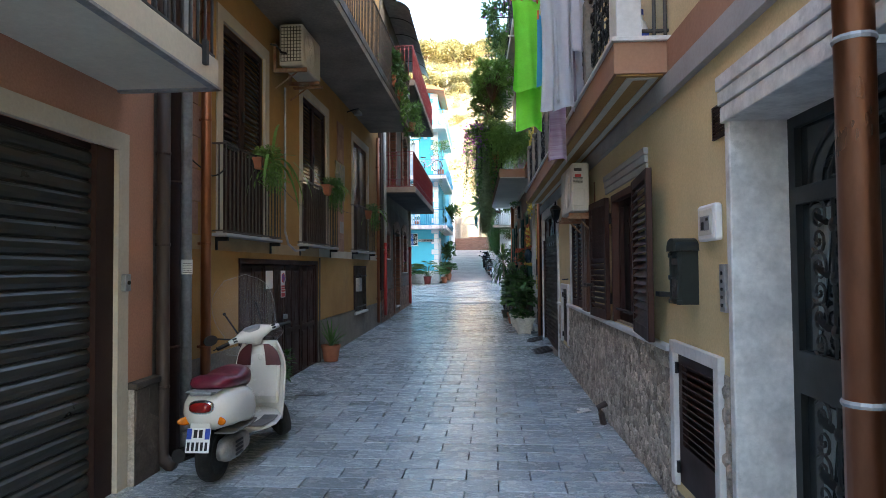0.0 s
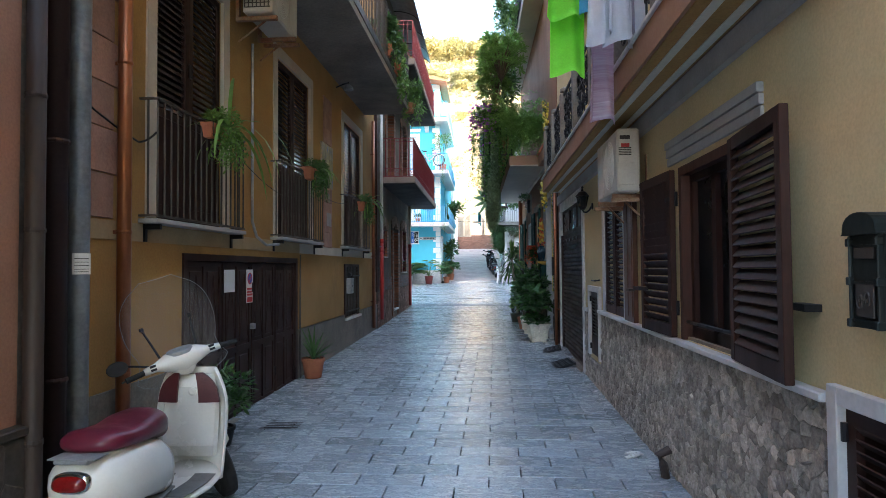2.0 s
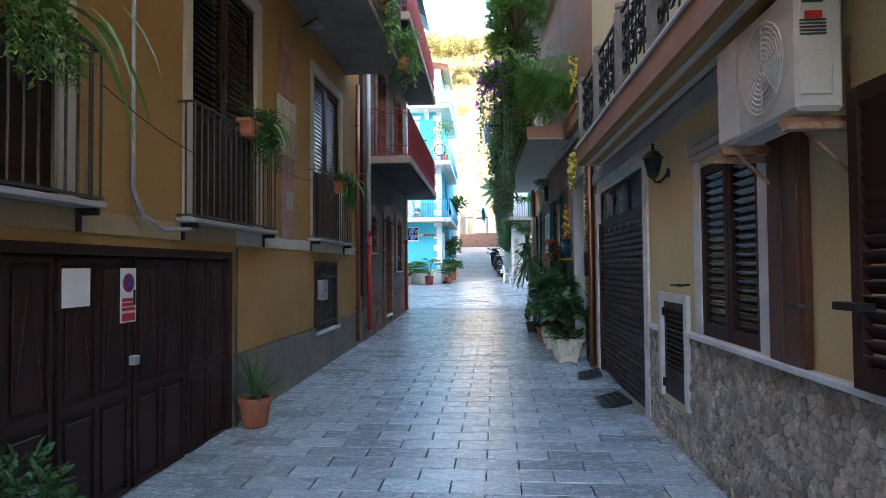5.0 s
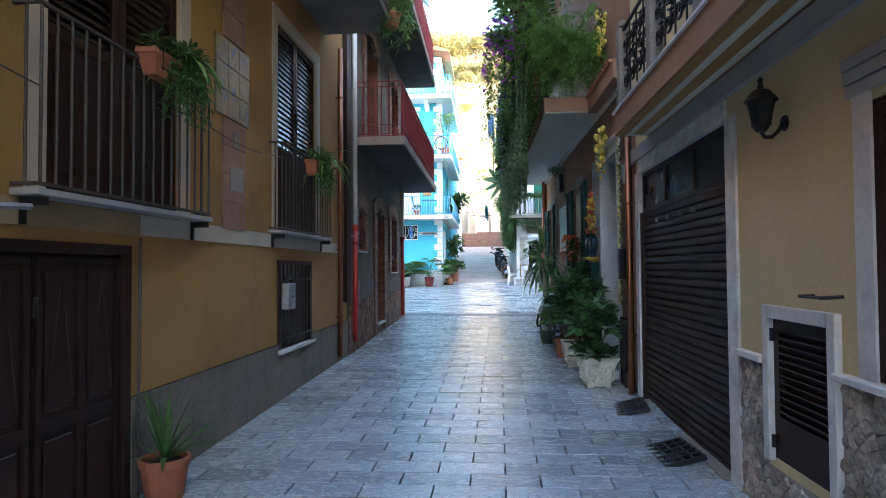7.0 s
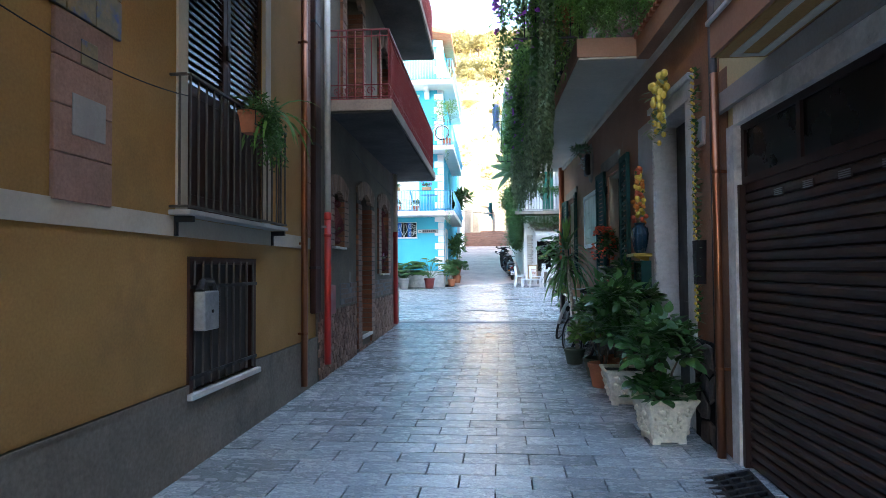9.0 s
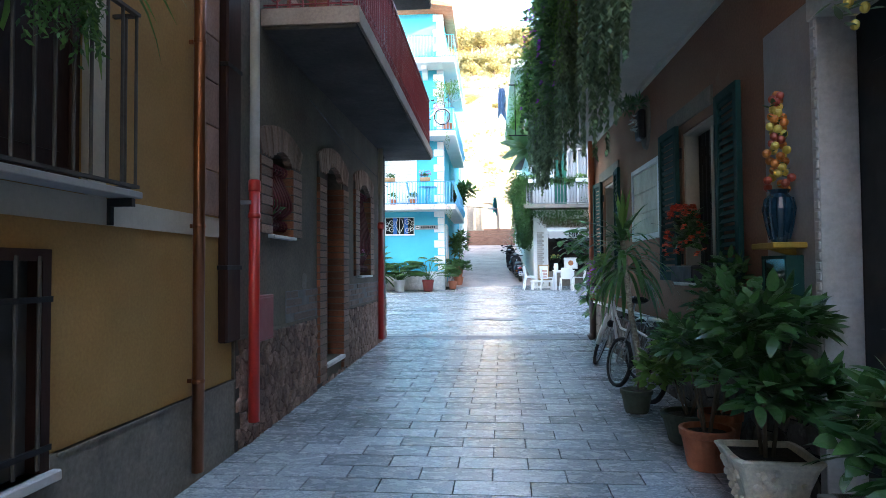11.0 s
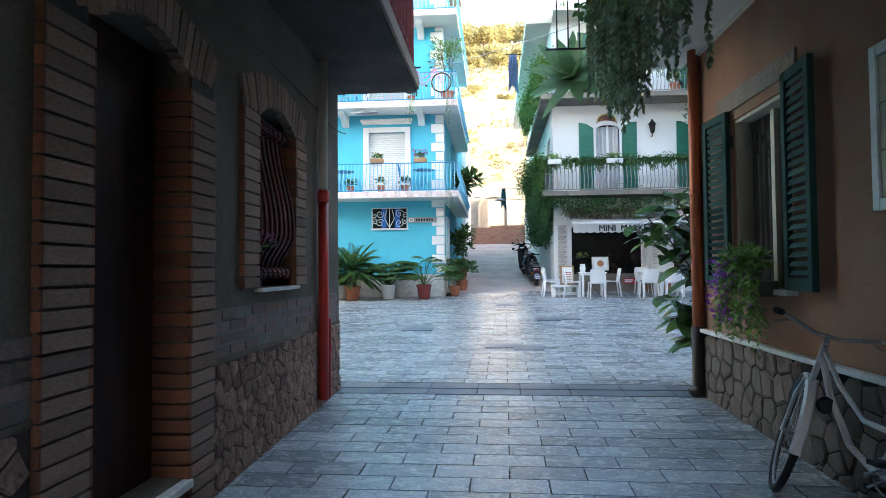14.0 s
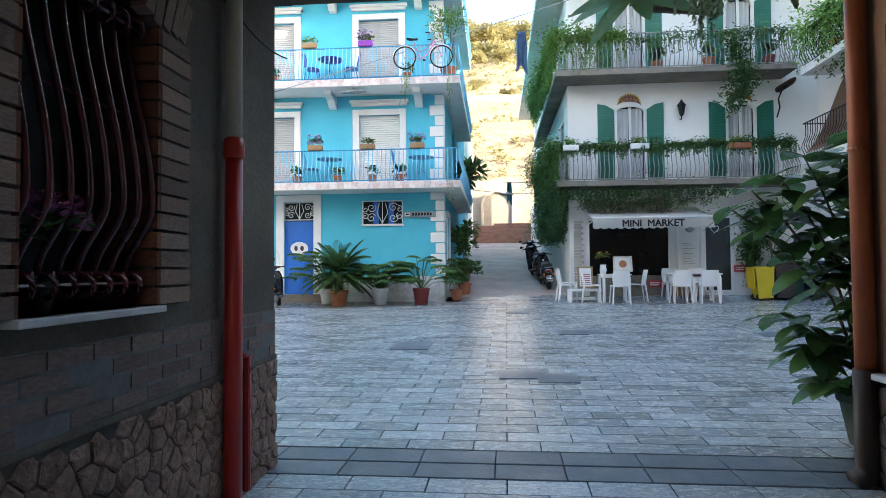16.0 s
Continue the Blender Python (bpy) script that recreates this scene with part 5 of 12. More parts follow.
# door deep in its brick opening
root = thing("house_door", "dark brown panelled wooden house door, shut", "door", pose(GX - 0.22, 17.58, 0.45))
bm = B()
for a in ((0, 0.05, 0, 0.12, 0, 2.2), (0, 0.05, 0.69, 0.81, 0, 2.2), (0, 0.05, 0.12, 0.69, 0, 0.25), (0, 0.05, 0.12, 0.69, 0.85, 0.95), (0, 0.05, 0.12, 0.69, 1.5, 1.58), (0, 0.05, 0.12, 0.69, 2.05, 2.2)):
    box(bm, *a)
part("door_frame", bm, "brown", root)
for z0, z1 in ((0.25, 0.85), (0.95, 1.5), (1.58, 2.05)):
    bm = B()
    box(bm, 0.0, 0.048, 0.12, 0.69, z0, z1)
    part("door_panel", bm, "brown", root)
bm = B()
tube(bm, [(0.05, 0.09, 0.98), (0.1, 0.09, 0.98), (0.1, 0.16, 0.98)], 0.012, 7)
part("handle", bm, "galv", root)

# red and white pipes, gas box
root = thing("gas_pipe", "white painted wall pipe with a red sleeve below", "wall pipe", pose(-2.40, 15.36, 0.36))
bm = B()
tube(bm, [(0, 0, 1.72), (0, 0, 5.9)], 0.036, 14)
part("upper_pipe", bm, "offwhite", root, smooth=True)
bm = B()
tube(bm, [(0, 0, 0), (0, 0, 1.74)], 0.041, 14)
lathe(bm, [(0.044, 1.70), (0.046, 1.72), (0.045, 1.78), (0.038, 1.79)], 14)
lathe(bm, [(0.042, 1.50), (0.048, 1.505), (0.048, 1.535), (0.042, 1.54)], 14)
part("red_sleeve", bm, "red", root, "red painted steel sleeve", smooth=True)
bm = B()
box(bm, -0.08, 0.0, -0.07, -0.062, 1.60, 1.63)
part("clip", bm, "galv", root)
root = thing("gas_pipe", "cream wall pipe with a red sleeve at the house corner", "wall pipe", pose(-2.415, 20.77, 0.36))
bm = B()
tube(bm, [(0, 0, 1.80), (0, 0, 3.06)], 0.042, 14)
part("upper_pipe", bm, "cream", root, smooth=True)
bm = B()
tube(bm, [(0, 0, 0), (0, 0, 1.82)], 0.046, 14)
lathe(bm, [(0.052, 1.76), (0.055, 1.80), (0.052, 1.86), (0.044, 1.87)], 14)
part("red_sleeve", bm, "red", root, "red painted steel sleeve", smooth=True)
bm = B()
tube(bm, [(0.0, 0.18, -0.02), (0.0, 0.18, 0.70), (-0.05, 0.18, 0.72)], 0.022, 9)
part("thin_pipe", bm, "red", root, "thin red pipe")
root = thing("gas_box", "dark red metal gas meter box on the wall foot", "meter box", pose(GX, 15.52, 0.92))
bm = B()
box(bm, 0, 0.05, 0, 0.34, 0, 0.36, 0.006)
part("box_body", bm, "darkred", root)
bm = B()
box(bm, 0.05, 0.056, 0.02, 0.32, 0.02, 0.34, 0.003)
part("door", bm, "darkred", root)

gpt = random.Random(19)
bm = B()
edge = [(16.86 + (0.085 + gpt.uniform(-0.03, 0.03)) * math.cos(a), 1.37 + (0.085 + gpt.uniform(-0.025, 0.025)) * math.sin(a)) for a in [i * math.pi / 9 for i in range(18)]]
prism(bm, edge, "x", GX, GX + 0.003)
struct("trim_filler_patch", bm, "plinth", "pale filler patch smeared on the cement render", "trim")
bm = B()
wall(bm, "x", GX, GX + 0.014, 15.2, 21.56, 0.972, 1.0, [(17.30, 18.68, 0.972, 1.0)])
struct("trim_cement_ledge", bm, "grey", "cement bed over the rubble foot", "trim")

for k, z in enumerate((3.42, 6.15)):
    bm = B()
    box(bm, -1.70, -1.675, 15.70, 21.9, z + 0.03, z + 0.165)
    box(bm, GX, -1.70, 15.695, 15.72, z + 0.03, z + 0.165)
    struct("trim_slab_edge_%d" % (k + 1), bm, "tan_render", "grey-brown rendered edge of the cement balcony", "trim")


def scroll(bm, c, r, turns=1.6, r_wire=0.007, flip=1, axis="x", start=0.0, n=18):
    """A spiral of iron in the plane across the axis."""
    pts = []
    for i in range(n):
        t = i / (n - 1)
        a, rr = start + flip * turns * 2 * math.pi * t, r * (1 - 0.85 * t)
        u, v = rr * math.cos(a), rr * math.sin(a)
        pts.append((c[0], c[1] + u, c[2] + v) if axis == "x" else (c[0] + u, c[1], c[2] + v))
    tube(bm, pts, r_wire, 5)


# red balcony railings
M["rail_red"] = surface("faded_red_railing", (0.24, 0.028, 0.03), (0.18, 0.022, 0.025), 0.45, scale=4, fine=60, grain=0.15, bump=0.05)
for k, z in enumerate((3.58, 6.31)):
    root = thing("balcony_railing", "red painted iron balcony railing with close upright bars", "railing", I4, "red railings")
    bar_rail(root, 15.75, 21.87, -1.73, z, z + 0.90, 62, "rail_red", 0.009, 0.74)
    bm = B()
    for i in range(30):
        y = 15.9 + i * 0.2
        tube(bm, [(-1.73 + 0.0, y + 0.06 * math.sin(a), z + 0.14 + 0.06 * math.cos(a)) for a in [j * 0.7 for j in range(10)]], 0.006, 4)
    tube(bm, [(-1.73, 15.75, z + 0.22), (-1.73, 21.87, z + 0.22)], 0.008, 5)
    part("scroll_band", bm, "rail_red", root)
    bm = B()
    for i in range(5):
        x = GX + 0.10 + i * 0.142
        scroll(bm, (x, 15.752, z + 0.13), 0.055, 1.6, 0.006, 1 if i % 2 else -1, "y")
    tube(bm, [(GX, 15.752, z + 0.205), (-1.73, 15.752, z + 0.205)], 0.008, 5)
    tube(bm, [(GX, 15.752, z + 0.055), (-1.73, 15.752, z + 0.055)], 0.008, 5)
    part("end_scrolls", bm, "rail_red", root)
    bm = B()
    tube(bm, [(GX, 15.752, z + 0.82), (-1.73, 15.752, z + 0.82), (-1.73, 21.87, z + 0.82)], 0.009, 6)
    part("second_rail", bm, "rail_red", root)
root = thing("canopy", "smoky curved plastic canopy over the top balcony", "canopy", pose(GX, 15.6, 8.4))
bm = B()
pts = [(0.72 * math.sin(a), -0.42 + 0.42 * math.cos(a)) for a in [i * 0.1745 for i in range(9)]]
loft(bm, [[(x, y, z) for x, z in pts] for y in (0, 5.9)], close=False, caps=False)
bmesh.ops.solidify(bm, geom=bm.faces[:], thickness=0.01)
part("sheet", bm, "galv", root)
for y in (0, 1.2, 2.4, 3.6, 4.8, 5.9):
    bm = B()
    tube(bm, [(x, y, z - 0.015) for x, z in pts], 0.015, 5)
    part("rib", bm, "iron", root)
cable("wall_cable", [(GX + 0.02, 17.0, 3.2), (GX + 0.02, 20.9, 2.95), (GX + 0.1, 21.5, 2.9)], 0.005, "iron", "black cable along the cement wall", 0.04)


# ---- yellow house: marble doorway ----
bm = B()
box(bm, RX - 0.03, RX + 0.39, 3.042, 3.10, 0, 2.2, 0.006)
struct("trim_door_jamb", bm, "marble", "grey hammered marble door jamb", "trim")
bm = B()
box(bm, RX - 0.05, RX + 0.3, 1.24, 1.55, 0, 2.2, 0.006)
struct("trim_door_jamb_near", bm, "marble", "grey hammered marble door jamb behind the downpipe", "trim")
bm = B()
for k, (z0, z1, o) in enumerate(((2.192, 2.27, 0.05), (2.275, 2.345, 0.058), (2.35, 2.42, 0.066))):
    box(bm, RX - o, RX + 0.39, 1.22 - 0.006 * k, 3.10 + 0.006 * k, z0, z1, 0.004)
struct("trim_door_lintel", bm, "marble", "grey marble door lintel with three fine steps", "trim")
bm = B()
box(bm, RX - 0.05, RX + 0.4, 1.55, 3.05, 0.0, 0.12, 0.006)
struct("door_threshold", bm, "marble", "grey marble threshold", "step")

M["door_green"] = surface("black_green_enamel", (0.0095, 0.0125, 0.012), (0.0065, 0.0085, 0.0085), 0.5, 0.0, scale=4, fine=60, grain=0.15, bump=0.08)
M["brass"] = surface("worn_brass", (0.55, 0.36, 0.10), (0.42, 0.27, 0.07), 0.3, 0.9, scale=6, fine=60, grain=0.15, bump=0.05)
M["frame_red"] = surface("red_brown_painted_wood", (0.072, 0.028, 0.018), (0.052, 0.02, 0.013), 0.55, scale=4.0, fine=90, grain=0.25, bump=0.1, stretch=(1, 1, 0.15), spec=0.25)
# Opaque near-black pane; the dimness of the space behind is its colour.
M["black_pane"] = surface("dark_room_pane", (0.008, 0.01, 0.01), (0.005, 0.006, 0.006), 0.3, scale=2, fine=20, grain=0.1, bump=0, spec=0.15)
M["cast_iron"] = surface("greenish_black_cast_iron", (0.014, 0.02, 0.018), (0.01, 0.014, 0.013), 0.45, scale=8, fine=60, grain=0.2, bump=0.1, spec=0.3)
M["curtain"] = surface("net_curtain", (0.30, 0.36, 0.36), (0.22, 0.27, 0.27), 0.9, scale=6, fine=80, grain=0.2, bump=0.3, stretch=(1, 8, 0.3))
root = thing("entrance_door", "black-green iron entrance door with scrollwork over glass", "door", pose(RX + 0.24, 1.55, 0.12))
W, H = 1.50, 2.08
bm = B()
for a in ((0, 0.05, 0, 0.07, 0, H), (0, 0.05, W - 0.07, W, 0, H), (0, 0.05, W / 2 - 0.06, W / 2 + 0.06, 0, 1.72), (0, 0.05, 0.07, W - 0.07, 0, 0.1), (-0.01, 0.05, 0.07, W - 0.07, 0.80, 0.99), (-0.005, 0.05, 0.07, W - 0.07, 1.66, 1.74), (0, 0.05, 0.07, W - 0.07, H - 0.06, H)):
    box(bm, *a)
part("door_frame", bm, "door_green", root)
bm = B()
box(bm, 0.03, 0.04, 0.07, W - 0.07, 0.1, H - 0.06)
part("pane", bm, "smoked", root, "dark glass behind the scrollwork")
for s in range(2):
    y0 = 0.07 + s * (W / 2 - 0.01)
    y1 = y0 + W / 2 - 0.12
    for z0, z1 in ((0.1, 0.80), (0.99, 1.66)):
        bm = B()
        cy = (y0 + y1) / 2
        tube(bm, [(0, cy, z0), (0, cy, z1)], 0.008, 5)
        n = 3
        for i in range(n):
            zc = lerp(z0, z1, (i + 0.5) / n)
            for f in (-1, 1):
                scroll(bm, (0.0, cy + f * 0.12, zc + 0.05), 0.075, 1.5, 0.007, f, "x", 0.6)
                scroll(bm, (0.0, cy + f * 0.12, zc - 0.06), 0.06, 1.5, 0.007, -f, "x", -0.6)
                leaf(bm, (-0.008, cy + f * 0.03, zc), (0, f, 0.8), 0.12, 0.05, 0.2, 3)
            lathe(bm, [(0.001, -0.012), (0.03, 0.0), (0.001, 0.012)], 10, Matrix.Translation((-0.006, cy, zc)) @ Matrix.Rotation(math.pi / 2, 4, "Y"))
        part("scrollwork", bm, "door_green", root)
        bm = B()
        prism(bm, [(cy - 0.16, z1 - 0.03), (cy - 0.02, z1 - 0.03), (cy - 0.09, z0 + 0.25), (cy - 0.17, z0 + 0.05)], "x", 0.022, 0.028)
        prism(bm, [(cy + 0.16, z1 - 0.03), (cy + 0.05, z1 - 0.03), (cy + 0.12, z0 + 0.25), (cy + 0.18, z0 + 0.05)], "x", 0.022, 0.028)
        part("curtain", bm, "curtain", root, "pale net curtain tied aside")
bm = B()
cz = 1.74
for k in range(3):
    r = 0.55 - 0.17 * k
    tube(bm, [(0, W / 2 + r * math.cos(a), cz + 0.52 * r * math.sin(a)) for a in [i * math.pi / 14 for i in range(15)]], 0.01, 5)
for k in range(7):
    a = (k + 0.5) * math.pi / 7
    scroll(bm, (0, W / 2 + 0.37 * math.cos(a), cz + 0.19 * math.sin(a)), 0.06, 1.3, 0.007, 1, "x", a)
part("fanlight_scrollwork", bm, "door_green", root)
bm = B()
lathe(bm, [(0.035, 0), (0.035, 0.008), (0.012, 0.012), (0.012, 0.035), (0.03, 0.045), (0.034, 0.06), (0.02, 0.075), (0.002, 0.078)], 16, Matrix.Translation((-0.01, W / 2 + 0.02, 0.9)) @ Matrix.Rotation(-math.pi / 2, 4, "Y"))
part("knob", bm, "brass", root, "round brass knob")

pipe("downpipe", 1.045, 1.80, 0.0, 9.2, 0.052, "copper_deep", "thick brown copper downpipe beside the marble doorway", (1.12, 2.13, 3.4), wall_dx=0.16, clip_mat="galv", clip_h=0.009)

# small fittings on the wall
root = thing("vent_plate", "brown slotted vent plate", "vent", pose(RX, 3.14, 2.15))
bm = B()
for a in ((-0.012, 0, 0, 0.015, 0, 0.17), (-0.012, 0, 0.155, 0.17, 0, 0.17), (-0.012, 0, 0.015, 0.155, 0, 0.012), (-0.012, 0, 0.015, 0.155, 0.158, 0.17)):
    box(bm, *a)
part("frame", bm, "brown_metal", root)
for k in range(8):
    bm = B()
    box(bm, -0.010, 0, 0.015, 0.155, 0.016 + k * 0.018, 0.027 + k * 0.018)
    part("slat", bm, "brown_metal", root)
root = thing("meter_box", "white plastic meter box with a small window", "meter box", pose(RX, 3.215, 1.632) @ Matrix.Diagonal((0.62, 1.05, 1, 1)))
bm = B()
box(bm, -0.07, 0, 0, 0.24, 0, 0.19, 0.012)
part("box_body", bm, "white", root)
bm = B()
box(bm, -0.078, -0.07, 0.03, 0.21, 0.03, 0.165, 0.004)
part("cover", bm, "offwhite", root)
bm = B()
box(bm, -0.081, -0.078, 0.06, 0.18, 0.055, 0.13)
part("dial_window", bm, "galv", root)
bm = B()
box(bm, -0.084, -0.081, 0.13, 0.165, 0.06, 0.10)
part("display", bm, "iron", root)
bm = B()
box(bm, -0.084, -0.081, 0.07, 0.10, 0.105, 0.12)
part("seal", bm, "iron", root)
root = thing("letter_box", "dark cast metal letter box with an arched lid", "letter box", pose(RX, 3.59, 1.285) @ Matrix.Diagonal((0.95, 0.55, 0.92, 1)))
bm = B()
prism(bm, [(-0.11, 0), (0.0, 0), (0.0, 0.36), (-0.03, 0.385), (-0.08, 0.37), (-0.11, 0.33)], "y", 0.0, 0.27)
part("box_body", bm, "cast_iron", root)
bm = B()
arch = [(0.135 - 0.165 * math.cos(a), 0.335 + 0.075 * math.sin(a) ** 0.7) for a in [k * math.pi / 12 for k in range(13)]]
prism(bm, [(-0.045, 0.33)] + arch + [(0.315, 0.33)], "x", -0.135, 0.0)
part("lid", bm, "cast_iron", root, smooth=False)
for s in (-0.012, 0.262):
    bm = B()
    box(bm, -0.122, -0.10, s, s + 0.02, 0.0, 0.33, 0.004)
    for z in (0.0, 0.15, 0.29):
        box(bm, -0.13, -0.10, s - 0.006, s + 0.026, z, z + 0.03, 0.004)
    part("pilaster", bm, "cast_iron", root)
for z in (0.155, 0.295, 0.02):
    bm = B()
    box(bm, -0.118, -0.108, 0.01, 0.26, z, z + 0.01)
    part("moulding", bm, "cast_iron", root)
bm = B()
box(bm, -0.118, -0.11, 0.04, 0.23, 0.245, 0.285, 0.003)
box(bm, -0.118, -0.11, 0.05, 0.22, 0.04, 0.16, 0.003)
scroll(bm, (-0.12, 0.10, 0.10), 0.035, 1.2, 0.004)
scroll(bm, (-0.12, 0.17, 0.10), 0.035, 1.2, 0.004, -1)
part("relief", bm, "iron_grey", root)
root = thing("intercom", "narrow grey intercom panel beside the door", "intercom", pose(RX - 0.0, 3.16, 1.27))
bm = B()
box(bm, -0.02, 0, 0, 0.075, 0, 0.24, 0.004)
part("plate", bm, "galv", root)
bm = B()
for k in range(5):
    tube(bm, [(-0.026, 0.0375, 0.035 + k * 0.04), (-0.02, 0.0375, 0.035 + k * 0.04)], 0.009, 8)
part("buttons", bm, "iron", root)

# ---- stone ledge and windows ----
bm = B()
box(bm, RX - 0.055, RX + 0.02, 4.07, 8.82, 0.962, 0.998, 0.006)
box(bm, RX - 0.05, RX + 0.02, 9.58, 9.94, 0.925, 0.965, 0.006)
struct("trim_stone_ledge", bm, "marble_white", "pale marble ledge over the stone wall foot", "trim")
for y0, y1 in ((4.60, 6.12), (7.35, 8.72)):
    bm = B()
    for k, (z0, z1, o) in enumerate(((2.20, 2.255, 0.02), (2.26, 2.315, 0.028), (2.32, 2.37, 0.036))):
        box(bm, RX - o, RX, y0, y1, z0, z1, 0.003)
    struct("trim_window_lintel", bm, "grey_trim", "grey moulded window lintel", "trim")

root = thing("window", "brown wooden window whose black pane stands for the dim room", "window", pose(RX + 0.12, 4.94, 1.0) @ Matrix.Diagonal((1, 0.96 / 0.90, 1, 1)))
bm = B()
for a in ((-0.13, -0.03, 0, 0.05, 0, 1.16), (-0.13, -0.03, 0.85, 0.90, 0, 1.16), (-0.13, -0.03, 0.05, 0.85, 1.10, 1.16)):
    box(bm, *a)
part("window_frame", bm, "frame_red", root)
bm = B()
box(bm, -0.1, 0.27, 0.0, 0.90, -0.002, 0.02)
part("window_sill", bm, "plinth", root)
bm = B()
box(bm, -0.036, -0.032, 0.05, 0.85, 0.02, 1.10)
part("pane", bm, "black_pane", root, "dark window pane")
bm = B()
for a in ((-0.07, -0.036, 0.05, 0.10, 0.02, 1.10), (-0.07, -0.036, 0.80, 0.85, 0.02, 1.10), (-0.07, -0.036, 0.42, 0.48, 0.02, 1.10), (-0.07, -0.036, 0.10, 0.80, 0.02, 0.09), (-0.07, -0.036, 0.10, 0.80, 1.05, 1.10)):
    box(bm, *a)
part("sash", bm, "brown", root)
bm = B()
tube(bm, [(-0.10, 0.05, 0.12), (-0.10, 0.85, 0.12)], 0.012, 7)
part("guard_rail", bm, "iron", root)

for y, rz, w, lab in ((4.93, 180 - 6, 0.76, "brown louvred wooden shutter folded back on the yellow wall"), (5.95, 3, 0.68, "brown louvred wooden shutter standing open beside the window")):
    root = thing("window_shutter", lab, "shutter", pose(RX - 0.012, y, 1.005, 0, 0, rz), "shutters of the yellow house")
    lf = louvre_leaf(root, w, 1.15, "brown", 0.0, 1.0 if rz > 90 else 0.48, pitch=0.054, tilt=0.92, slat="brown", half=0.029)
    if rz > 90:
        lf.location = (0.0, 0, 0)
    else:
        lf.location = (-0.045, 0, 0)
    for z in (0.2, 0.95):
        bm = B()
        tube(bm, [(0.0, 0.0, z - 0.05), (0.0, 0.0, z + 0.05)], 0.012, 7)
        box(bm, -0.045, -0.04, 0.0, 0.1, z - 0.015, z + 0.015)
        part("hinge", bm, "iron", root)
    bm = B()
    box(bm, -0.10, -0.03, w - 0.12, w + 0.03, 0.30, 0.33)
    part("catch", bm, "iron", root)
root = thing("window_shutter", "closed pair of brown louvred shutters over the stone ledge", "shutter", pose(RX + 0.04, 7.62, 1.0), "shutters of the yellow house")
for s in range(2):
    lf = louvre_leaf(root, 0.465, 1.155, "brown", 0, 1, pitch=0.052)
    lf.location = (-0.04, 0.003 + s * 0.469, 0.002)
root = thing("window_shutter", "narrow brown wooden shutter panel folded on the wall", "shutter", pose(RX - 0.045, 7.08, 1.0), "shutters of the yellow house")
bm = B()
box(bm, 0, 0.04, 0, 0.36, 0, 1.15, 0.004)
box(bm, -0.006, 0.0, 0.04, 0.14, 0.05, 1.10)
box(bm, -0.006, 0.0, 0.20, 0.32, 0.05, 1.10)
part("board", bm, "red_wood", root)
bm = B()
box(bm, -0.05, 0.0, -0.05, 0.06, 0.28, 0.30)
part("catch", bm, "iron_grey", root)
bm = B()
for a in ((RX - 0.012, RX + 0.03, 7.50, 7.626, 1.0, 2.2), (RX - 0.012, RX + 0.03, 8.554, 8.68, 1.0, 2.2)):
    box(bm, *a)
struct("trim_window_jamb", bm, "marble_white", "pale window jambs", "trim")


def vent_door(label, y0, y1, z0, z1, n):
    root = thing("vent_door", label, "vent door", pose(RX, y0, z0))
    w, h = y1 - y0, z1 - z0
    bm = B()
    for a in ((-0.035, 0.02, -0.07, 0, -0.02, h + 0.07), (-0.035, 0.02, w, w + 0.07, -0.02, h + 0.07), (-0.035, 0.02, 0, w, h, h + 0.07)):
        box(bm, *a, 0.004)
    part("marble_frame", bm, "marble_white", root, "white marble frame")
    bm = B()
    for a in ((0, 0.03, 0, 0.06, 0, h), (0, 0.03, w - 0.06, w, 0, h), (0, 0.03, 0.06, w - 0.06, 0, 0.3 * h), (0, 0.03, 0.06, w - 0.06, h - 0.07, h)):
        box(bm, *a)
    box(bm, 0.03, 0.036, 0.0, w, 0.0, h)
    dr = part("door", bm, "brown_metal", root)
    bm = B()
    box(bm, -0.02, 0.02, 0.06, w - 0.06, -0.003, 0.003, m=Matrix.Rotation(0.8, 4, "Y"))
    me = mesh_of("slat", bm, "brown_metal")
    for k in range(n):
        ob = new("slat", me)
        ob.parent = dr
        ob.location = (0.012, 0, 0.3 * h + 0.02 + (0.7 * h - 0.1) * k / (n - 1))
    for z in (0.12 * h, 0.88 * h):
        bm = B()
        tube(bm, [(-0.012, w - 0.01, z - 0.035), (-0.012, w - 0.01, z + 0.035)], 0.013, 7)
        part("hinge", bm, "iron", dr)
    return root


vent_door("brown louvred metal hatch in a white marble frame", 3.31, 3.99, 0.17, 0.97, 12)
vent_door("tall brown louvred metal hatch in a marble frame", 8.89, 9.50, 0.42, 1.19, 12)
bm = B()
tube(bm, [(RX, 9.05, 1.33), (RX - 0.07, 9.05, 1.33), (RX - 0.07, 8.85, 1.33), (RX - 0.03, 8.75, 1.34)], 0.009, 6)
single("shutter_hook", bm, "iron", "black iron shutter hook on the wall", "hook")

air_conditioner("beige air conditioner on rusty wall brackets", pose(1.135, 6.655, 2.09) @ Matrix.Diagonal((-1, 1, 1, 1)), w=0.84, d=0.185, hose=False)

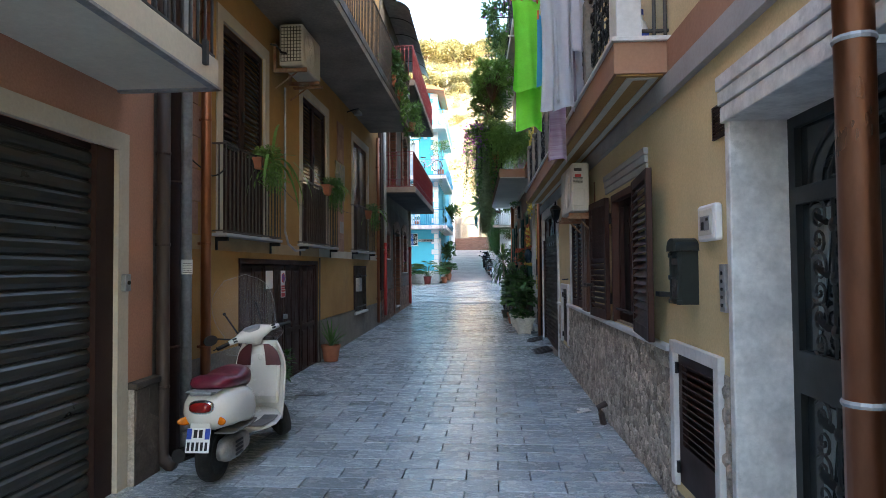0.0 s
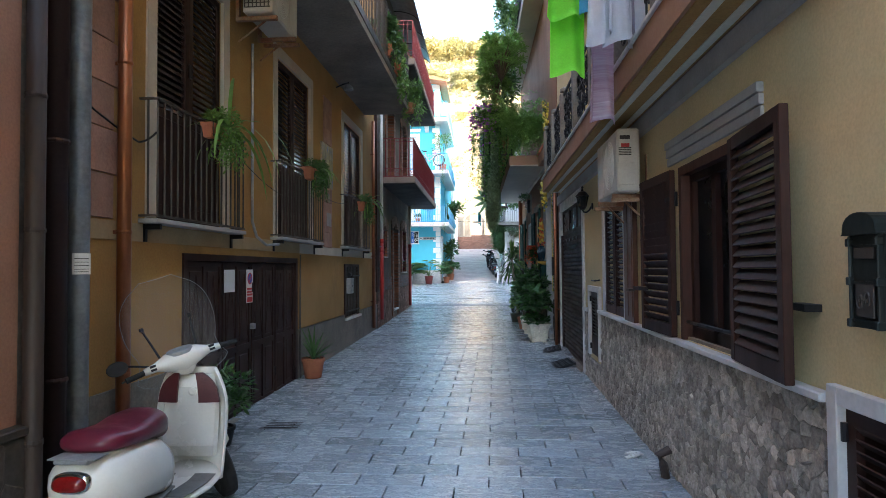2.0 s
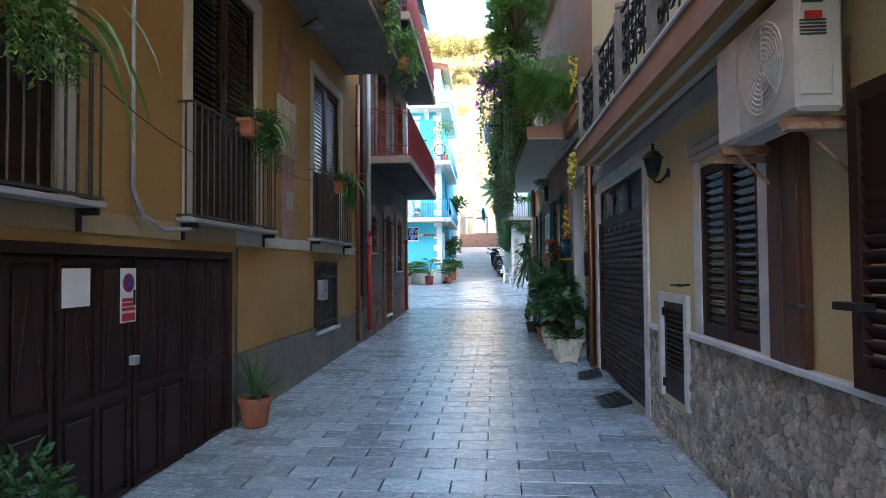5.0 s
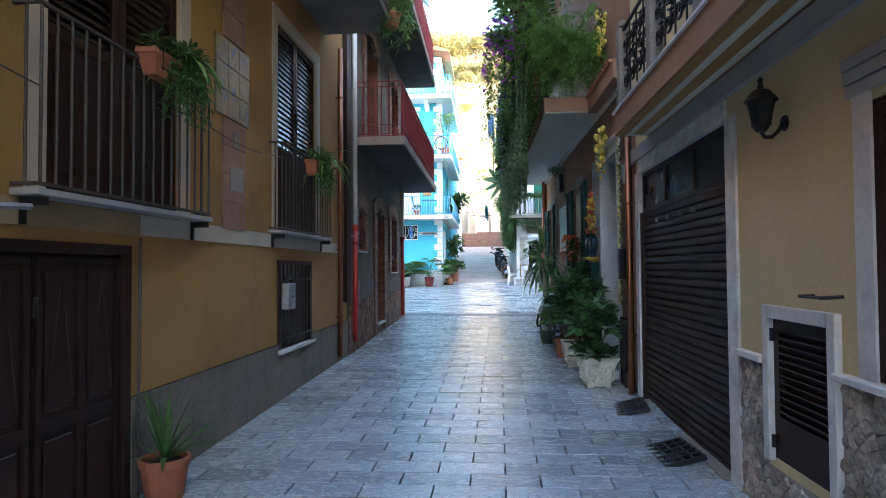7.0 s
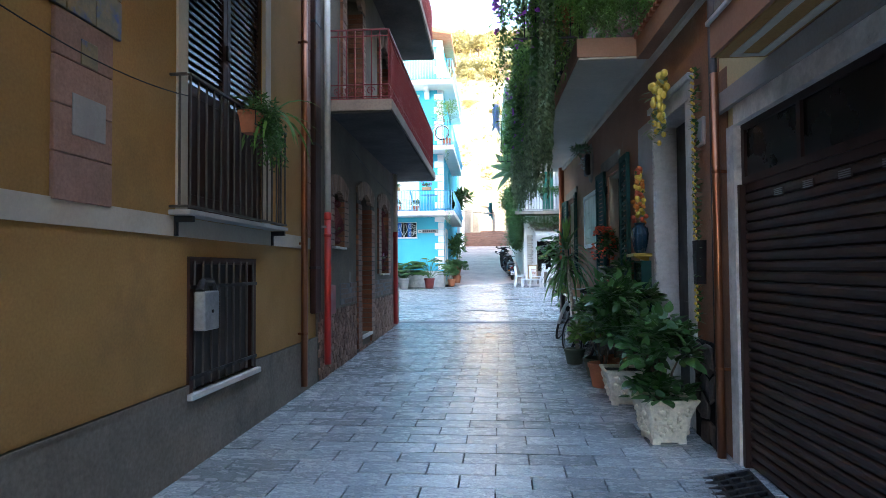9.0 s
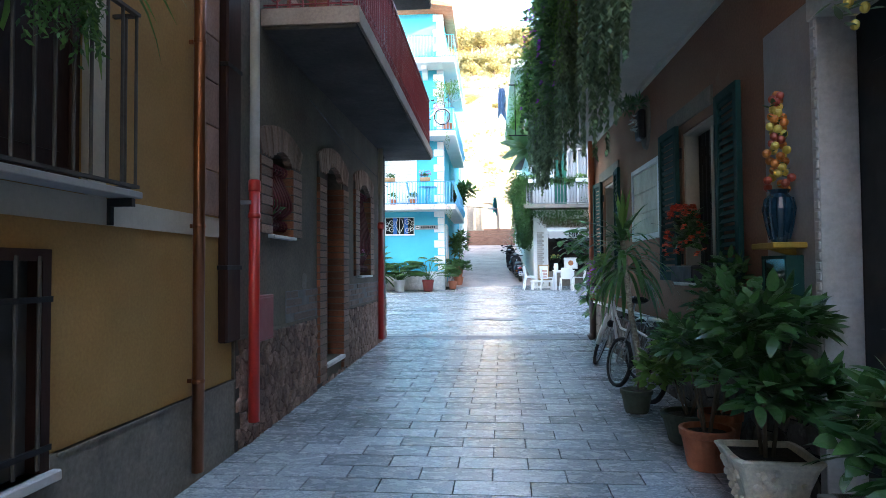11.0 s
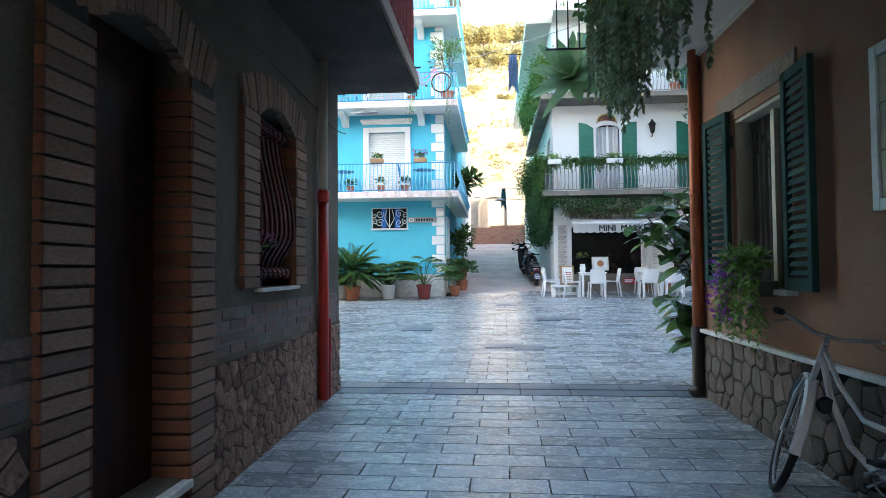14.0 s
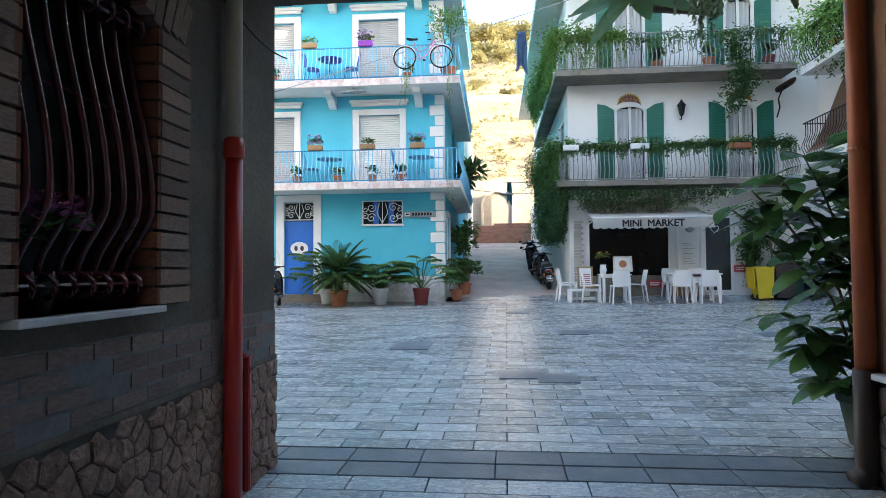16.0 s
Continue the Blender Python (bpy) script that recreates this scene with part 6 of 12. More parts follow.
# wall lantern
root = thing("wall_lantern", "black iron wall lantern with frosted panes", "lamp", pose(1.085, 9.30, 2.235) @ Matrix.Scale(0.86, 4))
for k in range(6):
    a = k * math.pi / 3
    bm = B()
    tube(bm, [(0.055 * math.cos(a), 0.055 * math.sin(a), 0.0), (0.085 * math.cos(a), 0.085 * math.sin(a), 0.14)], 0.005, 4)
    part("upright", bm, "iron", root)
bm = B()
lathe(bm, [(0.03, -0.05), (0.058, -0.01), (0.058, 0.0), (0.02, 0.002)], 12)
part("lamp_base", bm, "iron", root)
bm = B()
lathe(bm, [(0.10, 0.14), (0.09, 0.155), (0.05, 0.205), (0.02, 0.215), (0.012, 0.26), (0.02, 0.27), (0.004, 0.29)], 12)
part("roof", bm, "iron", root)
bm = B()
lathe(bm, [(0.05, 0.0), (0.08, 0.138)], 6)
part("pane", bm, "smoked", root, "dark dull glass")
bm = B()
tube(bm, [(0.0, 0, -0.05), (0.02, 0.0, -0.085), (0.06, 0.0, -0.085), (0.10, 0.0, -0.05), (0.13, 0.0, 0.0)], 0.013, 7)
lathe(bm, [(0.05, 0.0), (0.045, 0.015), (0.02, 0.02)], 12, Matrix.Translation((0.144, 0.0, 0.0)) @ Matrix.Rotation(-math.pi / 2, 4, "Y"))
part("arm", bm, "iron", root)

# roller garage with dark fanlight
roller_door("dark brown metal roller garage door, shut", 10.10, 12.50, 0.06, 2.03, RX + 0.06, -1, "roller_brown", 0.066, 0.05)
for y in (10.9, 11.25, 11.6, 11.95):
    root = thing("shutter_vent", "small pale louvred vent in the roller door", "vent", pose(RX + 0.03, y, 1.90), "vents of the roller door")
    bm = B()
    box(bm, 0.0, 0.006, -0.055, 0.055, 0, 0.045, 0.002)
    part("plate", bm, "roller_brown", root)
    for k in range(4):
        bm = B()
        box(bm, -0.006, 0.0, -0.05, 0.05, 0.004 + k * 0.011, 0.009 + k * 0.011)
        part("slat", bm, "galv", root)
bm = B()
box(bm, RX - 0.006, RX, 12.63, 12.795, 0.0, 2.9)
struct("trim_wall_end", bm, "pink_r", "terracotta plaster strip behind the copper downpipe", "trim")
root = thing("fanlight", "dark glazed panel above the roller door", "window", pose(RX + 0.05, 10.10, 2.03) @ Matrix.Diagonal((1, 2.40 / 2.09, 1, 1)))
bm = B()
for a in ((-0.02, 0.03, 0, 2.09, 0, 0.05), (-0.02, 0.03, 0, 2.09, 0.37, 0.42), (-0.02, 0.03, 0, 0.05, 0.05, 0.37), (-0.02, 0.03, 0.68, 0.72, 0.05, 0.37), (-0.02, 0.03, 1.37, 1.41, 0.05, 0.37), (-0.02, 0.03, 2.04, 2.09, 0.05, 0.37)):
    box(bm, *a)
part("frame", bm, "brown_metal", root)
for a, b in ((0.05, 0.68), (0.72, 1.37), (1.41, 2.04)):
    bm = B()
    box(bm, 0.0, 0.01, a, b, 0.05, 0.37)
    part("pane", bm, "black_pane", root)
bm = B()
for a in ((RX - 0.02, RX + 0.1, 12.492, 12.62, 0.0, 2.45), (RX - 0.02, RX + 0.1, 9.945, 10.108, 0.0, 2.45), (RX - 0.02, RX + 0.1, 10.108, 12.492, 2.442, 2.575)):
    box(bm, *a)
struct("trim_garage_marble", bm, "marble", "grey marble frame of the brown roller door", "trim")
bm = B()
box(bm, RX - 0.06, RX + 0.1, 10.11, 12.49, 0.0, 0.10, 0.01)
struct("trim_garage_threshold", bm, "plinth", "sloping cement threshold of the roller garage", "trim")
for y, rz in ((10.62, 4), (12.0, -6)):
    root = thing("threshold_ramp", "black openwork rubber ramp before the roller garage", "ramp", pose(0.98, y, ground_z(y) + 0.005, 0, -14, rz), "garage ramps")
    for k in range(6):
        bm = B()
        box(bm, -0.15, 0.15, -0.24 + k * 0.092, -0.215 + k * 0.092, 0, 0.035, 0.003)
        part("cross_bar", bm, "iron", root)
    for k in range(5):
        bm = B()
        box(bm, -0.15 + k * 0.07, -0.13 + k * 0.07, -0.215, 0.245, 0.004, 0.030)
        part("long_bar", bm, "iron", root)
pipe("downpipe", 1.13, 12.66, 0.12, 2.86, 0.030, "copper_deep", "copper downpipe between the two houses", (0.75, 2.15), wall_dx=0.1)
pipe("downpipe", 1.17, 12.80, 0.12, 3.5, 0.03, "copper_dark", "thin dark pipe behind the copper one", (1.2,), wall_dx=0.05)

# ---- balcony railing of the yellow house ----
root = thing("balcony_railing", "black scrollwork railing between pale stone posts", "railing", I4)
posts = [4.12, 5.25, 6.35, 7.45, 8.55, 9.65, 10.75, 11.85]
for k, y in enumerate(posts):
    bm = B()
    w = 0.11 if k == 0 else 0.055
    box(bm, 0.87, 0.87 + (0.16 if k == 0 else 0.11), y - w, y + w, 2.96, 3.72, 0.006)
    if k:
        lathe(bm, [(0.03, 3.72), (0.055, 3.75), (0.05, 3.79), (0.02, 3.81)], 8, Matrix.Translation((0.925, y, 0)))
    part("post", bm, "marble_white" if k == 0 else "plinth", root, "pale flaking stone post")
for a, b in zip(posts, posts[1:]):
    a, b = a + 0.06, b - 0.06
    bm = B()
    for z in (3.02, 3.70):
        box(bm, 0.905, 0.93, a, b, z - 0.012, z + 0.012)
    n = 4
    for i in range(n):
        c = lerp(a, b, (i + 0.5) / n)
        for zc, f in ((3.20, 1), (3.36, -1), (3.53, 1)):
            scroll(bm, (0.917, c + 0.035 * f, zc), 0.095, 1.5, 0.011, f, "x", 1.57 * f)
            scroll(bm, (0.917, c - 0.06 * f, zc + 0.03), 0.07, 1.3, 0.010, -f, "x", -1.57 * f)
        tube(bm, [(0.917, c - 0.13, 3.03), (0.917, c - 0.13, 3.69)], 0.008, 5)
    part("scroll_panel", bm, "iron", root)
for x in (1.02, 1.12, 1.19):
    bm = B()
    tube(bm, [(x, 4.06, 2.96), (x, 4.06, 3.8)], 0.012, 6)
    part("end_bar", bm, "iron_grey", root)
bm = B()
tube(bm, [(1.0, 4.06, 3.02), (1.21, 4.06, 3.02)], 0.012, 6)
part("end_rail", bm, "iron_grey", root)
root = thing("bottle", "white and blue detergent bottle on the balcony floor", "bottle", pose(1.09, 4.28, 2.962))
bm = B()
lathe(bm, [(0.05, 0), (0.055, 0.02), (0.055, 0.14), (0.035, 0.20), (0.018, 0.22), (0.018, 0.25)], 14, None, 1, 0.7)
part("bottle_body", bm, "white", root)
bm = B()
lathe(bm, [(0.022, 0.25), (0.022, 0.285), (0.01, 0.29)], 10)
part("cap", bm, "sign_blue", root)
bm = B()
box(bm, -0.045, 0.045, -0.043, -0.040, 0.04, 0.12)
part("bottle_label", bm, "sign_blue", root)

# laundry on the drying rack
M["cloth_green"] = surface("lime_green_cotton", (0.32, 0.90, 0.10), (0.27, 0.80, 0.08), 0.9, scale=6, fine=120, grain=0.1, bump=0.2)
M["cloth_white"] = surface("white_cotton", (0.72, 0.72, 0.76), (0.62, 0.62, 0.67), 0.9, scale=5, fine=120, grain=0.06, bump=0.2)
M["cloth_mauve"] = surface("pink_white_striped_cotton", (0.58, 0.38, 0.50), (0.72, 0.62, 0.68), 0.9, scale=30, fine=120, grain=0.1, bump=0.2, stretch=(0.05, 0.05, 1))
M["cloth_grey"] = surface("grey_mauve_cotton", (0.36, 0.31, 0.38), (0.28, 0.24, 0.30), 0.9, scale=6, fine=120, grain=0.1, bump=0.2)
M["cloth_blue"] = surface("sky_blue_cotton", (0.10, 0.45, 0.70), (0.08, 0.36, 0.6), 0.9, scale=6, fine=120, grain=0.08, bump=0.2)
M["plastic_orange"] = surface("orange_plastic", (0.75, 0.16, 0.02), (0.68, 0.13, 0.02), 0.4, scale=3, bump=0)


def garment(label, a, b, top, bottom, mat, seed, folds=5, depth=0.05, category="laundry", legs=False):
    """Cloth hung between a and b (x, y), falling from top to bottom in soft folds."""
    g = random.Random(seed)
    a, b = Vector((*a, 0)), Vector((*b, 0))
    d = (b - a)
    nrm = Vector((-d.y, d.x, 0)).normalized()
    root = thing("garment", label, category, pose(a.x, a.y, top), "laundry on the balcony rack")
    n, k = 26, 18
    ph = [g.uniform(0, 6.28) for _ in range(4)]
    bm = B()
    for sheet in ((0.0,) if not legs else (0.0, 0.5)):
        grid = []
        u0, u1 = (0.0, 1.0) if not legs else (sheet, sheet + 0.48)
        for j in range(k):
            v = j / (k - 1)
            row = []
            for i in range(n):
                u = lerp(u0, u1, i / (n - 1))
                amp = depth * (0.25 + 0.9 * v)
                off = amp * (math.sin(u * folds * 6.28 + ph[0] + 0.8 * v) + 0.5 * math.sin(u * folds * 11 + ph[1] - 1.3 * v))
                gather = 1 - 0.22 * math.sin(v * 3.0) * (0.6 + 0.4 * math.sin(ph[2]))
                z = -(top - bottom) * v * (1 + 0.025 * math.sin(u * 5 + ph[3]))
                p = d * (0.5 + (u - 0.5) * gather) + nrm * off
                row.append(bm.verts.new((p.x, p.y, z + 0.02 * math.sin(u * 14 + ph[1]) * (1 - v))))
            grid.append(row)
        for r0, r1 in zip(grid, grid[1:]):
            for i in range(n - 1):
                bm.faces.new((r0[i], r0[i + 1], r1[i + 1], r1[i]))
    bmesh.ops.solidify(bm, geom=bm.faces[:], thickness=0.004)
    part("cloth", bm, mat, root, smooth=True)
    for u in (0.1, 0.9):
        bm = B()
        p = d * u
        box(bm, p.x - 0.008, p.x + 0.008, p.y - 0.012, p.y + 0.012, -0.03, 0.05, 0.002)
        part("clothes_peg", bm, "plastic_orange", root)
    return root


garment("lime green trousers hung out to dry", (0.32, 5.66), (0.57, 5.74), 3.70, 2.76, "cloth_green", 1, 1, 0.022)
garment("lime green long-sleeved top on a hanger", (0.28, 5.48), (0.54, 5.60), 3.90, 3.08, "cloth_green", 2, 1, 0.03)
garment("sky blue cloth on a hanger", (0.51, 5.56), (0.59, 5.6), 3.75, 3.10, "cloth_blue", 3, 1, 0.025)
garment("white cotton shirt drying on the rack", (0.52, 5.42), (0.86, 5.55), 4.0, 2.88, "cloth_white", 4, 2, 0.04)
garment("white cotton sheet drying on the rack", (0.64, 5.50), (0.92, 5.62), 4.0, 2.95, "cloth_white", 5, 2, 0.04)
garment("white vest drying on the rack", (0.78, 5.30), (0.91, 5.40), 4.0, 3.35, "cloth_white", 7, 1, 0.03)
garment("grey-mauve cloth drying against the railing", (0.76, 5.58), (0.90, 5.66), 3.6, 2.98, "cloth_grey", 8, 1, 0.03)
garment("pink and white striped cloth hanging below the rail", (0.62, 6.05), (0.84, 6.2), 3.40, 2.54, "cloth_mauve", 6, 1, 0.04)
for x, y, z in ((0.42, 5.55, 3.93), (0.62, 5.48, 3.96), (0.60, 5.60, 3.55)):
    bm = B()
    tube(bm, [(0.0, 0, 0.10), (0.0, 0, 0.05), (-0.14, 0, -0.03), (0.14, 0, -0.03), (0.0, 0, 0.05)], 0.011, 6)
    single("clothes_hanger", bm, "plastic_orange", "orange plastic clothes hanger on the drying rack", "hanger", pose(x, y, z), "clothes hangers")
root = thing("drying_rack", "thin white clothes rack over the railing", "drying rack", pose(0.0, 0.0, 4.0))
for x in (0.34, 0.46, 0.58, 0.70, 0.82):
    bm = B()
    tube(bm, [(x, 4.7, 0), (x, 6.7, 0)], 0.004, 5)
    part("wire", bm, "white", root)
bm = B()
for y in (4.7, 6.7):
    tube(bm, [(0.30, y, 0), (1.19, y, 0.05)], 0.010, 6)
    tube(bm, [(0.5, y, 0), (0.92, y, -0.3)], 0.008, 6)
part("arms", bm, "white", root)

# litter and a stub of pipe along the wall foot
bm = B()
gl = random.Random(4)
for k in range(5):
    box(bm, -0.05, 0.05, -0.03, 0.03, 0, 0.008, m=pose(gl.uniform(-0.03, 0.03), gl.uniform(-0.03, 0.03), 0.004 * k, gl.uniform(-18, 18), gl.uniform(-18, 18), gl.uniform(0, 180)))
single("litter", bm, "white", "crumpled white paper scrap on the paving", "litter", pose(1.02, 6.55, 0.02))
bm = B()
tube(bm, [(0, 0, 0), (-0.02, 0, 0.1), (-0.05, 0, 0.16), (0.03, 0, 0.2)], 0.03, 8)
single("pipe_stub", bm, "copper_dark", "rusty stub of pipe at the stone wall foot", "pipe", pose(1.14, 6.1, 0.0))


# ---- terracotta house: doorway, shutters, hangings ----
bm = B()
box(bm, -0.02, 0.20, 14.40, 14.47, 0.15, 2.86, 0.006)
for z in range(34):
    box(bm, -0.032, -0.018, 14.402, 14.44, 0.95 + z * 0.056, 0.995 + z * 0.056, 0.004)
struct("trim_lemon_door_jamb", bm, "grey_marble", "grey marble jamb of the dark doorway", "trim", RP)
bm = B()
box(bm, -0.02, 0.4, 13.30, 13.458, 0.15, 2.86, 0.006)
struct("trim_lemon_door_jamb_near", bm, "grey_marble", "grey marble jamb beside the flower garland", "trim", RP)
bm = B()
box(bm, -0.03, 0.4, 13.28, 14.48, 2.852, 3.06, 0.006)
box(bm, -0.06, -0.028, 13.26, 14.50, 3.0, 3.06, 0.006)
struct("trim_lemon_door_lintel", bm, "grey_marble", "grey marble lintel of the doorway", "trim", RP)
bm = B()
box(bm, -0.014, 0.0, 14.475, 15.06, 0.937, 2.98, 0.004)
struct("trim_lemon_door_panel", bm, "grey_trim", "smooth pale grey marble facing beside the doorway", "trim", RP)
bm = B()
box(bm, -0.08, 0.4, 13.45, 14.4, 0.12, 0.25, 0.006)
struct("door_threshold_terracotta", bm, "marble", "grey marble door step", "step", RP)
root = thing("house_door", "dark green panelled house door, shut, deep in shade", "door", RP @ pose(0.20, 13.45, 0.25))
bm = B()
box(bm, 0, 0.05, 0, 0.97, 0, 2.62)
for z0, z1 in ((0.2, 0.9), (1.1, 2.3)):
    for y0 in (0.10, 0.54):
        box(bm, -0.012, 0.0, y0, y0 + 0.26, z0, z1, 0.004)
part("door_leaf", bm, "door_green", root)
bm = B()
lathe(bm, [(0.02, 0), (0.012, 0.02), (0.025, 0.045), (0.004, 0.06)], 10, Matrix.Translation((0, 0.37, 1.0)) @ Matrix.Rotation(-math.pi / 2, 4, "Y"))
part("knob", bm, "brass", root)

M["lemon"] = surface("yellow_glazed_fruit", (0.74, 0.57, 0.11), (0.64, 0.47, 0.07), 0.35, scale=9, fine=60, grain=0.1, bump=0.1, island=0.15)
M["orange_fruit"] = surface("orange_glazed_fruit", (0.62, 0.22, 0.03), (0.5, 0.15, 0.02), 0.35, scale=9, fine=60, grain=0.1, bump=0.1, island=0.2)
M["red_fruit"] = surface("red_glazed_fruit", (0.42, 0.07, 0.03), (0.34, 0.05, 0.02), 0.35, scale=9, fine=60, grain=0.1, bump=0.1)
M["vase_blue"] = surface("deep_blue_green_glaze", (0.008, 0.032, 0.052), (0.005, 0.022, 0.036), 0.25, scale=6, fine=40, grain=0.15, bump=0.03)


def ball(bm, c, r, n=8, sz=1.2):
    lathe(bm, [(r * math.sin(math.pi * (i + 0.15) / 6.3), -sz * r * math.cos(math.pi * (i + 0.15) / 6.3)) for i in range(7)], n, Matrix.Translation(c))


g = random.Random(61)
root = thing("lemon_swag", "hanging swag of yellow ceramic lemons with leaves", "wall ornament", RP @ pose(-0.12, 13.86, 2.60))
for k in range(44):
    t = (k / 44) ** 0.55
    bm = B()
    ball(bm, (g.uniform(-0.06, 0.06), g.uniform(-1, 1) * (0.03 + 0.16 * t * t), 0.60 * t), 0.022 + 0.010 * t, 8)
    part("lemon", bm, "lemon", root)
bm = B()
for k in range(60):
    t = g.random()
    leaf(bm, (g.uniform(-0.07, 0.05), g.uniform(-1, 1) * (0.05 + 0.15 * t), 0.56 * t), rnd_dir(g), 0.09, 0.035, 0.4, 3)
part("leaves", bm, "succulent", root)
root = thing("lemon_swag", "swag of yellow ceramic lemons hung on the balcony end", "wall ornament", pose(1.12, 14.0, 4.22))
for k in range(30):
    t = k / 30
    bm = B()
    ball(bm, (g.uniform(-0.05, 0.05), g.uniform(-0.05, 0.05), 0.58 * t), 0.026, 8)
    part("lemon", bm, "lemon", root)
bm = B()
for k in range(50):
    leaf(bm, (g.uniform(-0.05, 0.05), g.uniform(-0.05, 0.05), 0.58 * g.random()), rnd_dir(g), 0.08, 0.03, 0.4, 3)
part("leaves", bm, "succulent", root)
root = thing("tile_edging", "short run of half-round terracotta tiles on the orange ledge", "roof tiles", RP @ pose(-0.10, 12.9, 3.762))
for k in range(13):
    bm = B()
    pts = [(0.052 * math.cos(a), 0.052 * math.sin(a)) for a in [i * math.pi / 6 for i in range(7)]]
    inn = [(0.038 * math.cos(a), 0.038 * math.sin(a)) for a in [(6 - i) * math.pi / 6 for i in range(7)]]
    prism(bm, [(0.06 + 0.117 * k + u, v) for u, v in pts + inn], "x", -0.10, 0.10)
    part("tile", bm, "terracotta", root)
root = thing("fruit_vase", "dark blue glazed vase heaped with ceramic lemons and oranges", "vase", RP @ pose(-0.10, 14.70, 1.617))
bm = B()
lathe(bm, [(0.045, 0.0), (0.05, 0.02), (0.07, 0.11), (0.084, 0.20), (0.072, 0.265), (0.05, 0.29), (0.062, 0.315), (0.05, 0.315)], 18)
part("vase_body", bm, "vase_blue", root)
for k in range(12):
    a = k * math.pi / 6
    bm = B()
    tube(bm, [(rr * math.cos(a), rr * math.sin(a), zz) for rr, zz in ((0.05, 0.02), (0.071, 0.11), (0.085, 0.20), (0.072, 0.265))], 0.008, 5)
    part("rib", bm, "vase_blue", root)
for k in range(46):
    t = k / 46
    bm = B()
    rr = 0.060 * (1 - t) ** 0.5 * (0.75 + 0.35 * math.sin(t * 21)) + 0.006 * (k % 3)
    a = k * 2.4
    ball(bm, (rr * math.cos(a), rr * math.sin(a), 0.32 + 0.58 * t), 0.026, 8, 1.0)
    part("fruit", bm, "red_fruit" if int(t * 9) % 4 == 0 and k % 3 else "orange_fruit" if int(t * 9) % 2 == 0 or k % 4 == 1 else "lemon", root)
bm = B()
for k in range(50):
    t = g.random()
    leaf(bm, (g.uniform(-0.04, 0.04), g.uniform(-0.04, 0.04), 0.33 + 0.5 * t), rnd_dir(g), 0.06, 0.03, 0.3, 3)
part("leaves", bm, "leaf_dark", root)
M["ochre_paint"] = surface("dull_ochre_paint", (0.36, 0.24, 0.03), (0.28, 0.18, 0.02), 0.6, scale=4, fine=50, grain=0.1, bump=0.1)
root = thing("wall_shelf", "small yellow painted bracket shelf under the vase", "shelf", RP @ pose(-0.014, 14.70, 1.56))
bm = B()
box(bm, -0.19, 0, -0.15, 0.15, 0.02, 0.055, 0.005)
part("board", bm, "ochre_paint", root)
bm = B()
prism(bm, [(0, 0.02), (-0.16, 0.02), (0, -0.03)], "y", -0.015, 0.015)
part("bracket", bm, "ochre_paint", root)
root = thing("display_case", "small green-tinted glazed wall case below the vase", "display case", RP @ pose(-0.014, 14.60, 1.02))
bm = B()
for a in ((-0.10, 0, 0, 0.02, 0, 0.52), (-0.10, 0, 0.30, 0.32, 0, 0.52), (-0.10, 0, 0.02, 0.30, 0, 0.02), (-0.10, 0, 0.02, 0.30, 0.50, 0.52)):
    box(bm, *a)
part("case_frame", bm, "green", root)
bm = B()
box(bm, -0.09, -0.085, 0.02, 0.30, 0.02, 0.50)
part("pane", bm, "smoked", root)
root = thing("flower_garland", "narrow garland of yellow and green ceramic leaves", "wall ornament", RP @ pose(-0.045, 13.12, 1.05))
for k in range(38):
    bm = B()
    for s in range(5):
        leaf(bm, (0, g.uniform(-0.02, 0.02), 0.053 * k), rnd_dir(g), 0.06, 0.03, 0.2, 3)
    part("greenery", bm, "leaf_dark", root)
    bm = B()
    for s in (-1, 1):
        ball(bm, (-0.02, 0.022 * s, 0.053 * k + 0.02 + 0.01 * s), 0.0105, 6)
    part("flower_bud", bm, "lemon", root)
root = thing("umbrella_holder", "long dark metal box hung on the wall", "wall box", RP @ pose(0, 13.08, 1.34))
bm = B()
prism(bm, [(0.0, 0.0), (0.06, 0.0), (0.08, 0.34), (-0.02, 0.34)], "x", -0.075, 0.0)
part("box_body", bm, "iron", root)
root = thing("wall_lamp", "small square glass wall lamp", "lamp", RP @ pose(0, 13.02, 2.42))
bm = B()
box(bm, -0.025, 0, 0, 0.15, 0, 0.22, 0.006)
part("lamp_frame", bm, "grey_trim", root)
bm = B()
box(bm, -0.03, -0.025, 0.025, 0.125, 0.03, 0.19)
part("pane", bm, "curtain", root)


# Darkened copy of the net curtain; the room's dimness is in its colour.
M["dim_net"] = surface("net_curtain_dimmed", (0.05, 0.05, 0.045), (0.035, 0.035, 0.032), 0.9, scale=6, fine=80, grain=0.2, bump=0.3, stretch=(1, 8, 0.3), spec=0.1)


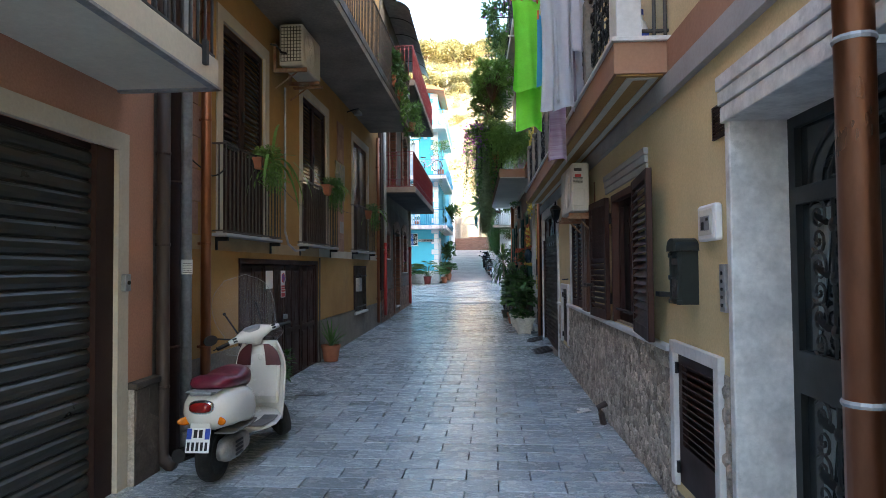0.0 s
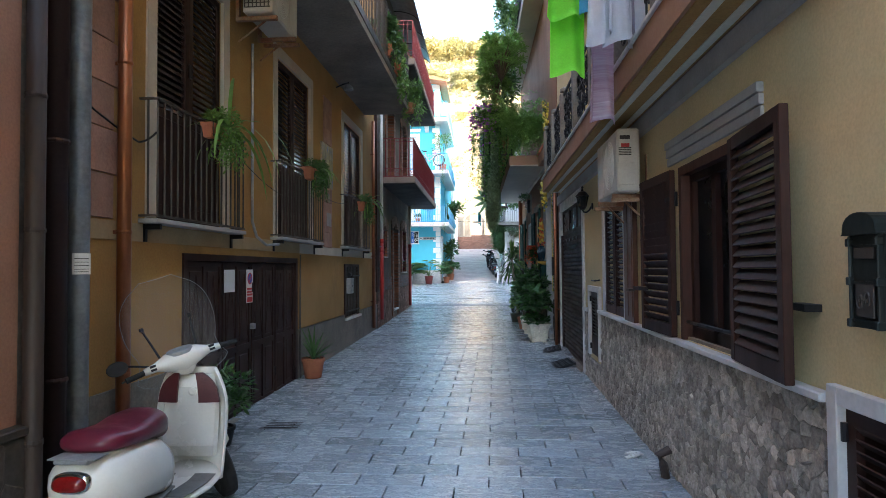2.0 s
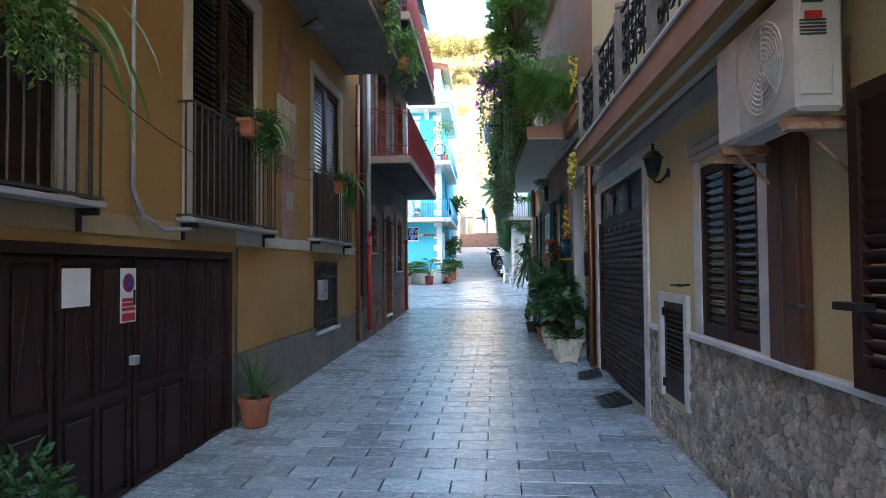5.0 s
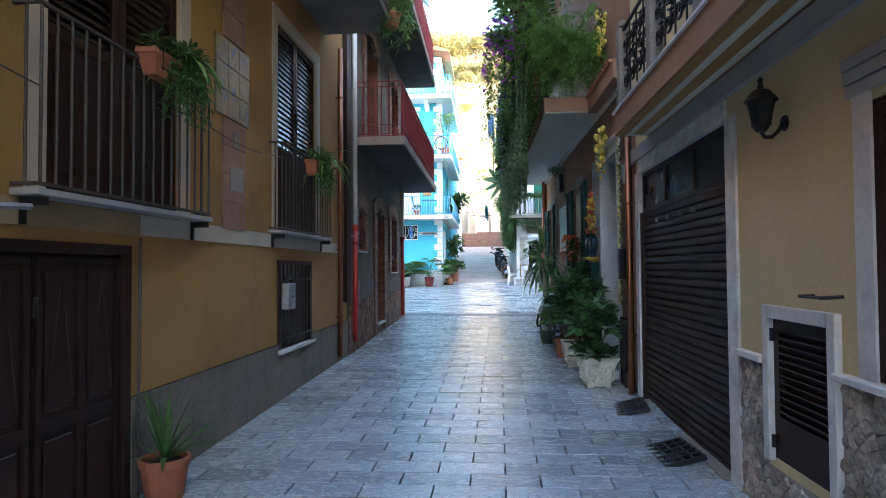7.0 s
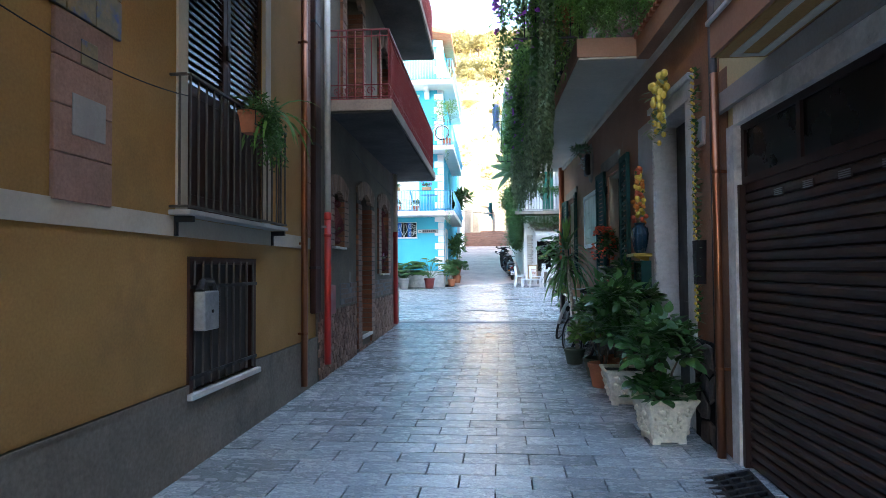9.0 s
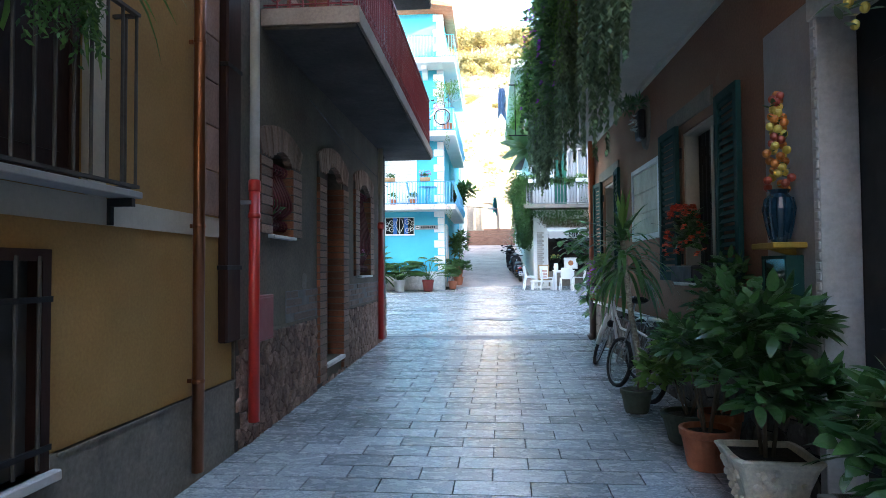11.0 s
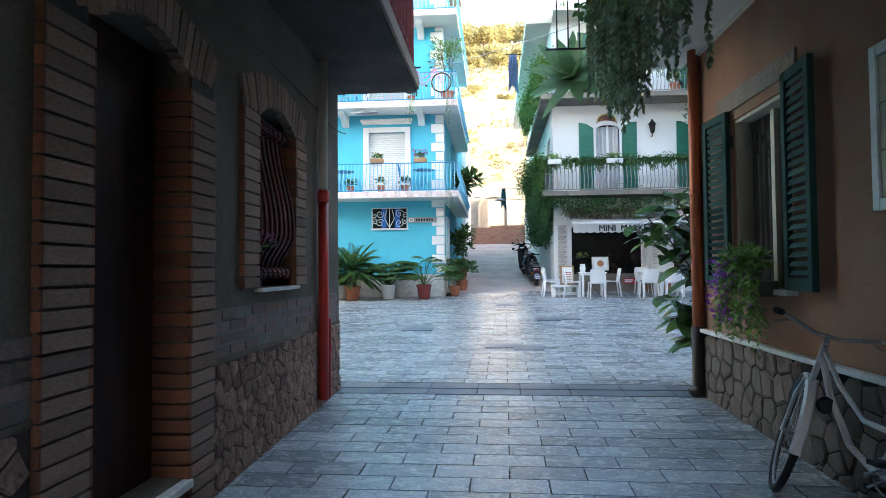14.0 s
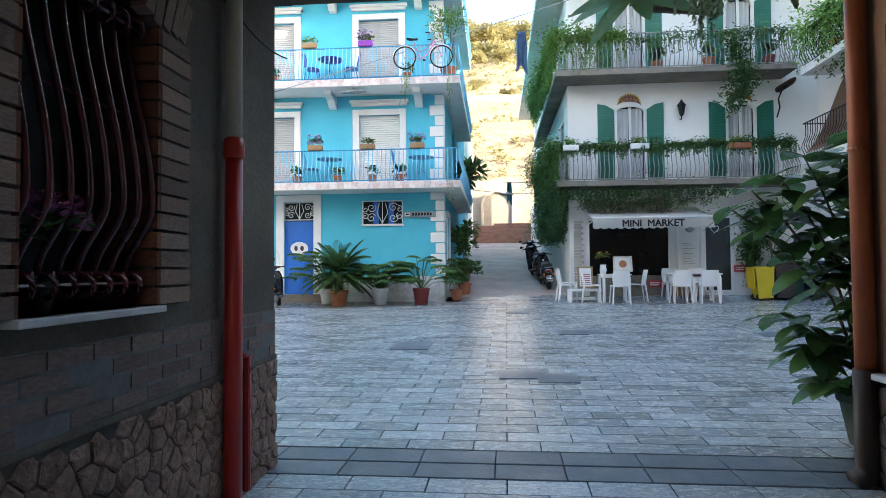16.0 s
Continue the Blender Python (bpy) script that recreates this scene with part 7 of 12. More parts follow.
def green_window(y0, y1, z0, z1, wl, wr, label_w, near_angle=0.0):
    w, h = y1 - y0, z1 - z0
    root = thing("window", label_w, "window", RP @ pose(0.12, y0, z0))
    bm = B()
    for a in ((-0.1, 0.05, 0, 0.05, 0, h), (-0.1, 0.05, w - 0.05, w, 0, h), (-0.1, 0.05, 0.05, w - 0.05, h - 0.05, h), (-0.02, 0.05, w / 2 - 0.03, w / 2 + 0.03, 0, h - 0.05)):
        box(bm, *a)
    part("window_frame", bm, "cream", root)
    bm = B()
    box(bm, 0.02, 0.026, 0.05, w - 0.05, 0, h - 0.05)
    part("pane", bm, "black_pane", root)
    bm = B()
    for k in range(2):
        a = 0.06 + k * (w / 2 - 0.02)
        n = 24
        vs = [[bm.verts.new((0.015 + 0.012 * math.sin(i * 1.1), a + (w / 2 - 0.1) * i / n, z)) for i in range(n + 1)] for z in (0.02, h - 0.06)]
        for i in range(n):
            bm.faces.new((vs[0][i], vs[0][i + 1], vs[1][i + 1], vs[1][i]))
    part("curtain", bm, "dim_net", root, "net curtain darkened in colour for the dim room")
    bm = B()
    box(bm, -0.20, 0.05, -0.06, w + 0.06, -0.04, 0.0, 0.006)
    part("window_sill", bm, "marble", root)
    for yy, rz, ww in ((y1 + 0.0, near_angle, wl), (y0, 180 - near_angle, wr)):
        r2 = thing("window_shutter", "open dark green louvred shutter on the terracotta wall", "shutter", RP @ pose(-0.012, yy, z0, 0, 0, rz), "green shutters of the terracotta house")
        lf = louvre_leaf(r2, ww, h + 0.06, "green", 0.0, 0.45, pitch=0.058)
        lf.location = (-0.05, 0, 0) if rz < 90 else (0.01, 0, 0)
        for z in (0.2, h - 0.2):
            bm = B()
            tube(bm, [(0, 0, z - 0.05), (0, 0, z + 0.05)], 0.012, 6)
            part("hinge", bm, "iron", r2)


green_window(15.83, 16.82, 1.35, 2.74, 0.52, 0.46, "curtained window between green shutters, sill crowded with flowers", 1.5)
green_window(19.62, 20.60, 1.35, 2.74, 0.44, 0.44, "curtained window with green shutters and purple flowers", 5)
bm = B()
box(bm, -0.02, 0, 16.0, 17.2, 2.80, 2.95)
box(bm, -0.02, 0, 19.5, 20.9, 2.80, 2.95)
struct("trim_window_patch", bm, "plinth", "bare grey cement lintels above the green shutters", "trim", RP)

# plaque and shrine
M["plaque_stone"] = surface("yellowed_plaque_marble", (0.40, 0.355, 0.235), (0.30, 0.27, 0.18), 0.5, scale=3.0, fine=30, grain=0.12, bump=0.1, stain=(0.22, 0.20, 0.15), stain_scale=3, stain_at=0.6)
root = thing("stone_plaque", "pale square marble plaque in a moulded frame", "plaque", RP @ pose(0, 17.50, 1.79))
bm = B()
for a in ((-0.03, 0, 0, 0.06, 0, 0.86), (-0.03, 0, 1.14, 1.20, 0, 0.86), (-0.03, 0, 0.06, 1.14, 0, 0.06), (-0.03, 0, 0.06, 1.14, 0.80, 0.86)):
    box(bm, *a, 0.004)
part("frame", bm, "marble_white", root)
for k in range(3):
    bm = B()
    box(bm, -0.018, 0, 0.06, 1.14, 0.065 + k * 0.245, 0.305 + k * 0.245, 0.003)
    part("slab", bm, "plaque_stone", root)
root = thing("wall_shrine", "oval wall niche with dark foliage and pale flowers", "shrine", RP @ pose(0, 18.05, 2.84))
bm = B()
lathe(bm, [(0.30, 0.0), (0.28, 0.03), (0.1, 0.035)], 22, Matrix.Translation((0, 0, 0.28)) @ Matrix.Rotation(-math.pi / 2, 4, "Y"), 1.05, 0.62)
part("plate", bm, "plinth", root)
bm = B()
box(bm, -0.11, -0.03, -0.1, 0.1, 0.08, 0.42, 0.02)
part("niche", bm, "iron", root)
bm = B()
bush(bm, (-0.16, 0.0, 0.46), (0.18, 0.24, 0.13), 260, 0.08, 0.02, g, 0.5)
part("foliage", bm, "leaf_dark", root)
bm = B()
for _ in range(12):
    p = (-0.13 + g.uniform(-0.03, 0.03), g.uniform(-0.07, 0.07), g.uniform(0.12, 0.36))
    for k in range(5):
        leaf(bm, p, rnd_dir(g), 0.045, 0.036, 0.2, 2)
part("blossom", bm, "offwhite", root)

# sill flowers
root = thing("window_flowers", "bright orange-red flowers crowding the window sill", "potted flowers", RP @ pose(-0.12, 16.24, 1.35))
bm = B()
box(bm, -0.09, 0.09, -0.28, 0.28, 0.0, 0.14, 0.01)
part("trough", bm, "iron", root)
bm = B()
bush(bm, (0, 0, 0.34), (0.13, 0.24, 0.32), 420, 0.07, 0.035, g, 0.4)
part("foliage", bm, "leaf_dark", root)
for _ in range(110):
    d = rnd_dir(g, 0.3)
    p = Vector((d.x * 0.14 - 0.06, d.y * 0.22 * (1.3 - max(0.0, d.z) * 0.9), 0.34 + d.z * 0.38))
    bm = B()
    for k in range(12):
        leaf(bm, p, rnd_dir(g, 0.1), 0.027, 0.030, 0.2, 2)
    part("flower", bm, "orange_fl", root)
root = thing("window_flowers", "purple trailing flowers on the window sill", "potted flowers", RP @ pose(-0.13, 20.05, 1.30))
bm = B()
box(bm, -0.07, 0.09, -0.30, 0.30, 0.0, 0.11, 0.01)
part("trough", bm, "iron_grey", root)
bm = B()
bush(bm, (-0.03, -0.05, 0.2), (0.15, 0.40, 0.20), 700, 0.065, 0.03, g, 0.6)
strands(bm, [(g.uniform(-0.15, -0.05), g.uniform(-0.4, 0.2), 0.14) for _ in range(36)], 0.50, 22, 0.05, 0.022, g)
part("foliage", bm, "leaf_light", root)
bm = B()
for _ in range(160):
    p = (g.uniform(-0.17, 0.02), g.uniform(0.04, 0.42), g.uniform(-0.22, 0.26))
    for k in range(4):
        leaf(bm, p, rnd_dir(g), 0.045, 0.036, 0.2, 2)
for _ in range(14):
    p = (g.uniform(-0.22, -0.05), g.uniform(-0.3, 0.2), g.uniform(-0.2, 0.3))
    for k in range(4):
        leaf(bm, p, rnd_dir(g), 0.035, 0.028, 0.2, 2)
part("blossom", bm, "purple_fl", root)

bm = B()
box(bm, -0.07, 0.0, 14.46, 21.43, 0.90, 0.935, 0.005)
struct("trim_terracotta_ledge", bm, "marble_white", "pale ledge over the crazy stone wall foot", "trim", RP)
bm = B()
box(bm, -0.03, 0.0, 12.8, 13.28, 0.0, 0.9)
box(bm, -0.012, 0.0, 14.46, 21.42, 0.0, 0.9)
struct("trim_terracotta_foot", bm, "joint", "dark mortar bed of the stone wall foot", "trim", RP)
M["orange_paint"] = surface("orange_brown_painted_pipe", (0.42, 0.12, 0.045), (0.33, 0.09, 0.035), 0.5, 0.2, scale=3, fine=40, grain=0.15, bump=0.05, stretch=(1, 1, 0.25))
pipe("downpipe", 1.03, 21.36, 0.95, 3.58, 0.055, "orange_paint", "orange-brown downpipe on the house corner", (2.2,), wall_dx=0.06)
pipe("downpipe", 1.03, 21.36, 0.31, 0.95, 0.066, "copper_dark", "dark brown cast foot of the corner downpipe", (), wall_dx=0.06, foot=-0.08)

# ---- pots along the wall ----


def square_pot(label, x, y, s, h, seed, plant, rz=0, r=(0.4, 0.4, 0.35), n=500, L=0.11, W=0.055, mat="leaf_dark", zc=0.55, trunk=0.0):
    """An ornate flared square planter with relief and feet."""
    g = random.Random(seed)
    root = thing("planter", label, "potted plant", pose(x, y, ground_z(y), 0, 0, rz), "planters by the doorway")
    bm = B()
    prof = [(0.60, 0.03), (0.64, 0.06), (0.66, 0.12), (0.80, 0.55), (0.95, 0.86), (1.06, 0.97), (1.04, 1.0), (0.92, 1.0), (0.86, 0.9)]
    rings = []
    for k, t in prof:
        q = s / 2 * k
        ring = []
        for (ax, ay), (bx, by) in (((-1, -1), (1, -1)), ((1, -1), (1, 1)), ((1, 1), (-1, 1)), ((-1, 1), (-1, -1))):
            for e in (0.06, 0.3, 0.5, 0.7, 0.94):
                bulge = 1 + (0.03 * math.sin(e * math.pi * 4) if t > 0.85 else 0.0)
                ring.append((q * lerp(ax, bx, e) * bulge, q * lerp(ay, by, e) * bulge, h * t))
        rings.append(ring)
    loft(bm, rings)
    for cx in (-1, 1):
        for cy in (-1, 1):
            box(bm, cx * s * 0.25 - 0.03, cx * s * 0.25 + 0.03, cy * s * 0.25 - 0.03, cy * s * 0.25 + 0.03, 0, 0.04)
    part("pot", bm, "pot_white", root)
    bm = B()
    for f in range(4):
        R = Matrix.Rotation(f * math.pi / 2, 4, "Z")
        for _ in range(26):
            u, v = g.uniform(-0.75, 0.75), g.uniform(0.15, 0.8)
            q = s / 2 * (0.64 + 0.32 * v)
            p = R @ Vector((u * q, -q - 0.004, h * (0.08 + 0.9 * v)))
            ball(bm, p, g.uniform(0.012, 0.026), 6, 1.0)
    tagged(part("relief", bm, "pot_white", root), kind="stuff")
    bm = B()
    box(bm, -s * 0.42, s * 0.42, -s * 0.42, s * 0.42, h * 0.85, h * 0.92)
    part("soil", bm, "soil", root)
    if trunk:
        bm = B()
        for k in range(3):
            a = k * 2.1
            tube(bm, [(0.03 * math.cos(a), 0.03 * math.sin(a), h * 0.9), (0.08 * math.cos(a), 0.1 * math.sin(a), h + trunk * 0.6), (0.14 * math.cos(a), 0.14 * math.sin(a), h + trunk)], 0.012, 6, True, 0.006)
        part("stem", bm, "bark", root)
    bm = B()
    bush(bm, (0, 0, zc), r, n, L, W, g, 0.5, 4)
    if trunk < 0.4:
        bush(bm, (-0.05, -0.06, h + 0.06), (0.24, 0.24, 0.14), 130, L, W, g, 0.5, 4)
    part("foliage", bm, mat, root)
    return root


M["pot_white"] = surface("chalky_white_cement", (0.78, 0.72, 0.60), (0.64, 0.58, 0.47), 0.9, scale=6, fine=40, grain=0.2, bump=0.4, stain=(0.34, 0.31, 0.25), stain_scale=7, stain_at=0.6)
square_pot("ornate off-white square planter with a leafy shrub", 0.84, 13.08, 0.40, 0.34, 71, "shrub", 6, (0.36, 0.36, 0.36), 430, 0.125, 0.07, "leaf_dark", 0.70, 0.3)
square_pot("ornate off-white square planter with a dense dark shrub", 0.80, 14.30, 0.40, 0.34, 72, "shrub", -4, (0.38, 0.44, 0.48), 900, 0.12, 0.062, "leaf_dark", 0.80, 0.6)


def pot_shrub(label, x, y, r, h, seed, mat, rr, zc, n, L, W, pot="terracotta"):
    g = random.Random(seed)
    root = thing("potted_plant", label, "potted plant", pose(x, y, ground_z(y)), "pots along the terracotta wall")
    round_pot(root, r, h, pot)
    bm = B()
    for k in range(4):
        a = k * 1.7
        tube(bm, [(0.02 * math.cos(a), 0.02 * math.sin(a), h * 0.85), (rr[0] * 0.4 * math.cos(a), rr[1] * 0.4 * math.sin(a), zc)], 0.010, 5, True, 0.005)
    part("stem", bm, "bark", root)
    bm = B()
    bush(bm, (0, 0, zc), rr, n, L, W, g, 0.5, 4)
    part("foliage", bm, mat, root)
    return root


M["pot_green"] = surface("mossy_green_pot", (0.06, 0.075, 0.05), (0.045, 0.055, 0.038), 0.8, scale=5, fine=50, grain=0.2, bump=0.3)
pot_shrub("terracotta pot with a dark leafy shrub", 0.74, 15.05, 0.17, 0.26, 73, "leaf_dark", (0.32, 0.38, 0.46), 0.74, 750, 0.11, 0.058, "terracotta")
pot_shrub("round mossy pot with a glossy light green bush", 0.80, 15.62, 0.2, 0.22, 74, "leaf_light", (0.29, 0.36, 0.30), 0.48, 800, 0.10, 0.055, "pot_green")
pot_shrub("tall leafy shrub in a pot against the wall", 0.95, 15.4, 0.15, 0.28, 75, "leaf_dark", (0.22, 0.4, 0.5), 1.0, 420, 0.10, 0.05, "terracotta")

# dracaena on a bare trunk
M["bark_pale"] = surface("pale_speckled_bark", (0.34, 0.3, 0.23), (0.15, 0.12, 0.085), 0.9, scale=26, fine=90, grain=0.4, bump=0.8, stretch=(1, 1, 1.6))
g = random.Random(81)
root = thing("dracaena", "dracaena palm with drooping sword leaves in a mossy pot", "potted plant", pose(0.62, 16.50, ground_z(16.50)))
round_pot(root, 0.14, 0.20, "pot_green")
bm = B()
tube(bm, [(0.04, 0, 0.2), (0.02, 0.02, 0.55), (-0.03, 0.05, 0.9), (-0.09, 0.06, 1.54)], 0.030, 10, True, 0.022)
part("trunk", bm, "bark_pale", root, "pale speckled trunk", smooth=True)
bm = B()
for k in range(3):
    rosette(bm, (-0.06 - 0.015 * k, 0.06, 1.26 + 0.12 * k), 34 - 5 * k, 0.66 - 0.05 * k, 0.038, g, 2.9 - 0.7 * k, 6, (0.0 + 0.25 * k, 0.9 + 0.2 * k))
part("leaves", bm, "leaf_dark", root)
bm = B()
rosette(bm, (-0.09, 0.06, 1.58), 6, 0.48, 0.05, g, 0.2, 5, (1.1, 1.5))
part("young_leaves", bm, "leaf_light", root, "fresh upright light green leaves")


# ---- bicycles ----
def bicycle(label, m, frame_mat, step=True, fender=None, light=True, steer=0.0, tyre=0.020):
    """A city bicycle along +y (front), wheels on z = 0."""
    root = thing("bicycle", label, "bicycle", m, "bicycles by the wall")
    R, wb = 0.335, 1.06

    def wheel(yc, nm):
        bm = B()
        ring = [(0, yc + (R - 0.018) * math.cos(a), R + (R - 0.018) * math.sin(a)) for a in [i * 2 * math.pi / 36 for i in range(37)]]
        tube(bm, ring, tyre, 8, False)
        w = part(nm, bm, "tyre", root)
        bm = B()
        tube(bm, [(0, yc + (R - 0.042) * math.cos(a), R + (R - 0.042) * math.sin(a)) for a in [i * 2 * math.pi / 36 for i in range(37)]], 0.010, 6, False)
        part("rim", bm, "galv", w)
        bm = B()
        for i in range(18):
            a = i * 2 * math.pi / 18
            tube(bm, [((0.02 if i % 2 else -0.02), yc, R), (0, yc + (R - 0.04) * math.cos(a), R + (R - 0.04) * math.sin(a))], 0.0016, 3, False)
        tube(bm, [(-0.04, yc, R), (0.04, yc, R)], 0.018, 8)
        part("spokes", bm, "galv", w)
        return w
    wheel(0, "rear_wheel")
    head_axis = Vector((0, -0.34, 0.94))
    turn = Matrix.Translation((0, wb - 0.13, 0.62)) @ Matrix.Rotation(radians(steer), 4, head_axis) @ Matrix.Translation((0, 0.13 - wb, -0.62))
    wheel(wb, "front_wheel").matrix_basis = turn
    bb, head, seat_t = (0, 0.44, 0.29), (0, wb - 0.22, 0.82), (0, 0.27, 0.76)
    bm = B()
    tube(bm, [(0, 0.0, R), bb], 0.011, 6)
    tube(bm, [(0, 0.0, R), (0, 0.29, 0.72)], 0.009, 6)
    tube(bm, [bb, seat_t], 0.015, 8)
    if step:
        tube(bm, [bb, (0, 0.62, 0.38), (0, 0.78, 0.60), (0, wb - 0.20, 0.80)], 0.018, 8)
        tube(bm, [(0, 0.37, 0.50), (0, 0.55, 0.52), (0, 0.72, 0.66), head], 0.014, 8)
    else:
        tube(bm, [bb, (0, wb - 0.20, 0.72)], 0.019, 8)
        tube(bm, [(0, 0.29, 0.74), head], 0.016, 8)
    part("bike_frame", bm, frame_mat, root)
    bm = B()
    tube(bm, [(0, wb - 0.235, 0.87), (0, wb - 0.13, 0.62)], 0.017, 8)
    for s in (-0.045, 0.045):
        tube(bm, [(s * 0.6, wb - 0.13, 0.66), (s, wb - 0.08, 0.56), (s, wb, R)], 0.011, 6)
    part("fork", bm, frame_mat, root).matrix_basis = turn
    bm = B()
    tube(bm, [(-0.28, wb - 0.40, 0.94), (-0.23, wb - 0.26, 0.95), (-0.06, wb - 0.22, 0.90), (0.06, wb - 0.22, 0.90), (0.23, wb - 0.26, 0.95), (0.28, wb - 0.40, 0.94)], 0.011, 7)
    tube(bm, [(0, wb - 0.235, 0.84), (0, wb - 0.22, 0.90)], 0.013, 7)
    hb = part("handlebar", bm, "galv", root)
    hb.matrix_basis = turn
    for s in (-1, 1):
        bm = B()
        tube(bm, [(s * 0.248, wb - 0.31, 0.948), (s * 0.285, wb - 0.42, 0.94)], 0.017, 7)
        part("grip", bm, "tyre", hb)
        bm = B()
        tube(bm, [(s * 0.19, wb - 0.24, 0.93), (s * 0.255, wb - 0.26, 0.90), (s * 0.275, wb - 0.38, 0.89)], 0.005, 5)
        part("brake_lever", bm, "galv", hb)
    bm = B()
    loft(bm, [[(w * math.cos(a), y, 0.86 + 0.03 * math.sin(a) + dz) for a in [i * math.pi / 5 for i in range(10)]] for y, w, dz in ((0.06, 0.05, 0.02), (0.10, 0.09, 0.02), (0.18, 0.095, 0.0), (0.27, 0.05, -0.005), (0.36, 0.025, 0.0), (0.38, 0.012, 0.0))])
    part("saddle", bm, "tyre", root, smooth=True)
    bm = B()
    tube(bm, [seat_t, (0, 0.245, 0.86)], 0.012, 7)
    part("seat_post", bm, "galv", root)
    if fender:
        for yc, a0, a1, nm in ((wb, 0.6, 3.35, "front_mudguard"), (0, 0.5, 3.0, "rear_mudguard")):
            bm = B()
            rr = R + 0.02
            rings = []
            for i in range(15):
                a = lerp(a0, a1, i / 14)
                c, s = math.cos(a), math.sin(a)
                rings.append([(x, yc + (rr + dz) * c, R + (rr + dz) * s) for x, dz in ((-0.03, -0.016), (-0.018, 0.0), (0.018, 0.0), (0.03, -0.016), (0.016, -0.004), (-0.016, -0.004))])
            loft(bm, rings)
            guard = part(nm, bm, fender, root)
            if yc:
                guard.matrix_basis = turn
        bm = B()
        for x in (-0.06, 0.06):
            tube(bm, [(x, -0.30, 0.71), (x, 0.22, 0.71)], 0.006, 5)
            tube(bm, [(x, -0.22, 0.71), (x * 0.6, 0.0, R)], 0.005, 5)
        for y in (-0.30, -0.15, 0.0, 0.15):
            tube(bm, [(-0.06, y, 0.71), (0.06, y, 0.71)], 0.005, 5)
        part("carrier", bm, "galv", root)
    bm = B()
    tube(bm, [(0.05, 0.44 + 0.09 * math.cos(a), 0.29 + 0.09 * math.sin(a)) for a in [i * 0.4488 for i in range(15)]], 0.006, 5, False)
    tube(bm, [(-0.07, 0.44, 0.29), (0.07, 0.44, 0.29)], 0.014, 7)
    tube(bm, [(0.07, 0.44, 0.29), (0.08, 0.58, 0.20)], 0.008, 5)
    tube(bm, [(-0.07, 0.44, 0.29), (-0.08, 0.30, 0.38)], 0.008, 5)
    cr = part("crank", bm, "galv", root)
    for s, y, z in ((1, 0.58, 0.20), (-1, 0.30, 0.38)):
        bm = B()
        box(bm, s * 0.13 - 0.045, s * 0.13 + 0.045, y - 0.035, y + 0.035, z - 0.012, z + 0.012, 0.003)
        part("pedal", bm, "tyre", cr)
    if light:
        bm = B()
        lathe(bm, [(0.02, -0.05), (0.04, -0.02), (0.045, 0.02), (0.03, 0.03)], 12, Matrix.Translation((0.07, wb - 0.27, 0.55)) @ Matrix.Rotation(math.pi / 2, 4, "X"))
        part("headlight", bm, "iron", root).matrix_basis = turn
    return root


M["tyre"] = surface("black_rubber", (0.012, 0.012, 0.012), (0.008, 0.008, 0.008), 0.85, scale=8, fine=90, grain=0.3, bump=0.2)
M["bike_white"] = surface("pearl_white_bike_enamel", (0.66, 0.65, 0.64), (0.58, 0.57, 0.56), 0.35, 0.0, scale=4, fine=60, grain=0.1, bump=0.02)
M["bike_grey"] = surface("silver_grey_bike_enamel", (0.30, 0.30, 0.31), (0.24, 0.24, 0.25), 0.35, 0.2, scale=4, fine=60, grain=0.1, bump=0.02)
bicycle("white step-through city bicycle leaning on the wall", pose(0.94, 17.91, ground_z(18.5), 0, 8, 13), "bike_white", True, "bike_white", True, -33)
bicycle("silver-grey bicycle with thick black tyres propped behind the white one", pose(0.806, 16.81, ground_z(17.3), 0, 12, 11) @ Matrix.Scale(0.78, 4), "bike_grey", False, None, False, 4, 0.029)


# ---- plant-laden balcony of the terracotta house ----
M["agave"] = leaf_mat("pale_agave_leaf", (0.105, 0.205, 0.08), (0.07, 0.145, 0.056), 0.4)
M["rubber"] = leaf_mat("rubber_plant_leaf", (0.05, 0.122, 0.034), (0.032, 0.08, 0.023), 0.25)
root = thing("balcony_railing", "dark iron railing half hidden by hanging plants", "railing", RP)
bar_rail(root, 14.47, 21.88, -0.70, 3.80, 4.72, 60, "iron", 0.008, 0.7)
root = thing("balcony_railing", "dark iron railing of the upper plant balcony", "railing", RP)
bar_rail(root, 14.47, 21.88, -0.40, 7.32, 8.22, 60, "iron", 0.008, 0.4)
root = thing("flower_boxes", "long terracotta planter boxes along the balcony edge", "planter", RP)
for k in range(7):
    bm = B()
    box(bm, -0.98, -0.76, 14.55 + k * 1.04, 15.5 + k * 1.04, 4.02, 4.22, 0.012)
    part("planter_box", bm, "terracotta", root)
bm = B()
for k in range(15):
    y = 14.6 + k * 0.51
    tube(bm, [(-0.70, y, 4.25), (-0.98, y, 4.25), (-0.98, y, 4.01), (-0.74, y, 4.01)], 0.006, 5)
part("hanger", bm, "iron", root)


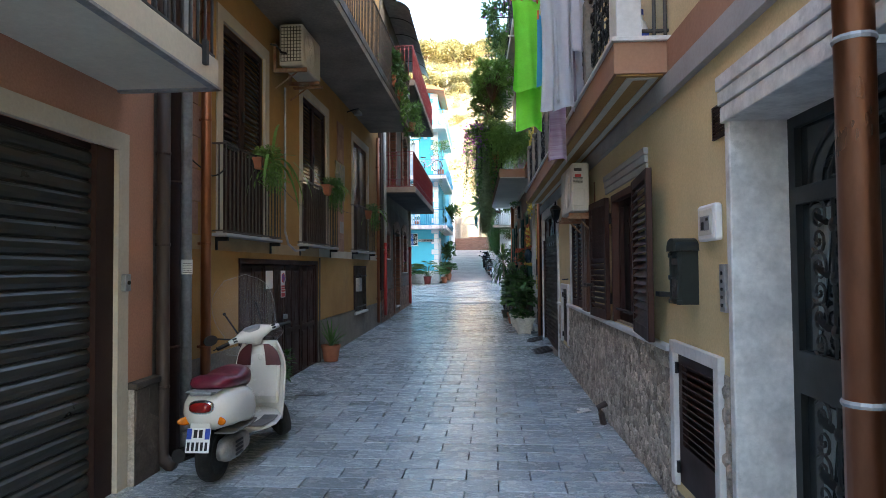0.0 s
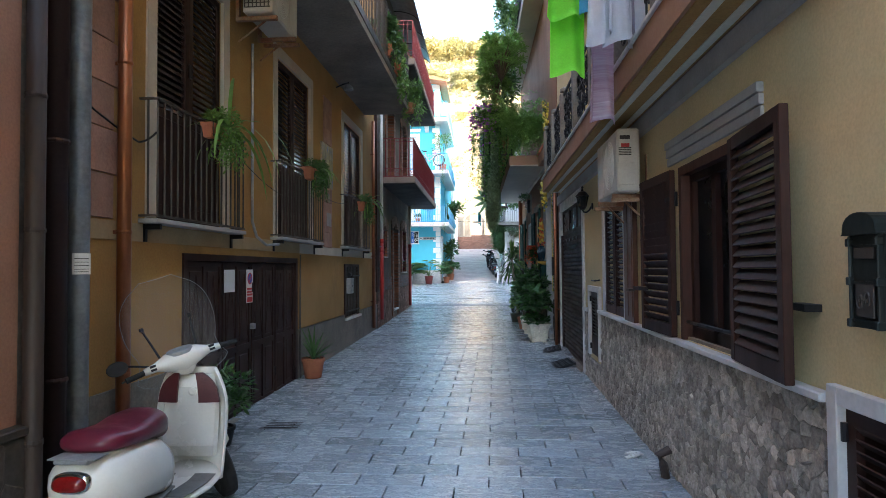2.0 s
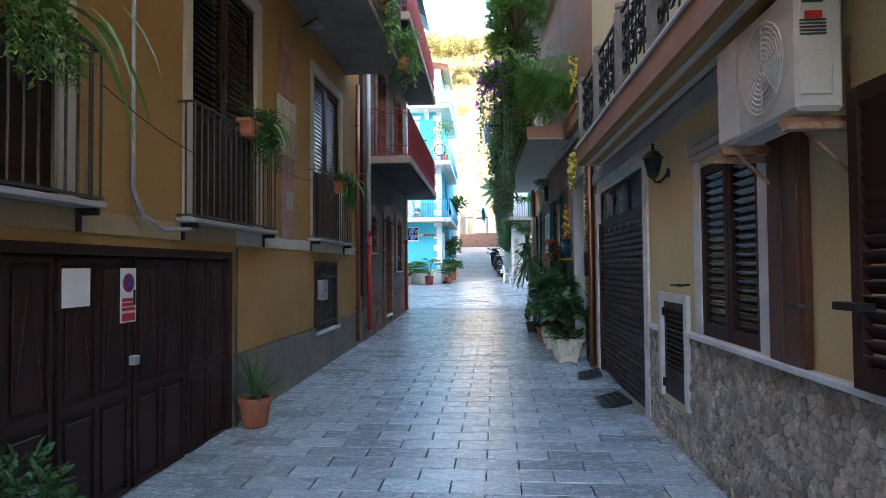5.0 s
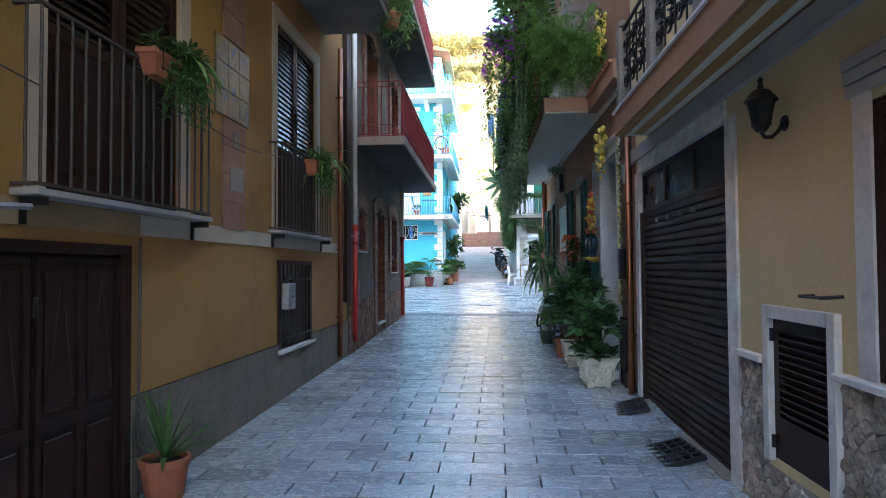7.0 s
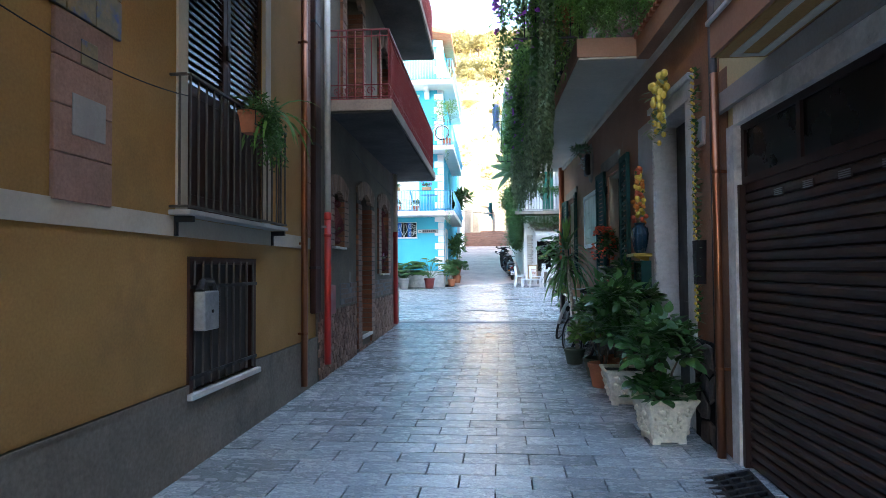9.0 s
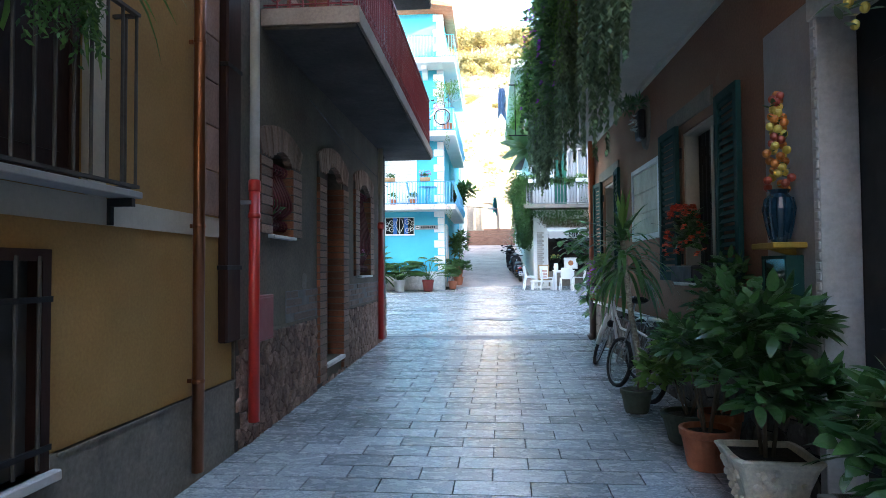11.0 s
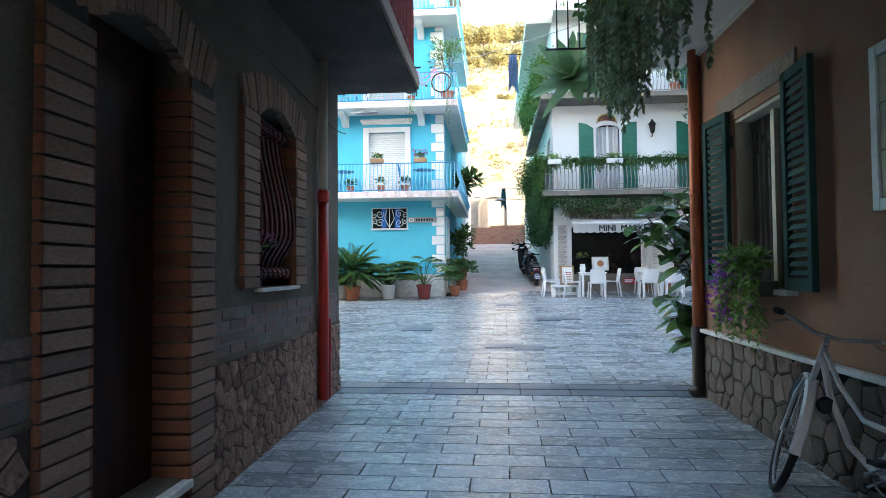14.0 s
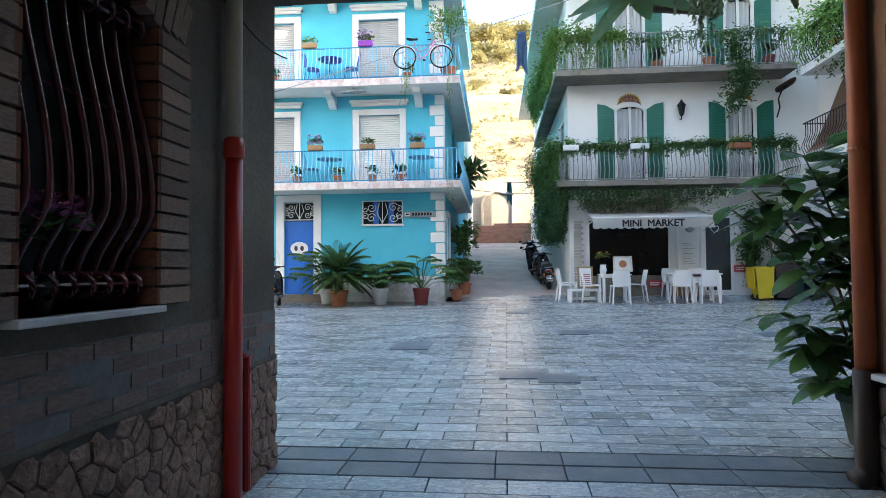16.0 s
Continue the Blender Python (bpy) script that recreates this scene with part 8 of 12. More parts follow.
def fern(label, y, z, r, n, seed, hang, hl, x=-0.92):
    g = random.Random(seed)
    root = thing("asparagus_fern", label, "hanging plant", RP @ pose(x, y, z), "hanging plants of the terracotta house")
    bm = B()
    # arching plumes of fine needles
    for k in range(n):
        a, t = g.uniform(0, 6.28), g.uniform(-0.2, 1.2)
        d = Vector((math.cos(a) * math.cos(t), math.sin(a) * math.cos(t), math.sin(t)))
        L = r * g.uniform(0.6, 1.15)
        p, dd = Vector((g.uniform(-0.08, 0.08), g.uniform(-0.2, 0.2), 0)), d.copy()
        m = 15
        for i in range(m):
            dd = (dd + Vector((0, 0, -1.6 / m))).normalized()
            p = p + dd * L / m
            for s in range(3):
                leaf(bm, p, (dd * 0.4 + rnd_dir(g, 0)).normalized(), 0.07 * g.uniform(0.7, 1.2), 0.014, 0.2, 2)
    part("fronds", bm, "fern", root)
    if hang:
        bm = B()
        strands(bm, [(g.uniform(-0.14, 0.05), g.uniform(-0.4, 0.4), 0.02) for _ in range(hang)], hl, 46, 0.05, 0.012, g, sway=0.12)
        part("hanging_fronds", bm, "fern", root)
    return root


def tails(label, y, z, n, length, seed, x=-0.95, spread=0.45, mat="succulent"):
    """Long hanging succulent tails."""
    g = random.Random(seed)
    root = thing("trailing_succulent", label, "hanging plant", RP @ pose(x, y, z), "hanging plants of the terracotta house")
    for k in range(n):
        bm = B()
        o = Vector((g.uniform(-0.12, 0.06), g.uniform(-spread, spread), 0.04))
        ln = length * g.uniform(0.5, 1.1)
        dr = Vector((g.uniform(-0.06, 0.06), g.uniform(-0.06, 0.06), 0))
        m = int(ln / 0.016)
        for i in range(m):
            t = i / m
            q = o + dr * t + Vector((0, 0, -ln * t))
            for s in range(2):
                a = g.uniform(0, 6.28)
                leaf(bm, q, (math.cos(a), math.sin(a), -1.1), 0.044, 0.024, 0.1, 2)
        part("tail", bm, mat, root)
    return root


fern("feathery asparagus fern cascading over the balcony end", 14.75, 4.22, 0.62, 90, 201, 26, 0.9)
fern("feathery asparagus fern hanging over the rail", 15.75, 4.22, 0.55, 70, 202, 20, 0.8)
fern("feathery asparagus fern hanging in the middle of the balcony", 17.9, 4.22, 0.55, 70, 203, 26, 1.0)
fern("feathery asparagus fern hanging near the corner", 19.9, 4.22, 0.55, 80, 204, 34, 1.1)
fern("light feathery fern at the balcony corner", 21.4, 4.15, 0.42, 50, 207, 6, 0.5, -0.55)
fern("broad feathery fern draped over the near end of the balcony", 14.42, 4.35, 0.80, 330, 208, 40, 0.6, -0.35)
fern("broad feathery fern hanging out over the alley", 14.6, 4.6, 0.75, 300, 209, 40, 0.9, -0.80)
fern("light feathery fern trailing from the middle rail", 16.8, 4.3, 0.6, 90, 210, 30, 1.0, -1.0)
fern("feathery asparagus fern on the upper balcony", 16.5, 7.7, 0.5, 50, 205, 14, 0.7, -0.5)
tails("long grey-green succulent tails hanging from the balcony", 15.3, 4.15, 44, 1.75, 211, -1.0)
tails("long trailing succulent tails below the planter boxes", 17.0, 4.15, 40, 1.6, 212, -1.0)
tails("grey-green succulent tails hanging over the alley", 18.8, 4.15, 46, 1.55, 213, -1.0)
tails("succulent tails hanging close to the square", 20.6, 4.15, 54, 1.1, 214, -1.0)
tails("thick pale succulent tails hanging off the balcony corner", 21.75, 4.0, 46, 0.85, 215, -0.72, 0.25)
tails("long succulent tails hanging in the middle of the alley", 19.7, 4.15, 50, 1.5, 216, -1.02)
tails("bushy succulent tails hanging at the balcony end", 14.65, 4.2, 40, 1.5, 217, -1.05)
fern("thick feathery fern cascade over the alley", 18.9, 4.25, 0.6, 100, 218, 40, 1.1, -1.0)
fern("thick feathery fern cascade near the square", 20.8, 4.25, 0.5, 80, 219, 18, 0.7, -0.95)


def whorled(label, x, y, z, r, shoots, seed, L=0.13, W=0.028, mat="leaf_bright"):
    """A shrub of bare shoots, each ending in a whorl of narrow leaves."""
    g = random.Random(seed)
    root = thing("balcony_shrub", label, "hanging plant", RP @ pose(x, y, z), "hanging plants of the terracotta house")
    wood, bm = B(), B()
    for k in range(shoots):
        d = rnd_dir(g, 0.15)
        tip = Vector((d.x * r[0], d.y * r[1], d.z * r[2])) * g.uniform(0.5, 1.0)
        if k % 4 == 0:
            tube(wood, [(0, 0, -r[2] * 0.6), tip * 0.5 + Vector((0, 0, -0.05)), tip], 0.007, 4)
        up = (d + Vector((0, 0, 0.5))).normalized()
        for i in range(17):
            q = (rnd_dir(g, 0.1) + up * 0.7).normalized()
            leaf(bm, tip - up * g.uniform(0.0, 0.08), q, L * g.uniform(0.7, 1.2), W * g.uniform(0.8, 1.2), 0.5, 3, 0, g.uniform(-0.5, 0.5))
    part("woody_stem", wood, "dry", root)
    part("foliage", bm, mat, root)
    return root


def leafy(label, y, z, r, n, L, W, mat, seed, flower=None, nf=0, hang=0, hl=1.0, x=-0.95):
    g = random.Random(seed)
    root = thing("balcony_plant", label, "hanging plant", RP @ pose(x, y, z), "hanging plants of the terracotta house")
    bm = B()
    bush(bm, (0, 0, r[2] * 0.5), r, n, L, W, g, 0.6, 3, lumps=14)
    if hang:
        strands(bm, [(g.uniform(-0.25, 0.05), g.uniform(-1, 1) * r[1], 0.1) for _ in range(hang)], hl, 30, L * 0.7, W * 0.7, g, sway=0.1)
    part("foliage", bm, mat, root)
    if flower:
        bm = B()
        for _ in range(nf):
            d = rnd_dir(g, 0.1)
            p = Vector((d.x * r[0], d.y * r[1], r[2] * 0.5 + d.z * r[2] - abs(g.gauss(0, 0.25)) * (1 if hang else 0)))
            for k in range(4):
                leaf(bm, p, rnd_dir(g), 0.06, 0.05, 0.2, 2)
        part("blossom", bm, flower, root)
    return root


leafy("purple-flowered creeper hanging from the balcony corner", 14.55, 4.45, (0.26, 0.38, 0.36), 900, 0.06, 0.035, "leaf", 221, "purple_fl", 150, 38, 1.3, -1.32)
whorled("bright green whorled shrub leaning over the balcony end", -0.90, 14.6, 5.85, (0.55, 0.5, 0.80), 190, 229)
whorled("bright green whorled shrub hanging over the rail", -1.02, 15.4, 5.6, (0.44, 0.6, 0.95), 170, 222)
leafy("leafy umbrella plant reaching the upper balcony", 16.4, 5.3, (0.42, 0.6, 0.85), 700, 0.15, 0.045, "leaf", 223, x=-0.8)
leafy("dense creeper climbing from the balcony", 18.2, 5.2, (0.40, 0.9, 0.8), 900, 0.10, 0.06, "leaf", 224, x=-0.8)
leafy("dense leafy creeper with purple flowers over the rail", 19.6, 4.6, (0.34, 0.8, 0.5), 700, 0.08, 0.05, "leaf", 225, "purple_fl", 40, 18, 0.9)
leafy("leafy shrub on the upper balcony rail", 15.4, 7.6, (0.40, 0.7, 0.6), 700, 0.12, 0.05, "leaf", 226, "pink_fl", 20, 30, 0.9, x=-0.75)
leafy("leafy shrub hanging from the upper balcony", 18.0, 7.6, (0.4, 1.0, 0.6), 800, 0.12, 0.05, "leaf_light", 227, None, 0, 16, 1.0, x=-0.45)
leafy("grey-green shrub spilling off the upper balcony", 20.3, 7.6, (0.4, 0.9, 0.6), 700, 0.12, 0.05, "leaf", 228, "purple_fl", 20, 16, 1.0, x=-0.45)



def morning_glory(label, y, z, n, length, seed, x=-1.05, spread=0.5):
    """Leafy vines with broad leaves and violet trumpet flowers."""
    g = random.Random(seed)
    root = thing("flowering_vine", label, "hanging plant", RP @ pose(x, y, z), "hanging plants of the terracotta house")
    bm, fl = B(), B()
    for k in range(n):
        o = Vector((g.uniform(-0.14, 0.10), g.uniform(-spread, spread), g.uniform(0.0, 0.5)))
        ln = length * g.uniform(0.5, 1.1)
        dr = Vector((g.uniform(-0.12, 0.06), g.uniform(-0.1, 0.1), 0))
        m = int(ln / 0.035)
        for i in range(m):
            q = o + dr * (i / m) + Vector((0, 0, -ln * i / m))
            a = g.uniform(0, 6.28)
            leaf(bm, q, (math.cos(a), math.sin(a), g.uniform(-0.4, 0.3)), g.uniform(0.06, 0.10), g.uniform(0.05, 0.075), 0.6, 3, 0, g.uniform(-0.5, 0.5))
            if g.random() < 0.022:
                for s in range(6):
                    leaf(fl, q + Vector((-0.03, 0, 0)), (-0.5 + 0.8 * math.cos(s), math.sin(s * 1.05), math.cos(s * 1.05)), 0.045, 0.04, 0.1, 2)
    part("foliage", bm, "leaf", root)
    part("blossom", fl, "purple_fl", root, "violet trumpet flowers")
    return root


morning_glory("leafy vine with violet flowers draped over the balcony end", 14.75, 4.55, 34, 1.3, 231, -1.0)
morning_glory("leafy vine with violet flowers hanging over the alley", 17.6, 4.6, 40, 1.5, 232)
morning_glory("leafy vine with violet flowers near the square", 20.2, 4.5, 34, 1.2, 233)

# agave on the corner of the balcony
g = random.Random(231)
root = thing("agave", "large grey-green agave rosette leaning off the balcony corner", "hanging plant", pose(0.06, 22.55, 3.72, 48, -42, 0))
for i in range(26):
    bm = B()
    a = i * 2.4
    t = lerp(0.0, 1.2, i / 26)
    leaf(bm, (0, 0, 0), (math.cos(a) * math.cos(t), math.sin(a) * math.cos(t), math.sin(t)), 0.56 * g.uniform(0.85, 1.1), 0.16, 0.45, 6)
    part("leaf", bm, "agave", root)
bm = B()
tube(bm, [(0, 0, 0), (0.02, -0.02, -0.2), (0.3, -0.45, -0.35), (0.35, -0.6, 0.1)], 0.035, 7)
part("stem", bm, "bark", root)

# rubber plant on the corner of the square
g = random.Random(241)
root = thing("rubber_plant", "tall rubber plant with large glossy leaves round the house corner", "potted plant", pose(1.53, 22.1, ground_z(22.1)))
round_pot(root, 0.26, 0.36, "pot_green")
for k in range(24):
    top = Vector((g.uniform(-0.30, 0.30), g.uniform(-0.35, 0.35), g.uniform(0.6, 2.15)))
    if 3 <= k < 7:
        top = Vector((-0.55 - 0.12 * (k - 3), -0.2 + 0.12 * (k - 3), 1.95 - 0.10 * (k - 3)))
    if k < 3:
        top = Vector((-0.42 - 0.09 * k, -0.1 + 0.1 * k, 0.45 + 0.22 * k))
    pts = [Vector((-0.05, 0, 0.3)), Vector((top.x * 0.3, top.y * 0.3, 0.35 + (top.z - 0.35) * 0.5)), Vector((top.x * 0.7, top.y * 0.7, 0.35 + (top.z - 0.35) * 0.82)), top]
    bm = B()
    tube(bm, pts, 0.013, 6, True, 0.006)
    part("stem", bm, "bark", root)
    for i in range(20):
        t = 0.35 + 0.65 * i / 19
        j = min(2, int(t * 3))
        p = pts[j].lerp(pts[j + 1], t * 3 - j)
        b = i * 2.4
        bm = B()
        leaf(bm, p, (math.cos(b), math.sin(b), g.uniform(-0.3, 0.6)), g.uniform(0.22, 0.34), g.uniform(0.12, 0.165), 0.8, 6, 0, g.uniform(-0.4, 0.4))
        part("leaf", bm, "rubber" if i % 4 else "leaf", root)


# ---- scooters ----
M["scooter_white"] = surface("cream_white_scooter_enamel", (0.70, 0.68, 0.62), (0.66, 0.64, 0.58), 0.22, scale=2, fine=60, grain=0.03, bump=0.0, spec=0.6)
M["scooter_dark"] = surface("dark_scooter_enamel", (0.022, 0.023, 0.028), (0.017, 0.018, 0.022), 0.22, scale=2, fine=60, grain=0.05, bump=0.0, spec=0.6)
M["wine_leather"] = surface("wine_red_vinyl", (0.14, 0.012, 0.030), (0.10, 0.009, 0.022), 0.38, scale=6, fine=90, grain=0.12, bump=0.1)
M["pad_brown"] = surface("dull_wine_red_vinyl", (0.085, 0.014, 0.018), (0.065, 0.011, 0.014), 0.5, scale=6, fine=90, grain=0.12, bump=0.1)
M["black_vinyl"] = surface("black_vinyl", (0.02, 0.02, 0.02), (0.014, 0.014, 0.014), 0.45, scale=6, fine=90, grain=0.12, bump=0.1)
M["mat_grey"] = surface("grey_rubber_mat", (0.16, 0.155, 0.145), (0.12, 0.115, 0.11), 0.8, scale=6, fine=90, grain=0.15, bump=0.2)
M["lamp_red"] = surface("red_lamp_plastic", (0.24, 0.008, 0.008), (0.18, 0.006, 0.006), 0.12, scale=6, bump=0)
M["lamp_amber"] = surface("amber_lamp_plastic", (0.75, 0.20, 0.01), (0.62, 0.15, 0.01), 0.15, scale=6, bump=0)
M["chrome"] = surface("chrome", (0.62, 0.62, 0.62), (0.55, 0.55, 0.55), 0.12, 1.0, scale=3, fine=40, grain=0.05, bump=0)
M["screen"] = glass_mat("clear_acrylic", (0.93, 0.95, 0.95))
acrylic = M["screen"].node_tree.nodes["Principled BSDF"]
acrylic.inputs["Transmission Weight"].default_value, acrylic.inputs["Alpha"].default_value = 0.0, 0.022
acrylic.inputs["Roughness"].default_value = 0.06
M["screen_rim"] = surface("frosted_acrylic_edge", (0.32, 0.33, 0.33), (0.26, 0.27, 0.27), 0.3, scale=5, bump=0)
M["alu"] = surface("dull_cast_aluminium", (0.30, 0.29, 0.27), (0.22, 0.21, 0.2), 0.5, 0.6, scale=9, fine=60, grain=0.2, bump=0.1)


def ring(hw, z0, z1, y, n=20, power=2.6):
    """A rounded cross-section at y."""
    out = []
    for i in range(n):
        a = 2 * math.pi * i / n
        c, s = math.cos(a), math.sin(a)
        out.append((hw * math.copysign(abs(c) ** (2 / power), c), y, (z0 + z1) / 2 + (z1 - z0) / 2 * math.copysign(abs(s) ** (2 / power), s)))
    return out


def scooter(label, m, paint, seat, screen=True, steer=30.0, plate=True, group=""):
    """A classic step-through scooter, rear axle at y = 0, front at +y."""
    root = thing("motor_scooter", label, "scooter", m, group)
    WB, R = 1.17, 0.215

    def sq(rows):
        """The tail drawn in over the rear wheel."""
        return [ring(hw, z0, z1, y if y > 0.05 else 0.05 + (y - 0.05) * 0.52) for hw, z0, z1, y in rows]
    bm = B()
    loft(bm, sq(((0.06, 0.50, 0.58, -0.42), (0.12, 0.44, 0.63, -0.38), (0.165, 0.40, 0.67, -0.28), (0.195, 0.36, 0.69, -0.14), (0.205, 0.32, 0.70, 0.03), (0.205, 0.31, 0.69, 0.18), (0.185, 0.31, 0.66, 0.32), (0.14, 0.30, 0.60, 0.43), (0.10, 0.27, 0.48, 0.48))))
    # wheel arch: lift the underside round the rear wheel
    for v in bm.verts:
        d = math.hypot(v.co.y - 0.02, v.co.z - R)
        if d < 0.30 and v.co.z < 0.52:
            v.co.z = max(v.co.z, R + math.sqrt(max(0.0, 0.30 ** 2 - (v.co.y - 0.02) ** 2)) * 0.72)
    body = part("body", bm, paint, root, smooth=True)
    bm = B()
    loft(bm, [[(x * k, y, z) for x, z in ((-0.208, 0.37), (0.208, 0.37), (0.208, 0.378), (-0.208, 0.378))] for y, k in ((-0.10, 0.90), (0.03, 0.985), (0.20, 1.0), (0.36, 0.86))])
    part("trim_strip", bm, "mat_grey", body)
    bm = B()
    loft(bm, sq(((0.06, 0.71, 0.74, -0.27), (0.13, 0.685, 0.775, -0.22), (0.155, 0.675, 0.785, -0.10), (0.16, 0.665, 0.775, 0.06), (0.155, 0.655, 0.77, 0.16), (0.15, 0.645, 0.795, 0.26), (0.135, 0.63, 0.80, 0.36), (0.10, 0.61, 0.77, 0.44), (0.04, 0.61, 0.70, 0.48))))
    part("seat", bm, seat, root, smooth=True)
    # tail
    bm = B()
    loft(bm, [ring(*s) for s in ((0.04, 0.56, 0.60, -0.235), (0.068, 0.55, 0.61, -0.228), (0.078, 0.542, 0.617, -0.21), (0.08, 0.54, 0.62, -0.15))])
    part("tail_lamp", bm, "lamp_red", root, smooth=True)
    bm = B()
    loft(bm, [ring(*s) for s in ((0.083, 0.537, 0.623, -0.206), (0.088, 0.53, 0.63, -0.196), (0.09, 0.53, 0.63, -0.14))])
    part("lamp_bezel", bm, "chrome", root, smooth=True)
    for s in (-1, 1):
        bm = B()
        lathe(bm, [(0.003, -0.03), (0.034, -0.012), (0.04, 0.01), (0.03, 0.02)], 12, Matrix.Translation((s * 0.130, -0.168, 0.478)) @ Matrix.Rotation(s * -0.55, 4, "Z") @ Matrix.Rotation(-math.pi / 2, 4, "X") @ Matrix.Diagonal((1.3, 0.75, -0.6, 1)))
        part("rear_indicator", bm, "lamp_amber", root, smooth=True)
    bm = B()
    box(bm, -0.11, 0.11, -0.20, -0.09, 0.684, 0.690, 0.002)
    box(bm, -0.08, 0.08, -0.20, -0.09, 0.664, 0.684, 0.004)
    part("luggage_rack", bm, "galv", root)
    tilt = Matrix.Translation((0, -0.235, 0.375)) @ Matrix.Rotation(radians(-14), 4, "X")
    bm = B()
    box(bm, -0.07, 0.07, 0.0, 0.03, -0.08, 0.10, 0.006, m=tilt)
    part("plate_holder", bm, paint, root)
    if plate:
        bm = B()
        box(bm, -0.083, 0.083, -0.006, -0.001, -0.1, 0.068, 0.002, m=tilt)
        pl = part("number_plate", bm, "white", root)
        bm = B()
        for a, b in ((-0.081, -0.047), (0.047, 0.081)):
            box(bm, a, b, -0.008, -0.006, -0.008, 0.065, m=tilt)
        part("blue_field", bm, "sign_blue", pl)
        for a, c, d, e in [(-0.033 + 0.037 * k, 0.025, 0.002, 0.056) for k in range(2)] + [(-0.072 + 0.031 * k, 0.018, -0.085, -0.028) for k in range(5)]:
            bm = B()
            box(bm, a, a + c, -0.008, -0.006, d, e, m=tilt)
            part("plate_bar", bm, "iron", pl)
    axis = Vector((0, -math.sin(radians(25)), math.cos(radians(25))))
    steering = Matrix.Translation((0, 0.93, 0.86)) @ Matrix.Rotation(radians(steer), 4, axis) @ Matrix.Translation((0, -0.93, -0.86))
    # wheels
    for yc, nm in ((0.0, "rear_wheel"), (WB, "front_wheel")):
        bm = B()
        T = Matrix.Translation((0.0, yc, R)) @ Matrix.Rotation(math.pi / 2, 4, "Y")
        lathe(bm, [(0.125, -0.045), (0.17, -0.055), (0.205, -0.042), (0.215, -0.015), (0.215, 0.015), (0.205, 0.042), (0.17, 0.055), (0.125, 0.045)], 28, T)
        w = part(nm, bm, "tyre", root)
        if yc:
            w.matrix_basis = steering
        bm = B()
        lathe(bm, [(0.128, -0.04), (0.11, -0.03), (0.06, -0.046), (0.02, -0.05)], 18, T)
        lathe(bm, [(0.128, 0.04), (0.11, 0.03), (0.06, 0.046), (0.02, 0.05)], 18, T)
        part("rim", bm, "alu", w)
    bm = B()
    loft(bm, [ring(*s) for s in ((0.03, 0.18, 0.28, -0.12), (0.06, 0.15, 0.32, -0.04), (0.07, 0.14, 0.33, 0.10), (0.05, 0.16, 0.30, 0.28))])
    for v in bm.verts:
        v.co.x += 0.10
    part("engine_casing", bm, "alu", root, smooth=True)
    bm = B()
    for k in range(4):
        box(bm, 0.168, 0.176, -0.02 + 0.0 * k, 0.10, 0.19 + 0.03 * k, 0.205 + 0.03 * k)
    part("cooling_slots", bm, "iron", root)
    bm = B()
    tube(bm, [(-0.12, 0.20, 0.22), (-0.14, 0.05, 0.22), (-0.14, -0.24, 0.25)], 0.05, 10)
    part("silencer", bm, "iron", root)
    # floorboard and leg shield
    bm = B()
    loft(bm, [ring(*s) for s in ((0.15, 0.235, 0.285, 0.42), (0.20, 0.225, 0.275, 0.55), (0.215, 0.22, 0.27, 0.70), (0.20, 0.225, 0.29, 0.86), (0.15, 0.26, 0.35, 0.95))])
    part("floor_pan", bm, paint, root, smooth=True)
    for s in (-1, 1):
        bm = B()
        loft(bm, [[(s * x, y, z + dz) for x, dz in ((0.06, 0.0), (0.185, 0.0), (0.185, 0.006), (0.06, 0.006))] for y, z in ((0.44, 0.282), (0.58, 0.272), (0.72, 0.268), (0.82, 0.282))])
        part("floor_mat", bm, "mat_grey", root)

    def shield(z):
        t = (z - 0.24) / 0.68
        return 0.86 + 0.10 * t * (1 - 0.6 * t), lerp(0.20, 0.225, math.sin(min(1, t * 1.1) * 1.5)) * (1.0 if t < 0.6 else 1 - 2.2 * (t - 0.6) ** 2)
    bm = B()
    rings = []
    for i in range(12):
        z = lerp(0.24, 0.92, i / 11)
        yc, hw = shield(z)
        front = [(hw * math.sin(a), yc + 0.02 + 0.085 * math.cos(a), z) for a in [lerp(-1.5, 1.5, k / 12) for k in range(13)]]
        back = [(hw * 0.985 * math.sin(a), yc - 0.012 + 0.072 * math.cos(a), z) for a in [lerp(1.5, -1.5, k / 12) for k in range(13)]]
        rings.append(front + back)
    loft(bm, rings)
    part("leg_shield", bm, paint, root, smooth=True)
    bm = B()
    rings = []
    for i in range(8):
        z = lerp(0.37, 0.88, i / 7)
        yc, hw = shield(z)
        k = 0.80 if i not in (0, 7) else 0.72
        rings.append([(hw * k * sx, yc + dy - (0.05 if i not in (0, 7) else 0.0) * 1.0, z) for sx, dy in ((-1, 0.045), (-0.9, 0.02), (0.9, 0.02), (1, 0.045), (0.9, 0.06), (-0.9, 0.06))])
    loft(bm, rings)
    glove = part("glove_box", bm, paint, root)
    for s in (-1, 1):
        bm = B()
        rings = []
        for i in range(9):
            z = lerp(0.715, 0.90, i / 8)
            yc, hw = shield(z)
            out = 0.32 + 0.56 * math.sqrt(max(0.0, 1 - (max(0, i - 3) / 5.4) ** 2.2))
            rings.append([(s * hw * a, yc - 0.040 - dz, z) for a, dz in ((0.32, 0.0), (out, -0.012), (out, 0.004), (0.32, 0.018))])
        loft(bm, rings)
        part("knee_pad", bm, "pad_brown" if paint == "scooter_white" else "black_vinyl", glove, "dark wine-red padded panel" if paint == "scooter_white" else "")
